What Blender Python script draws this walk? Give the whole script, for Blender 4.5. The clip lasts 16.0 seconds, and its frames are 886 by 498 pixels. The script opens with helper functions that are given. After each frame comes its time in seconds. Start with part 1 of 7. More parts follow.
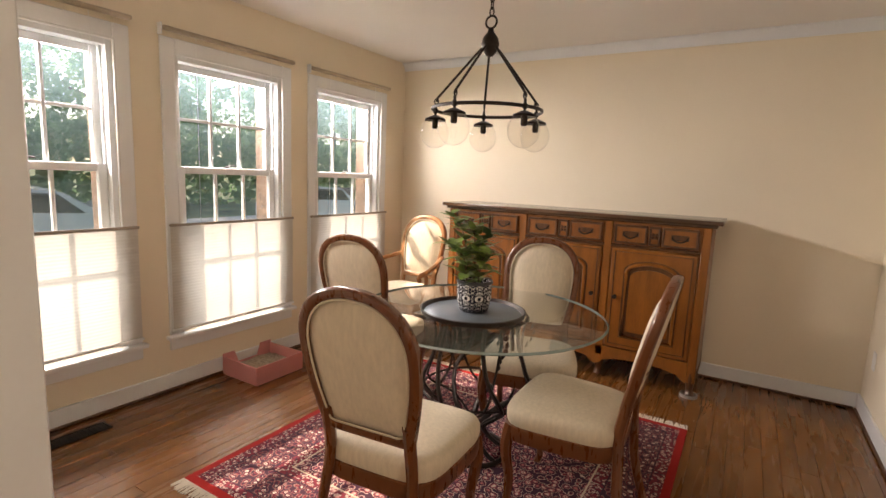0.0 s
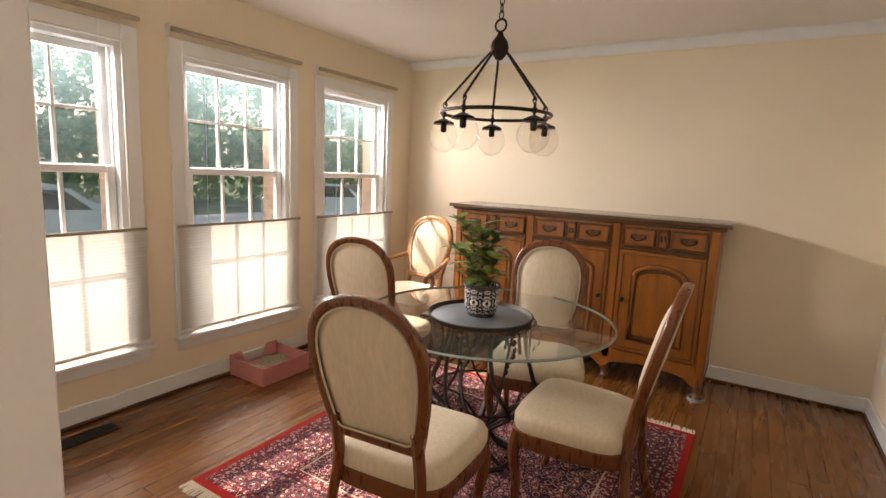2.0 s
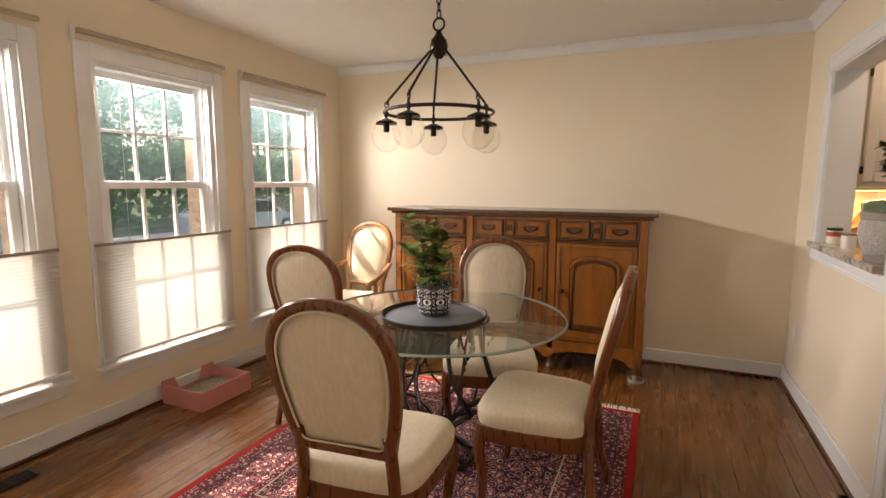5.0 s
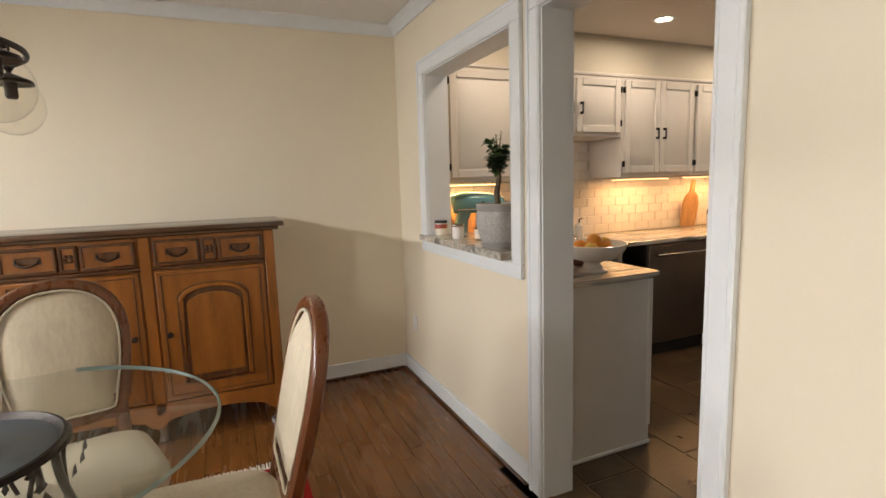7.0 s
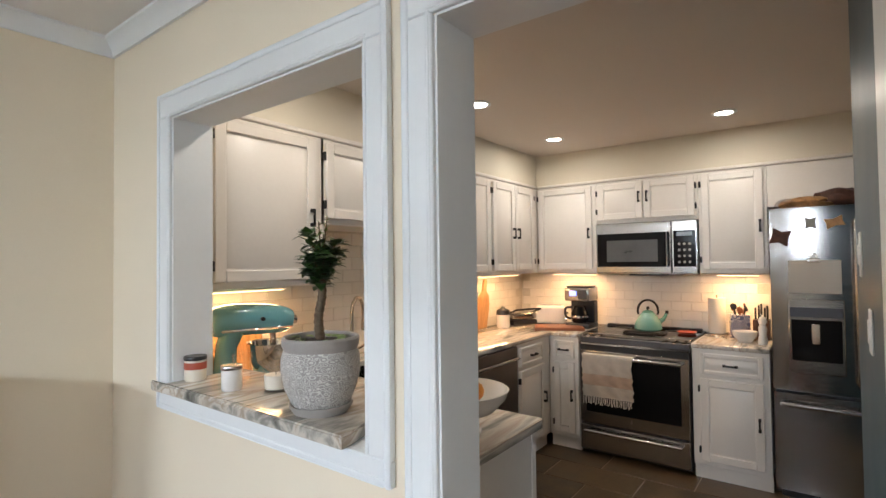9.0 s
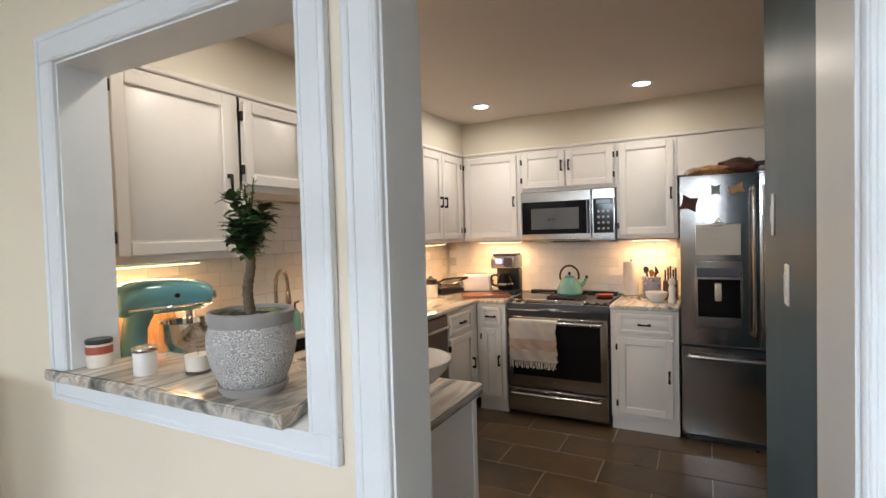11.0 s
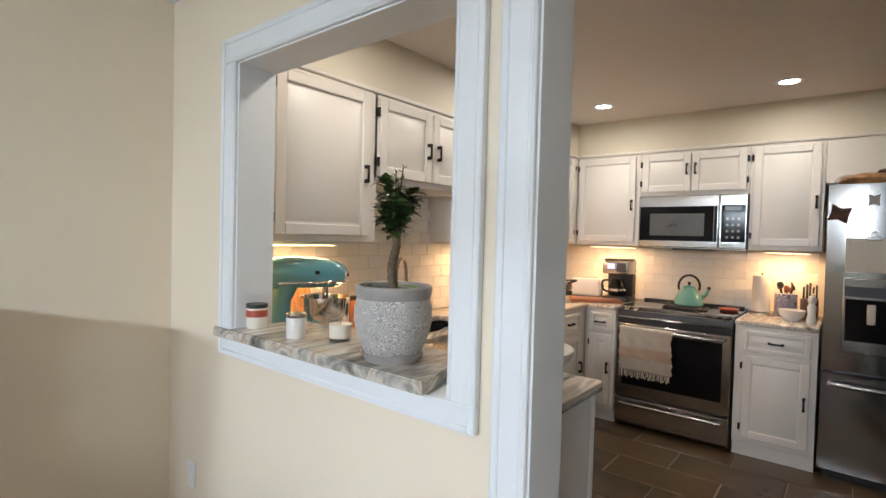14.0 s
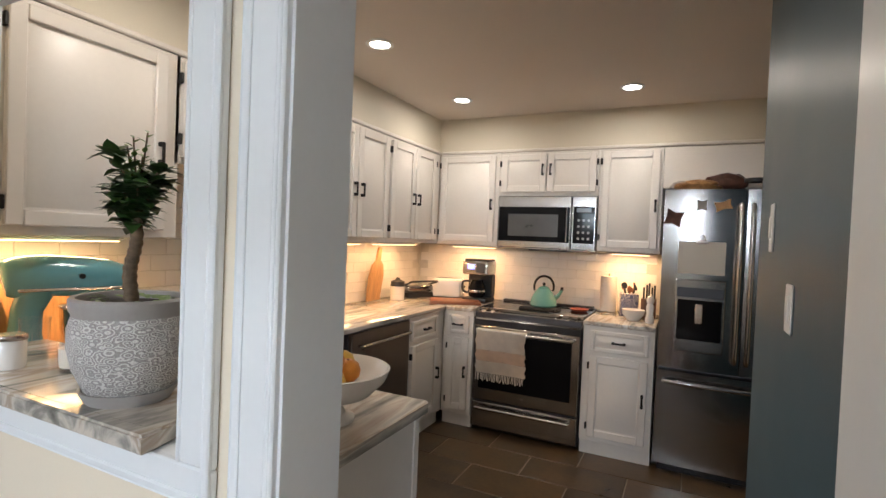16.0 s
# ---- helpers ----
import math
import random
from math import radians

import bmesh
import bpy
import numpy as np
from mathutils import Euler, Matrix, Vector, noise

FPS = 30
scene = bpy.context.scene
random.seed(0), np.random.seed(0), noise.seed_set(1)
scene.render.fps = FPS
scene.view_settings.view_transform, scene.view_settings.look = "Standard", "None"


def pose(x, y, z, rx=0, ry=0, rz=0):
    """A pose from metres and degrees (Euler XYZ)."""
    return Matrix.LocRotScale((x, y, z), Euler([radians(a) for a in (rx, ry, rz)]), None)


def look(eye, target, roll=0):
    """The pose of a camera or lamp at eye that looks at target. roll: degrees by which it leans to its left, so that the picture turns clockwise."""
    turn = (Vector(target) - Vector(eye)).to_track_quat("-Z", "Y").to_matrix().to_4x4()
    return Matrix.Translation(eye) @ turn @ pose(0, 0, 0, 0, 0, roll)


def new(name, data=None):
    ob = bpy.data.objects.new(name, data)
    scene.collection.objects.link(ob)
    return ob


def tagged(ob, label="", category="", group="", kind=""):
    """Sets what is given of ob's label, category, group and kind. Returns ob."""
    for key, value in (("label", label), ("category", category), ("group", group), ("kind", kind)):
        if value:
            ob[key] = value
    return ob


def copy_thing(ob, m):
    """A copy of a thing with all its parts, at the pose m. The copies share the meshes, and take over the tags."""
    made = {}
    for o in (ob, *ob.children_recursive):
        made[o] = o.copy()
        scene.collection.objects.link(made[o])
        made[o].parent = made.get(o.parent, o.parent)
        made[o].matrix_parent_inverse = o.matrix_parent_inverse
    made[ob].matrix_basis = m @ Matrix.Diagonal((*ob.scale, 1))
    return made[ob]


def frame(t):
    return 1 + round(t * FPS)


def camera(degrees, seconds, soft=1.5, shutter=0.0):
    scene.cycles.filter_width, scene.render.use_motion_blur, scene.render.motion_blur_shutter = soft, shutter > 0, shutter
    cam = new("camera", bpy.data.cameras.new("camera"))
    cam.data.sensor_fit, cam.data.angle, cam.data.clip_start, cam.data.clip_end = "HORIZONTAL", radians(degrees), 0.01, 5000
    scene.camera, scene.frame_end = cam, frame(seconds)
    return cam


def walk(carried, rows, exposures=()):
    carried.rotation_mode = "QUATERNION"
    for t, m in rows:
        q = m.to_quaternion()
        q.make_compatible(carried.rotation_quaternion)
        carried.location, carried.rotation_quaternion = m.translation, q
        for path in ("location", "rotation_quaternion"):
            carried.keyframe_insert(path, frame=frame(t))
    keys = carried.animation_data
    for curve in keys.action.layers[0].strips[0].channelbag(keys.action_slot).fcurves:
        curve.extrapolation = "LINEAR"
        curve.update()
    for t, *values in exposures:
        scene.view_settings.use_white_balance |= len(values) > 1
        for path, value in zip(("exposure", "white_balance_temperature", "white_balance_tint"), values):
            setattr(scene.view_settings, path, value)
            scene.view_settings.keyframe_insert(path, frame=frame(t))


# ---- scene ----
cam = camera(83.0, 16.0)
PATH = [
    (0, (0.142, 0.148, 1.417), (-0.881, 1.842, 1.129), 2.4),
    (0.5, (0.137, 0.146, 1.403), (-0.883, 1.826, 1.036), 2.3),
    (1, (0.14, 0.154, 1.355), (-0.884, 1.826, 0.958), 2.3),
    (1.5, (0.129, 0.153, 1.413), (-0.901, 1.834, 1.077), 2.5),
    (2, (0.121, 0.15, 1.45), (-0.916, 1.833, 1.148), 2.6),
    (2.5, (0.113, 0.158, 1.445), (-0.924, 1.839, 1.129), 2.7),
    (3, (0.122, 0.163, 1.41), (-0.916, 1.83, 1.033), 2.7),
    (5.5, (-0.059, 0.107, 1.399), (-0.651, 2.004, 1.175), -1.2),
    (6, (-0.168, 0.221, 1.388), (-0.398, 2.196, 1.168), -1.3),
    (6.5, (-0.245, 0.464, 1.387), (0.013, 2.436, 1.174), -3.0),
    (7, (-0.271, 0.778, 1.394), (0.508, 2.601, 1.128), -1.8),
    (7.5, (-0.21, 1.099, 1.424), (0.832, 2.798, 1.256), -2.4),
    (8, (-0.176, 1.403, 1.433), (1.152, 2.894, 1.32), -1.4),
    (8.5, (-0.066, 1.638, 1.455), (1.412, 2.985, 1.413), -0.5),
    (9, (0.014, 1.804, 1.493), (1.612, 3.005, 1.544), -0.7),
    (9.5, (0.043, 1.889, 1.514), (1.765, 2.905, 1.55), -1.6),
    (12, (0.014, 1.911, 1.433), (1.779, 2.848, 1.338), -1.2),
    (12.5, (-0.019, 1.948, 1.424), (1.64, 3.061, 1.34), 0.2),
    (13, (-0.055, 1.976, 1.422), (1.496, 3.235, 1.338), 1.2),
    (13.5, (-0.07, 1.966, 1.423), (1.457, 3.257, 1.368), 1.7),
    (14, (-0.07, 1.959, 1.426), (1.487, 3.213, 1.374), 1.5),
    (14.5, (-0.04, 1.969, 1.419), (1.572, 3.151, 1.359), 1.4),
    (15, (-0.016, 1.986, 1.413), (1.659, 3.076, 1.35), 1.5),
    (15.5, (0.093, 1.982, 1.411), (1.83, 2.97, 1.342), 1.9),
    (16, (0.306, 1.926, 1.43), (2.106, 2.795, 1.388), 2.4),
]
walk(cam, [(t, look(eye, target, roll)) for t, eye, target, roll in PATH],
     [(0, 1.08, 7750, 24), (5.5, 1.04, 7900, 23), (7.0, 1.08, 7000, 15), (9.0, 1.30, 5950, 11), (12, 1.34, 5850, 10), (15, 1.36, 5850, 10), (16, 1.24, 5950, 12)])

# ---- world, sun, lights ----
SUN_DIR = Vector((1.0, 0.42, -1.0)).normalized()
world = bpy.data.worlds.new("world")
scene.world = world
world.use_nodes = True
wn = world.node_tree.nodes
sky = wn.new("ShaderNodeTexSky")
sky.sky_type = "NISHITA"
sky.sun_disc = False
sky.sun_elevation = math.asin(-SUN_DIR.z)
sky.sun_rotation = math.atan2(-SUN_DIR.x, -SUN_DIR.y)
wn["Background"].inputs["Strength"].default_value = 0.15
world.node_tree.links.new(sky.outputs[0], wn["Background"].inputs[0])


def lamp(name, kind, m, energy, color, **kw):
    d = bpy.data.lights.new(name, kind)
    d.energy, d.color = energy, color
    if kind == "SUN":
        d.angle = kw["angle"]
    if kind == "AREA":
        d.shape, d.size, d.size_y = "RECTANGLE", kw["size"], kw["size_y"]
    ob = new(name, d)
    ob.matrix_world = m
    return ob


lamp("sun", "SUN", look((0, 0, 0), SUN_DIR), 5.0, (1, 0.93, 0.82), angle=radians(0.6))

# sky light entering by the window openings
WINDOWS = ((0.80, 1.605), (1.945, 2.75), (3.09, 3.90))
WX = -2.87
for a, b in WINDOWS:
    lamp("window_daylight", "AREA", look((WX - 0.31, (a + b) / 2, 1.99), (0, (a + b) / 2, 0.9)), 27, (0.92, 0.97, 1.0), size=0.8, size_y=0.16)
    lamp("window_daylight", "AREA", look((WX - 0.2, (a + b) / 2, 0.70), (0, (a + b) / 2, 0.75)), 2.4, (0.92, 0.97, 1.0), size=0.74, size_y=0.58)
# added fill lamp outside an invented hall opening, behind the camera
lamp("hall_fill_light", "AREA", look((WX - 0.3, -1.1, 1.3), (0, -1.0, 1.0)), 32, (0.92, 0.97, 1.0), size=1.1, size_y=1.4)

# ---- materials ----


def mat(name, color, rough=0.5, metal=0.0, var=0.12, scale=6.0, fine=90.0, bump=0.02, stretch=(1, 1, 1), spec=0.5, coat=0.0, two=None, aniso=0.0, rnd=0.0):
    m = bpy.data.materials.new(name)
    m.use_nodes = True
    nt = m.node_tree
    n, l = nt.nodes, nt.links
    b = n["Principled BSDF"]
    b.inputs["Roughness"].default_value = rough
    b.inputs["Metallic"].default_value = metal
    b.inputs["Specular IOR Level"].default_value = spec
    b.inputs["Coat Weight"].default_value = coat
    b.inputs["Coat Roughness"].default_value = 0.12
    b.inputs["Anisotropic"].default_value = aniso
    tc = n.new("ShaderNodeTexCoord")
    mp = n.new("ShaderNodeMapping")
    mp.inputs["Scale"].default_value = stretch
    l.new(tc.outputs["Object"], mp.inputs["Vector"])
    vec = mp.outputs[0]
    oi = n.new("ShaderNodeObjectInfo")
    if rnd:
        add = n.new("ShaderNodeVectorMath")
        add.operation = "MULTIPLY_ADD"
        comb = n.new("ShaderNodeCombineXYZ")
        for k in range(3):
            l.new(oi.outputs["Random"], comb.inputs[k])
        l.new(comb.outputs[0], add.inputs[0])
        add.inputs[1].default_value = (37, 53, 71)
        l.new(vec, add.inputs[2])
        vec = add.outputs[0]
    big = n.new("ShaderNodeTexNoise")
    big.inputs["Scale"].default_value = scale
    big.inputs["Detail"].default_value = 5
    small = n.new("ShaderNodeTexNoise")
    small.inputs["Scale"].default_value = fine
    small.inputs["Detail"].default_value = 3
    l.new(vec, big.inputs["Vector"])
    l.new(vec, small.inputs["Vector"])
    c2 = two or tuple(max(0, c * (1 - 2.2 * var)) for c in color)
    c1 = tuple(min(1, c * (1 + 0.6 * var)) for c in color)
    ramp = n.new("ShaderNodeValToRGB")
    ramp.color_ramp.elements[0].color = (*c2, 1)
    ramp.color_ramp.elements[1].color = (*c1, 1)
    ramp.color_ramp.elements[0].position, ramp.color_ramp.elements[1].position = 0.25, 0.75
    mixf = n.new("ShaderNodeMath")
    mixf.operation = "MULTIPLY_ADD"
    l.new(small.outputs[0], mixf.inputs[0])
    mixf.inputs[1].default_value = 0.35
    sub = n.new("ShaderNodeMath")
    sub.operation = "MULTIPLY_ADD"
    l.new(big.outputs[0], sub.inputs[0])
    sub.inputs[1].default_value, sub.inputs[2].default_value = 1.0, -0.175
    l.new(sub.outputs[0], mixf.inputs[2])
    last = mixf.outputs[0]
    if rnd:
        r2 = n.new("ShaderNodeMath")
        r2.operation = "MULTIPLY_ADD"
        l.new(oi.outputs["Random"], r2.inputs[0])
        r2.inputs[1].default_value = rnd
        r3 = n.new("ShaderNodeMath")
        r3.operation = "SUBTRACT"
        l.new(last, r3.inputs[0])
        r3.inputs[1].default_value = rnd / 2
        l.new(r3.outputs[0], r2.inputs[2])
        last = r2.outputs[0]
    l.new(last, ramp.inputs[0])
    l.new(ramp.outputs[0], b.inputs["Base Color"])
    rr = n.new("ShaderNodeMapRange")
    rr.inputs["To Min"].default_value, rr.inputs["To Max"].default_value = max(0.02, rough - 0.08), min(1, rough + 0.1)
    l.new(big.outputs[0], rr.inputs[0])
    l.new(rr.outputs[0], b.inputs["Roughness"])
    if bump:
        bp = n.new("ShaderNodeBump")
        bp.inputs["Strength"].default_value = min(1, bump * 10)
        bp.inputs["Distance"].default_value = 0.002
        l.new(small.outputs[0], bp.inputs["Height"])
        l.new(bp.outputs[0], b.inputs["Normal"])
    return m


def glass(name, tint=(1, 1, 1), rough=0.0, ior=1.45):
    m = bpy.data.materials.new(name)
    m.use_nodes = True
    n, l = m.node_tree.nodes, m.node_tree.links
    n.remove(n["Principled BSDF"])
    tr = n.new("ShaderNodeBsdfTransparent")
    tr.inputs[0].default_value = (*tint, 1)
    gl = n.new("ShaderNodeBsdfGlossy")
    gl.inputs["Roughness"].default_value = rough
    f0 = ((ior - 1) / (ior + 1)) ** 2
    lw, pw, sc = n.new("ShaderNodeLayerWeight"), n.new("ShaderNodeMath"), n.new("ShaderNodeMath")
    lw.inputs["Blend"].default_value = 0.5
    pw.operation, sc.operation = "POWER", "MULTIPLY_ADD"
    pw.inputs[1].default_value = 5
    sc.inputs[1].default_value, sc.inputs[2].default_value = 0.8, f0
    l.new(lw.outputs["Facing"], pw.inputs[0])
    l.new(pw.outputs[0], sc.inputs[0])
    mx = n.new("ShaderNodeMixShader")
    l.new(sc.outputs[0], mx.inputs[0])
    l.new(tr.outputs[0], mx.inputs[1])
    l.new(gl.outputs[0], mx.inputs[2])
    l.new(mx.outputs[0], n["Material Output"].inputs[0])
    return m


def glow(name, color, strength):
    m = bpy.data.materials.new(name)
    m.use_nodes = True
    b = m.node_tree.nodes["Principled BSDF"]
    b.inputs["Base Color"].default_value = (*color, 1)
    b.inputs["Emission Color"].default_value = (*color, 1)
    b.inputs["Emission Strength"].default_value = strength
    return m


M_WALL = mat("cream_wall_paint", (0.82, 0.735, 0.585), 0.6, var=0.02, scale=1.5, fine=160, bump=0.008)
M_KWALL = mat("kitchen_wall_paint", (0.74, 0.69, 0.58), 0.6, var=0.02, scale=1.5, fine=160, bump=0.008)
M_CEIL = mat("ceiling_paint", (0.82, 0.80, 0.77), 0.8, var=0.02, scale=1.2, fine=140, bump=0.01)
M_KCEIL = mat("kitchen_ceiling_paint", (0.72, 0.66, 0.60), 0.75, var=0.02, scale=1.2, fine=140, bump=0.01)
M_TRIM = mat("white_trim_paint", (0.79, 0.82, 0.835), 0.38, var=0.02, scale=4, fine=60, bump=0.005)
M_CAB = mat("cabinet_paint", (0.78, 0.74, 0.69), 0.36, var=0.025, scale=3, fine=50, bump=0.006)
M_BLUE = mat("slate_blue_paint", (0.050, 0.098, 0.132), 0.42, spec=0.3, var=0.05, scale=2, fine=120, bump=0.01)
M_OAK = mat("oak_floor", (0.175, 0.066, 0.016), 0.26, var=0.10, scale=4, fine=40, bump=0.004, stretch=(4, 0.35, 1), rnd=0.14, coat=0.3)
M_FLOORGAP = mat("floor_joint", (0.085, 0.036, 0.012), 0.6)
M_SLATE = mat("slate_tile", (0.105, 0.066, 0.032), 0.30, var=0.22, scale=5, fine=40, bump=0.03, rnd=0.35, two=(0.045, 0.032, 0.02))
M_GROUT = mat("floor_grout", (0.46, 0.40, 0.31), 0.85)
M_SUBWAY = mat("subway_tile_glaze", (0.80, 0.77, 0.73), 0.12, var=0.02, scale=8, fine=25, bump=0.012, rnd=0.2)
M_WGROUT = mat("wall_grout", (0.66, 0.63, 0.58), 0.85)
M_CHERRY = mat("chair_wood", (0.145, 0.044, 0.013), 0.28, var=0.08, scale=12, fine=70, bump=0.008, stretch=(4, 4, 0.7), coat=0.2)
M_LIGHTWOOD = mat("armchair_wood", (0.40, 0.19, 0.075), 0.34, var=0.2, scale=12, fine=70, bump=0.008, stretch=(4, 4, 0.7))
M_PINE = mat("sideboard_wood", (0.31, 0.105, 0.017), 0.30, var=0.2, scale=3.5, fine=45, bump=0.008, stretch=(4, 4, 0.6), coat=0.25)
M_PINED = mat("sideboard_dark_wood", (0.13, 0.05, 0.018), 0.33, var=0.3, scale=7, fine=60, bump=0.012, stretch=(5, 5, 0.8))
M_PINETOP = mat("sideboard_top_wood", (0.10, 0.045, 0.02), 0.16, var=0.25, scale=6, fine=50, bump=0.004, stretch=(0.6, 5, 5), coat=0.5)
M_FABRIC = mat("cream_chenille", (0.66, 0.57, 0.43), 0.85, var=0.06, scale=24, fine=130, bump=0.07, stretch=(3, 3, 0.6))
M_PIPING = mat("fabric_piping", (0.66, 0.58, 0.44), 0.8, var=0.05)
M_IRON = mat("dark_iron", (0.045, 0.036, 0.032), 0.42, 0.7, var=0.2, scale=30, bump=0.03)
M_BRONZE = mat("oil_rubbed_bronze", (0.035, 0.026, 0.022), 0.38, 0.8, var=0.2, scale=30, bump=0.01)
M_BLACK = mat("black_handle_metal", (0.018, 0.016, 0.015), 0.4, 0.5, var=0.1)
M_STEEL = mat("brushed_steel", (0.43, 0.42, 0.41), 0.16, 1.0, var=0.02, scale=3, fine=220, bump=0.003, stretch=(0.3, 0.3, 40), aniso=0.5)
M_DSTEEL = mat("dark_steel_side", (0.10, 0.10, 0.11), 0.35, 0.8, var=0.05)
M_CHROME = mat("polished_chrome", (0.72, 0.70, 0.68), 0.08, 1.0, var=0.02, bump=0)
M_NICKEL = mat("brushed_nickel", (0.50, 0.44, 0.36), 0.25, 1.0, var=0.04, bump=0)
M_BLKGLASS = mat("black_glass", (0.008, 0.008, 0.009), 0.06, var=0.05, bump=0, spec=0.15)
M_BLKPLAST = mat("black_plastic", (0.02, 0.02, 0.022), 0.35, var=0.1)
M_WHITEPL = mat("white_plastic", (0.80, 0.79, 0.76), 0.35, var=0.02)
M_PINK = mat("pink_plastic", (0.66, 0.27, 0.26), 0.4, var=0.05)
M_LITTER = mat("clay_litter", (0.42, 0.36, 0.28), 0.95, var=0.3, scale=60, fine=300, bump=0.2)
M_TEAL = mat("teal_enamel", (0.15, 0.36, 0.40), 0.16, var=0.03, bump=0, coat=0.5)
M_MINT = mat("mint_enamel", (0.15, 0.35, 0.29), 0.16, var=0.04, bump=0, coat=0.5)
M_WOODLT = mat("maple_board", (0.55, 0.30, 0.12), 0.45, var=0.2, scale=10, fine=60, stretch=(5, 5, 0.6))
M_WOODRED = mat("cherry_board", (0.30, 0.11, 0.05), 0.4, var=0.2, scale=10, fine=60, stretch=(0.6, 5, 5))
M_TOWEL = mat("cream_towel", (0.82, 0.74, 0.64), 0.95, var=0.05, scale=20, fine=260, bump=0.12)
M_TOWELB = mat("tan_towel_band", (0.76, 0.58, 0.44), 0.95, var=0.05, scale=20, fine=260, bump=0.12)
M_PAPER = mat("paper_towel", (0.78, 0.74, 0.68), 0.95, var=0.02, fine=200, bump=0.06)
M_LEAF = mat("dark_leaf", (0.045, 0.10, 0.022), 0.35, var=0.4, scale=20, fine=80, two=(0.02, 0.05, 0.012))
M_LEAFL = mat("bright_leaf", (0.17, 0.25, 0.05), 0.4, var=0.4, scale=20, fine=80, two=(0.05, 0.11, 0.02))
M_STEM = mat("woody_stem", (0.16, 0.11, 0.065), 0.8, var=0.3, scale=40, bump=0.1)
M_SOIL = mat("potting_soil", (0.04, 0.028, 0.02), 0.95, var=0.3, scale=60, bump=0.2)
M_CERAM = mat("white_ceramic", (0.78, 0.75, 0.71), 0.2, var=0.02, bump=0)
M_GREYCER = mat("grey_ceramic", (0.36, 0.34, 0.32), 0.45, var=0.06, scale=12)
M_ORANGE = mat("orange_peel", (0.72, 0.27, 0.03), 0.45, var=0.1, fine=150, bump=0.06)
M_YELLOW = mat("yellow_fruit_skin", (0.70, 0.43, 0.06), 0.4, var=0.12, fine=100, bump=0.02)
M_BAG = mat("dark_red_bag", (0.10, 0.015, 0.018), 0.35, var=0.3, scale=30, bump=0.06)
M_BREAD = mat("bread_crust", (0.42, 0.22, 0.08), 0.6, var=0.3, scale=20, bump=0.08)
M_CLOTH = mat("dark_brown_cloth", (0.10, 0.04, 0.025), 0.7, var=0.3, scale=20, bump=0.08)
M_RED = mat("red_label", (0.45, 0.09, 0.05), 0.4, var=0.1)
M_WAX = mat("candle_wax", (0.80, 0.74, 0.63), 0.5, var=0.02)
M_AMBER = mat("amber_copper", (0.42, 0.17, 0.06), 0.25, 0.6, var=0.1)
M_GLASS = glass("clear_glass")
M_GLOBE = glass("globe_glass", (0.97, 0.96, 0.94), 0.02, 1.22)
M_TGLASS = glass("table_glass", (0.97, 0.985, 0.978), 0.0, 1.22)
M_TEDGE = mat("table_glass_edge", (0.26, 0.33, 0.30), 0.08, var=0.05, bump=0)
M_WGLASS = glass("window_glass", (0.93, 0.96, 0.95))
hazy = M_WGLASS.node_tree                      # pale blue-green haze mixed into the panes for the bright air outside
haze, blend = hazy.nodes.new("ShaderNodeBsdfTranslucent"), hazy.nodes.new("ShaderNodeMixShader")
haze.inputs[0].default_value = (0.52, 0.78, 0.84, 1)
blend.inputs[0].default_value = 0.012
hazy.links.new(hazy.nodes["Mix Shader"].outputs[0], blend.inputs[1])
hazy.links.new(haze.outputs[0], blend.inputs[2])
hazy.links.new(blend.outputs[0], hazy.nodes["Material Output"].inputs[0])
M_PLASTIC = glass("clear_plastic", (0.86, 0.84, 0.84), 0.12)
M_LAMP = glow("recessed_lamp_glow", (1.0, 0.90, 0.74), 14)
M_STRIP = glow("cabinet_strip_glow", (1.0, 0.60, 0.27), 3)
M_DISPLAY = glow("blue_display", (0.25, 0.3, 1.0), 1.2)
M_BRICK = mat("brown_brick_reveal", (0.20, 0.12, 0.08), 0.9, var=0.3, scale=20, bump=0.2)
M_LAWN = mat("lawn", (0.10, 0.13, 0.05), 0.95, var=0.4, scale=0.8, fine=20, bump=0.2)
M_ROAD = mat("pale_concrete", (0.42, 0.40, 0.37), 0.9, var=0.12, scale=1, fine=30, bump=0.05)
M_BARK = mat("tree_bark", (0.10, 0.075, 0.055), 0.95, var=0.3, scale=8, bump=0.3)
M_CARB = mat("silver_blue_car_paint", (0.36, 0.42, 0.48), 0.22, 0.4, var=0.03, bump=0, coat=0.6)
M_CARD = mat("dark_car_paint", (0.05, 0.06, 0.075), 0.22, 0.3, var=0.03, bump=0, coat=0.6)
M_TYRE = mat("tyre_rubber", (0.02, 0.02, 0.02), 0.8, var=0.1)


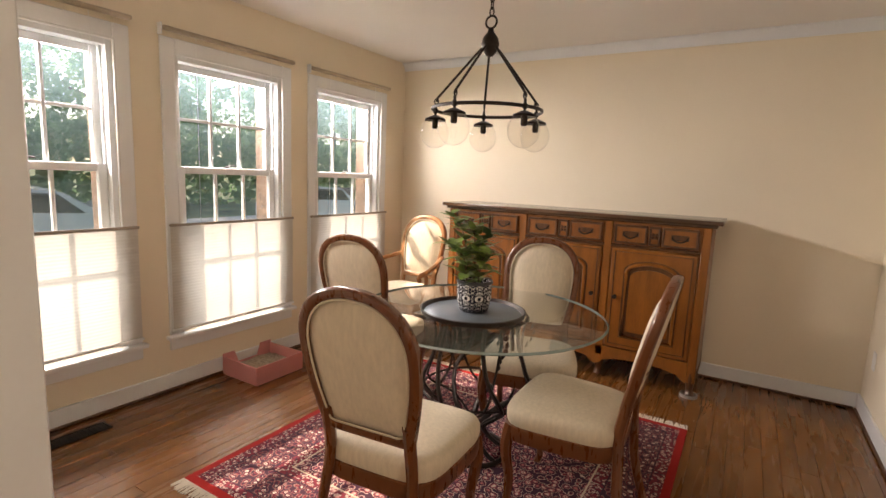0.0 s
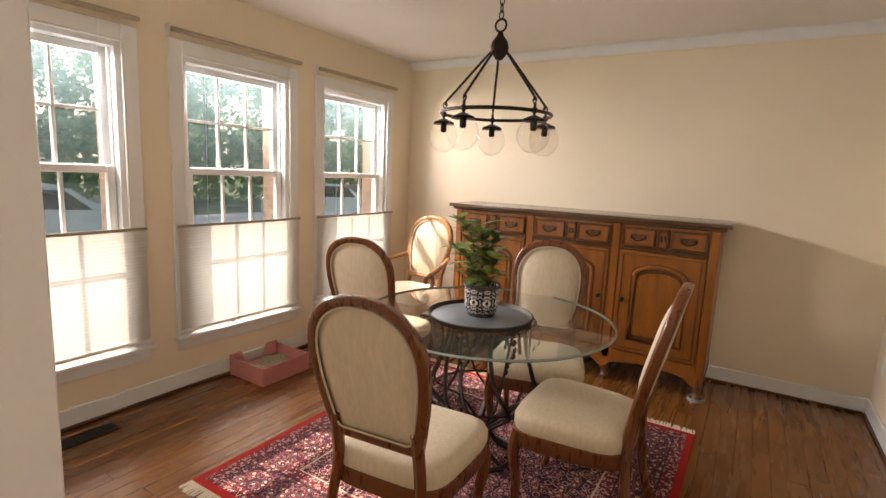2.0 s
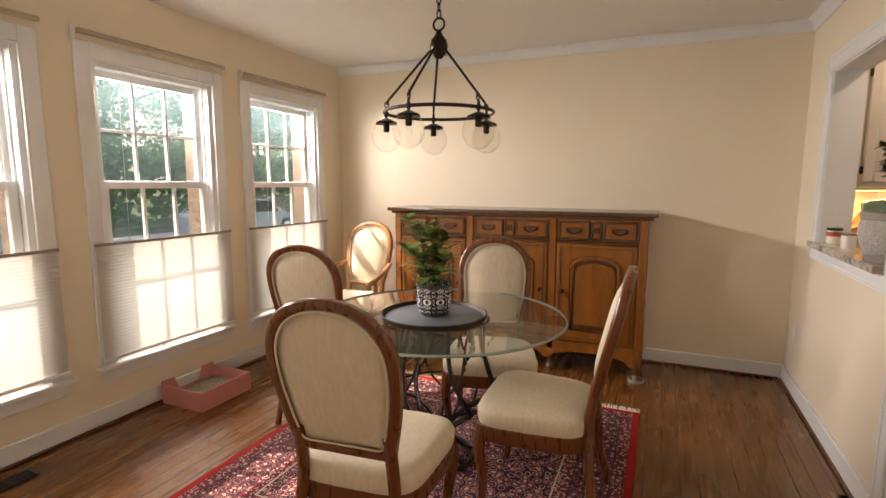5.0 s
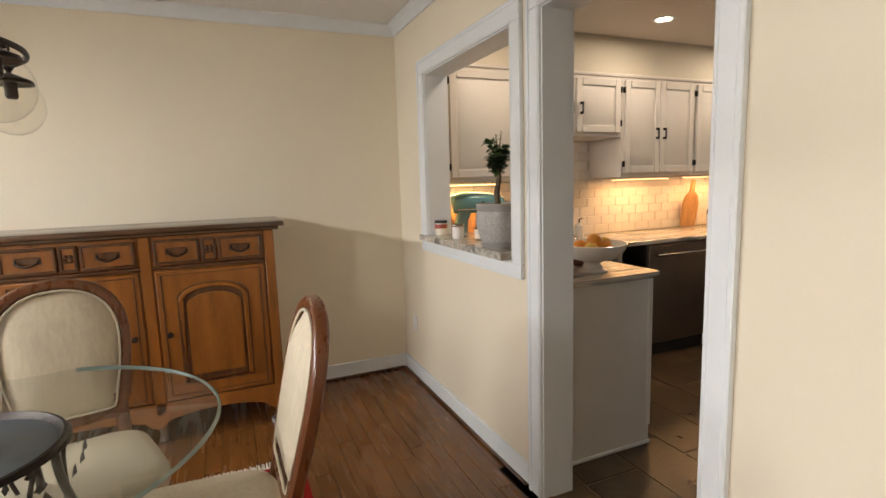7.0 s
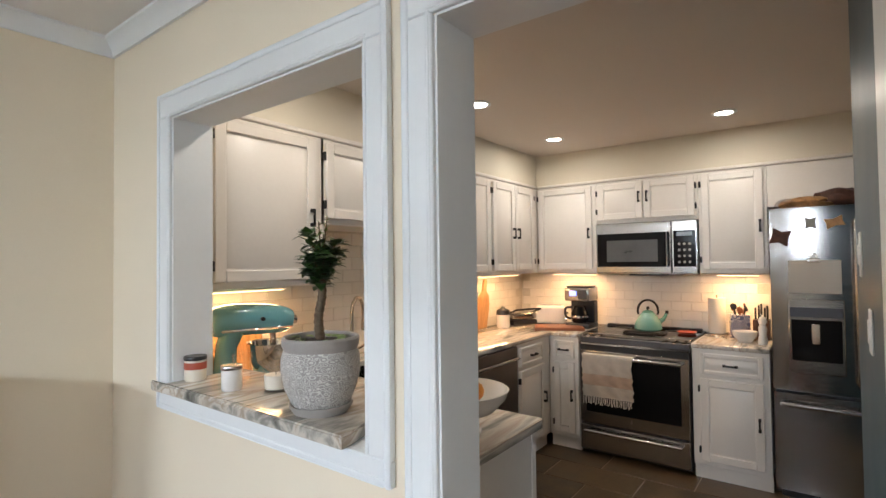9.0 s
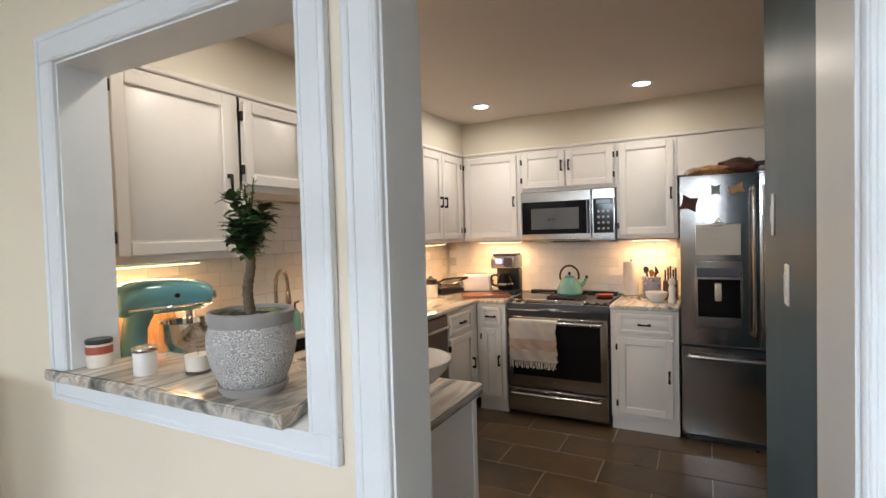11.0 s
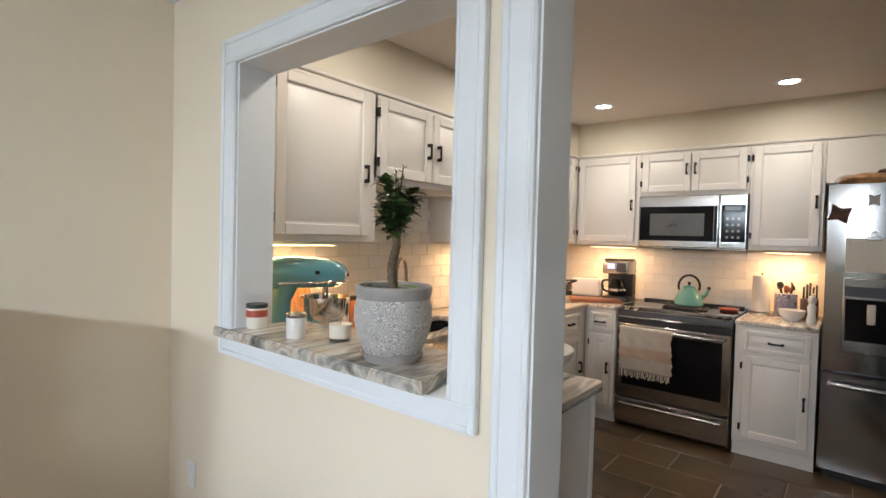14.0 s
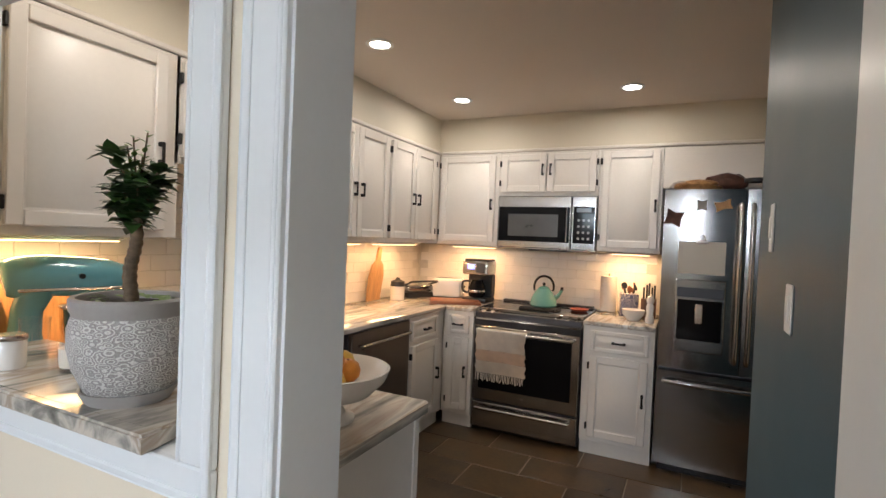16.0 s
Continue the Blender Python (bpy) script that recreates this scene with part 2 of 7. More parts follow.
def shade_material():
    m = bpy.data.materials.new("pleated_shade_fabric")
    m.use_nodes = True
    n, l = m.node_tree.nodes, m.node_tree.links
    n.remove(n["Principled BSDF"])
    d, t, mx = n.new("ShaderNodeBsdfDiffuse"), n.new("ShaderNodeBsdfTranslucent"), n.new("ShaderNodeMixShader")
    nz, rp, tc = n.new("ShaderNodeTexNoise"), n.new("ShaderNodeValToRGB"), n.new("ShaderNodeTexCoord")
    nz.inputs["Scale"].default_value = 120
    l.new(tc.outputs["Object"], nz.inputs["Vector"])
    rp.color_ramp.elements[0].color, rp.color_ramp.elements[1].color = (0.62, 0.60, 0.56, 1), (0.68, 0.66, 0.62, 1)
    l.new(nz.outputs[0], rp.inputs[0])
    l.new(rp.outputs[0], d.inputs[0])
    l.new(rp.outputs[0], t.inputs[0])
    mx.inputs[0].default_value = 0.36
    l.new(d.outputs[0], mx.inputs[1])
    l.new(t.outputs[0], mx.inputs[2])
    l.new(mx.outputs[0], n["Material Output"].inputs[0])
    return m


M_SHADE = shade_material()


def foliage_material():
    """Thin leaves that let the sun through."""
    m = bpy.data.materials.new("tree_foliage")
    m.use_nodes = True
    n, l = m.node_tree.nodes, m.node_tree.links
    n.remove(n["Principled BSDF"])
    d, t, mx = n.new("ShaderNodeBsdfDiffuse"), n.new("ShaderNodeBsdfTranslucent"), n.new("ShaderNodeMixShader")
    nz, rp, tc = n.new("ShaderNodeTexNoise"), n.new("ShaderNodeValToRGB"), n.new("ShaderNodeTexCoord")
    nz.inputs["Scale"].default_value, nz.inputs["Detail"].default_value = 1.4, 6
    l.new(tc.outputs["Object"], nz.inputs["Vector"])
    rp.color_ramp.elements[0].color, rp.color_ramp.elements[1].color = (0.08, 0.17, 0.09, 1), (0.24, 0.37, 0.19, 1)
    rp.color_ramp.elements[0].position, rp.color_ramp.elements[1].position = 0.3, 0.7
    l.new(nz.outputs[0], rp.inputs[0])
    l.new(rp.outputs[0], d.inputs[0])
    l.new(rp.outputs[0], t.inputs[0])
    mx.inputs[0].default_value = 0.55
    l.new(d.outputs[0], mx.inputs[1])
    l.new(t.outputs[0], mx.inputs[2])
    l.new(mx.outputs[0], n["Material Output"].inputs[0])
    return m


M_FOLI = foliage_material()


def banded_stone():
    m = mat("banded_granite", (0.55, 0.50, 0.44), 0.12, bump=0)
    n, l = m.node_tree.nodes, m.node_tree.links
    b = n["Principled BSDF"]
    tc = n.new("ShaderNodeTexCoord")
    mp = n.new("ShaderNodeMapping")
    mp.inputs["Rotation"].default_value = (0, 0, radians(28))
    mp.inputs["Scale"].default_value = (1.0, 5.5, 5.5)
    nz = n.new("ShaderNodeTexNoise")
    nz.inputs["Scale"].default_value, nz.inputs["Detail"].default_value, nz.inputs["Distortion"].default_value = 1.9, 6, 0.7
    rp = n.new("ShaderNodeValToRGB")
    el = rp.color_ramp.elements
    el[0].position, el[0].color = 0.28, (0.10, 0.10, 0.09, 1)
    el[1].position, el[1].color = 0.75, (0.70, 0.66, 0.60, 1)
    for p, c in ((0.40, (0.30, 0.29, 0.26, 1)), (0.48, (0.62, 0.57, 0.50, 1)), (0.56, (0.40, 0.33, 0.26, 1)), (0.63, (0.68, 0.65, 0.60, 1))):
        e = el.new(p)
        e.color = c
    l.new(tc.outputs["Object"], mp.inputs[0])
    l.new(mp.outputs[0], nz.inputs["Vector"])
    l.new(nz.outputs[0], rp.inputs[0])
    l.new(rp.outputs[0], b.inputs["Base Color"])
    return m


M_STONE = banded_stone()


def motif(name, dark, light, scale, lo, hi, rough, bump=0.3, stretch=(1, 1, 1)):
    """Two-colour curling motif on a glazed or woven ground."""
    m = mat(name, dark, rough, bump=0)
    n, l = m.node_tree.nodes, m.node_tree.links
    b = n["Principled BSDF"]
    tc = n.new("ShaderNodeTexCoord")
    v = n.new("ShaderNodeTexVoronoi")
    v.inputs["Scale"].default_value = scale
    v.feature = "F1"
    s = n.new("ShaderNodeMath")
    s.operation = "MULTIPLY"
    s.inputs[1].default_value = 22
    w = n.new("ShaderNodeMath")
    w.operation = "SINE"
    rp = n.new("ShaderNodeValToRGB")
    rp.color_ramp.elements[0].position, rp.color_ramp.elements[1].position = lo, hi
    rp.color_ramp.elements[0].color, rp.color_ramp.elements[1].color = (*dark, 1), (*light, 1)
    mp = n.new("ShaderNodeMapping")
    mp.inputs["Scale"].default_value = stretch
    l.new(tc.outputs["Object"], mp.inputs[0])
    l.new(mp.outputs[0], v.inputs["Vector"])
    l.new(v.outputs["Distance"], s.inputs[0])
    l.new(s.outputs[0], w.inputs[0])
    l.new(w.outputs[0], rp.inputs[0])
    l.new(rp.outputs[0], b.inputs["Base Color"])
    bp = n.new("ShaderNodeBump")
    bp.inputs["Strength"].default_value = bump
    bp.inputs["Distance"].default_value = 0.003
    l.new(w.outputs[0], bp.inputs["Height"])
    l.new(bp.outputs[0], b.inputs["Normal"])
    return m




def damask(name, dark, light):
    """Mirrored white scrolls round a dark glazed pot."""
    m = mat(name, dark, 0.2, bump=0)
    n, l = m.node_tree.nodes, m.node_tree.links
    tc, sp, cb = n.new("ShaderNodeTexCoord"), n.new("ShaderNodeSeparateXYZ"), n.new("ShaderNodeCombineXYZ")
    l.new(tc.outputs["Object"], sp.inputs[0])

    def op(kind, a, b):
        x = n.new("ShaderNodeMath")
        x.operation = kind
        for k, q in enumerate((a, b)):
            if isinstance(q, (int, float)):
                x.inputs[k].default_value = q
            else:
                l.new(q, x.inputs[k])
        return x.outputs[0]

    around = op("MULTIPLY", op("ARCTAN2", sp.outputs[1], sp.outputs[0]), 0.08)
    l.new(op("PINGPONG", around, 0.0314), cb.inputs[0])
    l.new(op("PINGPONG", op("ADD", sp.outputs[2], 0.005), 0.036), cb.inputs[1])
    nz, rp = n.new("ShaderNodeTexNoise"), n.new("ShaderNodeValToRGB")
    nz.inputs["Scale"].default_value, nz.inputs["Detail"].default_value, nz.inputs["Distortion"].default_value = 48, 0, 0.8
    l.new(cb.outputs[0], nz.inputs["Vector"])
    rp.color_ramp.elements[0].position, rp.color_ramp.elements[1].position = 0.52, 0.62
    rp.color_ramp.elements[0].color, rp.color_ramp.elements[1].color = (*dark, 1), (*light, 1)
    l.new(op("SINE", op("MULTIPLY", nz.outputs[0], 24), 0), rp.inputs[0])
    l.new(rp.outputs[0], n["Principled BSDF"].inputs["Base Color"])
    return m


M_POTBW = damask("black_white_glaze", (0.010, 0.011, 0.024), (0.80, 0.78, 0.74))
M_POTGREY = motif("embossed_white_on_grey", (0.40, 0.38, 0.36), (0.76, 0.74, 0.71), 46, 0.0, 0.3, 0.5, bump=0.6, stretch=(1, 1, 1.7))
M_CROCK = motif("blue_patterned_ceramic", (0.10, 0.11, 0.20), (0.55, 0.50, 0.48), 30, 0.2, 0.5, 0.3)


def rug_material(hx, hy):
    """Persian rug: a dark field of small flowers, with banded borders by the distance to the edge."""
    m = bpy.data.materials.new("persian_rug_wool")
    m.use_nodes = True
    n, l = m.node_tree.nodes, m.node_tree.links
    b = n["Principled BSDF"]
    b.inputs["Roughness"].default_value = 0.95
    b.inputs["Specular IOR Level"].default_value = 0.1
    tc = n.new("ShaderNodeTexCoord")
    sp = n.new("ShaderNodeSeparateXYZ")
    l.new(tc.outputs["Object"], sp.inputs[0])

    def op(kind, a, v):
        x = n.new("ShaderNodeMath")
        x.operation = kind
        for k, q in enumerate((a, v)):
            if q is None:
                continue
            if isinstance(q, (int, float)):
                x.inputs[k].default_value = q
            else:
                l.new(q, x.inputs[k])
        return x.outputs[0]

    dx = op("SUBTRACT", hx, op("ABSOLUTE", sp.outputs[0], None))
    dy = op("SUBTRACT", hy, op("ABSOLUTE", sp.outputs[1], None))
    edge = op("MINIMUM", dx, dy)

    def ramp(src, stops, interp="CONSTANT"):
        r = n.new("ShaderNodeValToRGB")
        r.color_ramp.interpolation = interp
        e = r.color_ramp.elements
        e[0].position, e[0].color = stops[0][0], (*stops[0][1], 1)
        e[1].position, e[1].color = stops[1][0], (*stops[1][1], 1)
        for p, c in stops[2:]:
            x = e.new(p)
            x.color = (*c, 1)
        l.new(src, r.inputs[0])
        return r.outputs[0]

    def flowers(scale, seed, stops):
        mp = n.new("ShaderNodeMapping")
        mp.inputs["Location"].default_value = (seed, seed * 2, 0)
        l.new(tc.outputs["Object"], mp.inputs[0])
        wob = n.new("ShaderNodeTexNoise")
        wob.inputs["Scale"].default_value = scale * 1.1
        l.new(mp.outputs[0], wob.inputs["Vector"])
        av = n.new("ShaderNodeVectorMath")
        av.operation = "MULTIPLY_ADD"
        l.new(wob.outputs[1], av.inputs[0])
        av.inputs[1].default_value = (0.03, 0.03, 0)
        l.new(mp.outputs[0], av.inputs[2])
        v = n.new("ShaderNodeTexVoronoi")
        v.inputs["Scale"].default_value = scale
        v.inputs["Randomness"].default_value = 0.75
        l.new(av.outputs[0], v.inputs["Vector"])
        return ramp(v.outputs["Distance"], stops)

    NAVY, WINE, ROSE, CREAM, TAN = (0.05, 0.022, 0.035), (0.16, 0.025, 0.035), (0.32, 0.10, 0.10), (0.50, 0.38, 0.32), (0.24, 0.14, 0.12)
    field = flowers(25, 3, ((0, WINE), (0.12, CREAM), (0.22, ROSE), (0.34, NAVY), (0.46, WINE), (0.52, CREAM), (0.57, NAVY)))
    border = flowers(30, 9, ((0, ROSE), (0.14, CREAM), (0.26, NAVY), (0.42, WINE), (0.50, TAN), (0.56, NAVY)))
    thin = flowers(52, 5, ((0, ROSE), (0.22, CREAM), (0.36, NAVY), (0.5, WINE)))

    def between(a, c):
        return op("MULTIPLY", op("GREATER_THAN", edge, a), op("LESS_THAN", edge, c))

    out = field
    for mask, col in ((op("LESS_THAN", edge, 0.335), thin), (op("LESS_THAN", edge, 0.275), None), (op("LESS_THAN", edge, 0.268), border), (op("LESS_THAN", edge, 0.105), None), (op("LESS_THAN", edge, 0.098), thin), (op("LESS_THAN", edge, 0.04), (0.30, 0.018, 0.016)), (between(0.335, 0.343), (0.5, 0.4, 0.3))):
        mx = n.new("ShaderNodeMix")
        mx.data_type = "RGBA"
        l.new(mask, mx.inputs[0])
        l.new(out, mx.inputs[6])
        if col is None:
            mx.inputs[7].default_value = (*NAVY, 1)
        elif isinstance(col, tuple):
            mx.inputs[7].default_value = (*col, 1)
        else:
            l.new(col, mx.inputs[7])
        out = mx.outputs[2]
    l.new(out, b.inputs["Base Color"])
    nz = n.new("ShaderNodeTexNoise")
    nz.inputs["Scale"].default_value = 350
    l.new(tc.outputs["Object"], nz.inputs["Vector"])
    bp = n.new("ShaderNodeBump")
    bp.inputs["Strength"].default_value = 0.5
    bp.inputs["Distance"].default_value = 0.003
    l.new(nz.outputs[0], bp.inputs["Height"])
    l.new(bp.outputs[0], b.inputs["Normal"])
    return m


# ---- mesh helpers ----


def mesh_of(name, bm, material, smooth=40):
    me = bpy.data.meshes.new(name)
    bm.normal_update()
    bm.to_mesh(me)
    bm.free()
    me.materials.append(material)
    if smooth:
        me.shade_smooth()
        me.set_sharp_from_angle(angle=radians(smooth))
    return me


def part(name, bm, material, parent=None, label="", smooth=40):
    ob = new(name, mesh_of(name, bm, material, smooth))
    ob.parent = parent
    if label:
        ob["label"] = label
    return ob


def thing(name, label, category, m=None, group="", kind=""):
    ob = new(name)
    ob.empty_display_size = 0.1
    if m is not None:
        ob.matrix_world = m
    return tagged(ob, label, category, group, kind)


def solid(name, bm, material, label, category, kind="structure", smooth=40):
    return tagged(part(name, bm, material, None, "", smooth), label, category, "", kind)


def bx(x0, x1, y0, y1, z0, z1, bev=0.0, bm=None, seg=1):
    out = bm or bmesh.new()
    b = bmesh.new()
    bmesh.ops.create_cube(b, size=1)
    for v in b.verts:
        v.co = Vector(((x0 + x1) / 2 + v.co.x * (x1 - x0), (y0 + y1) / 2 + v.co.y * (y1 - y0), (z0 + z1) / 2 + v.co.z * (z1 - z0)))
    if bev:
        bmesh.ops.bevel(b, geom=list(b.edges), offset=bev, segments=seg, affect="EDGES", profile=0.5)
    join(out, b)
    return out


def join(out, b, m=None):
    if m is not None:
        bmesh.ops.transform(b, matrix=m, verts=b.verts)
    idx = {}
    for v in b.verts:
        idx[v] = out.verts.new(v.co)
    for f in b.faces:
        try:
            out.faces.new([idx[v] for v in f.verts])
        except ValueError:
            pass
    b.free()
    return out


def lathe(profile, seg=24, c=(0, 0, 0), bm=None, closed=False):
    bm = bm or bmesh.new()
    rings = []
    for r, z in profile:
        if r < 1e-5:
            rings.append([bm.verts.new((c[0], c[1], c[2] + z))])
        else:
            rings.append([bm.verts.new((c[0] + r * math.cos(k * math.tau / seg), c[1] + r * math.sin(k * math.tau / seg), c[2] + z)) for k in range(seg)])
    pairs = list(zip(rings, rings[1:]))
    if closed:
        pairs.append((rings[-1], rings[0]))
    for a, b in pairs:
        for k in range(seg):
            j = (k + 1) % seg
            q = [a[k % len(a)], a[j % len(a)], b[j % len(b)], b[k % len(b)]]
            q = [v for i, v in enumerate(q) if v not in q[:i]]
            if len(q) > 2:
                bm.faces.new(q)
    return bm


def tube(pts, r, seg=8, closed=False, bm=None, flat=1.0):
    """A rod along points; r a number or one for each point; flat squeezes its section."""
    bm = bm or bmesh.new()
    pts = [Vector(p) for p in pts]
    n = len(pts)
    rs = [r] * n if isinstance(r, (int, float)) else r
    rings, up = [], None
    for i, p in enumerate(pts):
        a = pts[(i - 1) % n] if closed or i else p
        b = pts[(i + 1) % n] if closed or i < n - 1 else p
        t = (b - a).normalized()
        if up is None:
            up = t.orthogonal().normalized() if abs(t.z) > 0.95 else (Vector((0, 0, 1)) - t * t.z).normalized()
        up = (up - t * up.dot(t)).normalized()
        s = t.cross(up)
        rings.append([bm.verts.new(p + rs[i] * (math.cos(k * math.tau / seg) * up + flat * math.sin(k * math.tau / seg) * s)) for k in range(seg)])
    for i in range(n if closed else n - 1):
        a, b = rings[i], rings[(i + 1) % n]
        for k in range(seg):
            bm.faces.new((a[k], a[(k + 1) % seg], b[(k + 1) % seg], b[k]))
    if not closed:
        bm.faces.new(rings[0][::-1])
        bm.faces.new(rings[-1])
    return bm


def prism(poly, depth, m=None, bm=None):
    """A polygon in x, z pushed along +y by depth."""
    out = bm or bmesh.new()
    b = bmesh.new()
    f = [b.verts.new((x, 0, z)) for x, z in poly]
    k = [b.verts.new((x, depth, z)) for x, z in poly]
    b.faces.new(f)
    b.faces.new(k[::-1])
    for i in range(len(poly)):
        j = (i + 1) % len(poly)
        b.faces.new((f[j], f[i], k[i], k[j]))
    bmesh.ops.recalc_face_normals(b, faces=b.faces)
    return join(out, b, m)


def pad(outline, place, front, back, rings=5):
    """A stuffed pad over a closed outline of (u, v); place(u, v, w) gives the spot, w the bulge."""
    bm = bmesh.new()
    cu, cv = sum(p[0] for p in outline) / len(outline), sum(p[1] for p in outline) / len(outline)
    for bulge in (front, back):
        last = None
        for k in range(rings):
            s = 1 - k / rings
            ring = [bm.verts.new(place(cu + (u - cu) * s, cv + (v - cv) * s, bulge * (1 - s ** 4))) for u, v in outline]
            if last:
                for i in range(len(ring)):
                    j = (i + 1) % len(ring)
                    bm.faces.new((last[i], last[j], ring[j], ring[i]))
            last = ring
        mid = bm.verts.new(place(cu, cv, bulge))
        for i in range(len(last)):
            bm.faces.new((last[i], last[(i + 1) % len(last)], mid))
    bmesh.ops.remove_doubles(bm, verts=bm.verts, dist=1e-5)
    bmesh.ops.recalc_face_normals(bm, faces=bm.faces)
    return bm


def slab(poly, z0, z1):
    """A flat slab over a polygon in x, y."""
    b = bmesh.new()
    lo, hi = [b.verts.new((x, y, z0)) for x, y in poly], [b.verts.new((x, y, z1)) for x, y in poly]
    b.faces.new(lo)
    b.faces.new(hi)
    for i in range(len(poly)):
        j = (i + 1) % len(poly)
        b.faces.new((lo[i], lo[j], hi[j], hi[i]))
    bmesh.ops.recalc_face_normals(b, faces=b.faces)
    return b


def arc(cx, cz, rx, rz, a0, a1, n):
    return [(cx + rx * math.cos(radians(a0 + (a1 - a0) * i / n)), cz + rz * math.sin(radians(a0 + (a1 - a0) * i / n))) for i in range(n + 1)]


def smooth_path(pts, n=6):
    """A smooth curve through points."""
    out = []
    p = [Vector(q) for q in pts]
    for i in range(len(p) - 1):
        a, b, c, d = p[max(i - 1, 0)], p[i], p[i + 1], p[min(i + 2, len(p) - 1)]
        for k in range(n):
            t = k / n
            out.append(0.5 * (2 * b + (c - a) * t + (2 * a - 5 * b + 4 * c - d) * t * t + (3 * b - a - 3 * c + d) * t ** 3))
    return out + [p[-1]]

# ---- structure: dining room ----
PX, FY, CZ, KX = 0.905, 4.29, 2.485, 1.05      # pass-through wall, far wall, ceiling, kitchen face of the wall
KN, KE, KZ = 4.18, 4.47, 2.42                  # kitchen north wall, east wall, ceiling
SY = 0.54                                      # inner face of the south wall stub
HY = -2.6                                      # end of the hall

# west wall with three windows, and an unseen hall opening added for fill light
bm = bmesh.new()
edges = [(-1.65, -0.55, 0.5, 2.05)] + [(a, b, 0.36, 2.065) for a, b in WINDOWS]
y = HY - 0.15
for a, b, z0, z1 in edges:
    bx(WX - 0.13, WX, y, a, 0, 2.6, bm=bm)
    bx(WX - 0.13, WX, a, b, 0, z0, bm=bm)
    bx(WX - 0.13, WX, a, b, z1, 2.6, bm=bm)
    y = b
bx(WX - 0.13, WX, y, FY + 0.15, 0, 2.6, bm=bm)
solid("wall_west", bm, M_WALL, "cream painted wall with three tall windows", "wall")
bm = bmesh.new()
y = HY - 0.15
for a, b, z0, z1 in edges:
    bx(WX - 0.26, WX - 0.135, y, a + 0.02, -0.6, 2.9, bm=bm)
    bx(WX - 0.26, WX - 0.135, a + 0.02, b - 0.02, -0.6, z0 - 0.02, bm=bm)
    bx(WX - 0.26, WX - 0.135, a + 0.02, b - 0.02, z1 - 0.02, 2.9, bm=bm)
    y = b - 0.02
bx(WX - 0.26, WX - 0.135, y, FY + 0.15, -0.6, 2.9, bm=bm)
solid("wall_west_outside", bm, M_BRICK, "brown brick outside of the window wall", "wall")
solid("wall_north", bx(WX, PX + 0.145, FY, FY + 0.15, 0, 2.6), M_WALL, "plain cream painted dining room wall", "wall")

# pass-through wall with opening and doorway
PO = (2.71, 3.735, 1.023, 2.05)
DO = (1.715, 2.487, 0.0, 2.055)
bm = bmesh.new()
bx(PX, KX, HY, DO[0], 0, 2.6, bm=bm)
bx(PX, KX, DO[0], DO[1], DO[3], 2.6, bm=bm)
bx(PX, KX, DO[1], PO[0], 0, 2.6, bm=bm)
bx(PX, KX, PO[0], PO[1], 0, PO[2], bm=bm)
bx(PX, KX, PO[0], PO[1], PO[3], 2.6, bm=bm)
bx(PX, KX, PO[1], FY, 0, 2.6, bm=bm)
solid("wall_east", bm, M_WALL, "cream painted wall with doorway and pass-through", "wall")
bm = bx(WX, -1.06, SY - 0.12, SY, 0, 2.6)
bx(-1.06, PX, SY - 0.12, SY, 2.2, 2.6, bm=bm)
solid("wall_south", bm, M_WALL, "cream wall stub beside the wide cased opening", "wall")
bm = bx(WX, PX + 0.145, HY - 0.15, HY, 0, 2.6)
solid("wall_hall", bm, M_WALL, "plain cream wall closing the hall", "wall")
solid("ceiling", bx(WX - 0.13, KX, HY - 0.15, FY + 0.15, CZ, CZ + 0.12), M_CEIL, "flat white painted dining room ceiling", "ceiling")

# baseboards and shoe, crown, casings
def baseboard(name, x0, x1, y0, y1, nx, ny):
    """A board standing on a wall whose face is the given side; nx, ny point into the room."""
    bm = bmesh.new()
    t, s = 0.016, 0.030
    def slab(d, z0, z1, bev):
        a, b = (x0 - (d if nx < 0 else 0), x1 + (d if nx > 0 else 0))
        c, e = (y0 - (d if ny < 0 else 0), y1 + (d if ny > 0 else 0))
        bx(a, b, c, e, z0, z1, bev, bm=bm)
    slab(t, 0.014, 0.112, 0.004)
    return bm
for nm, a in (("baseboard", (WX, WX, SY, FY, 1, 0)), ("baseboard", (WX + 0.016, PX - 0.016, FY, FY, 0, -1)), ("baseboard", (PX, PX, 2.59, FY, -1, 0)), ("baseboard", (PX, PX, HY, 1.60, -1, 0)), ("baseboard", (WX + 0.016, -1.17, SY, SY, 0, 1))):
    solid(nm, baseboard(nm, *a), M_TRIM, "white painted baseboard along the floor", "baseboard")
bm = bx(WX + 0.001, WX + 0.03, SY, FY - 0.03, 0.004, 0.018, 0.005)
bx(WX + 0.03, PX - 0.03, FY - 0.03, FY - 0.001, 0.004, 0.018, 0.005, bm=bm)
bx(PX - 0.03, PX - 0.001, 2.60, FY - 0.03, 0.004, 0.018, 0.005, bm=bm)
bx(PX - 0.03, PX - 0.001, HY, 1.59, 0.004, 0.018, 0.005, bm=bm)
solid("shoe_moulding", bm, mat("dark_stained_shoe", (0.12, 0.05, 0.022), 0.4, var=0.2), "dark stained shoe moulding at the floor", "trim")
CROWN = [(0, 0), (0, -0.072), (0.012, -0.072), (0.016, -0.052), (0.042, -0.018), (0.056, -0.012), (0.056, 0)]
bm = bmesh.new()
prism([(x, z) for x, z in CROWN], PX - WX, pose(WX, FY, CZ - 0.001, 0, 0, -90), bm)
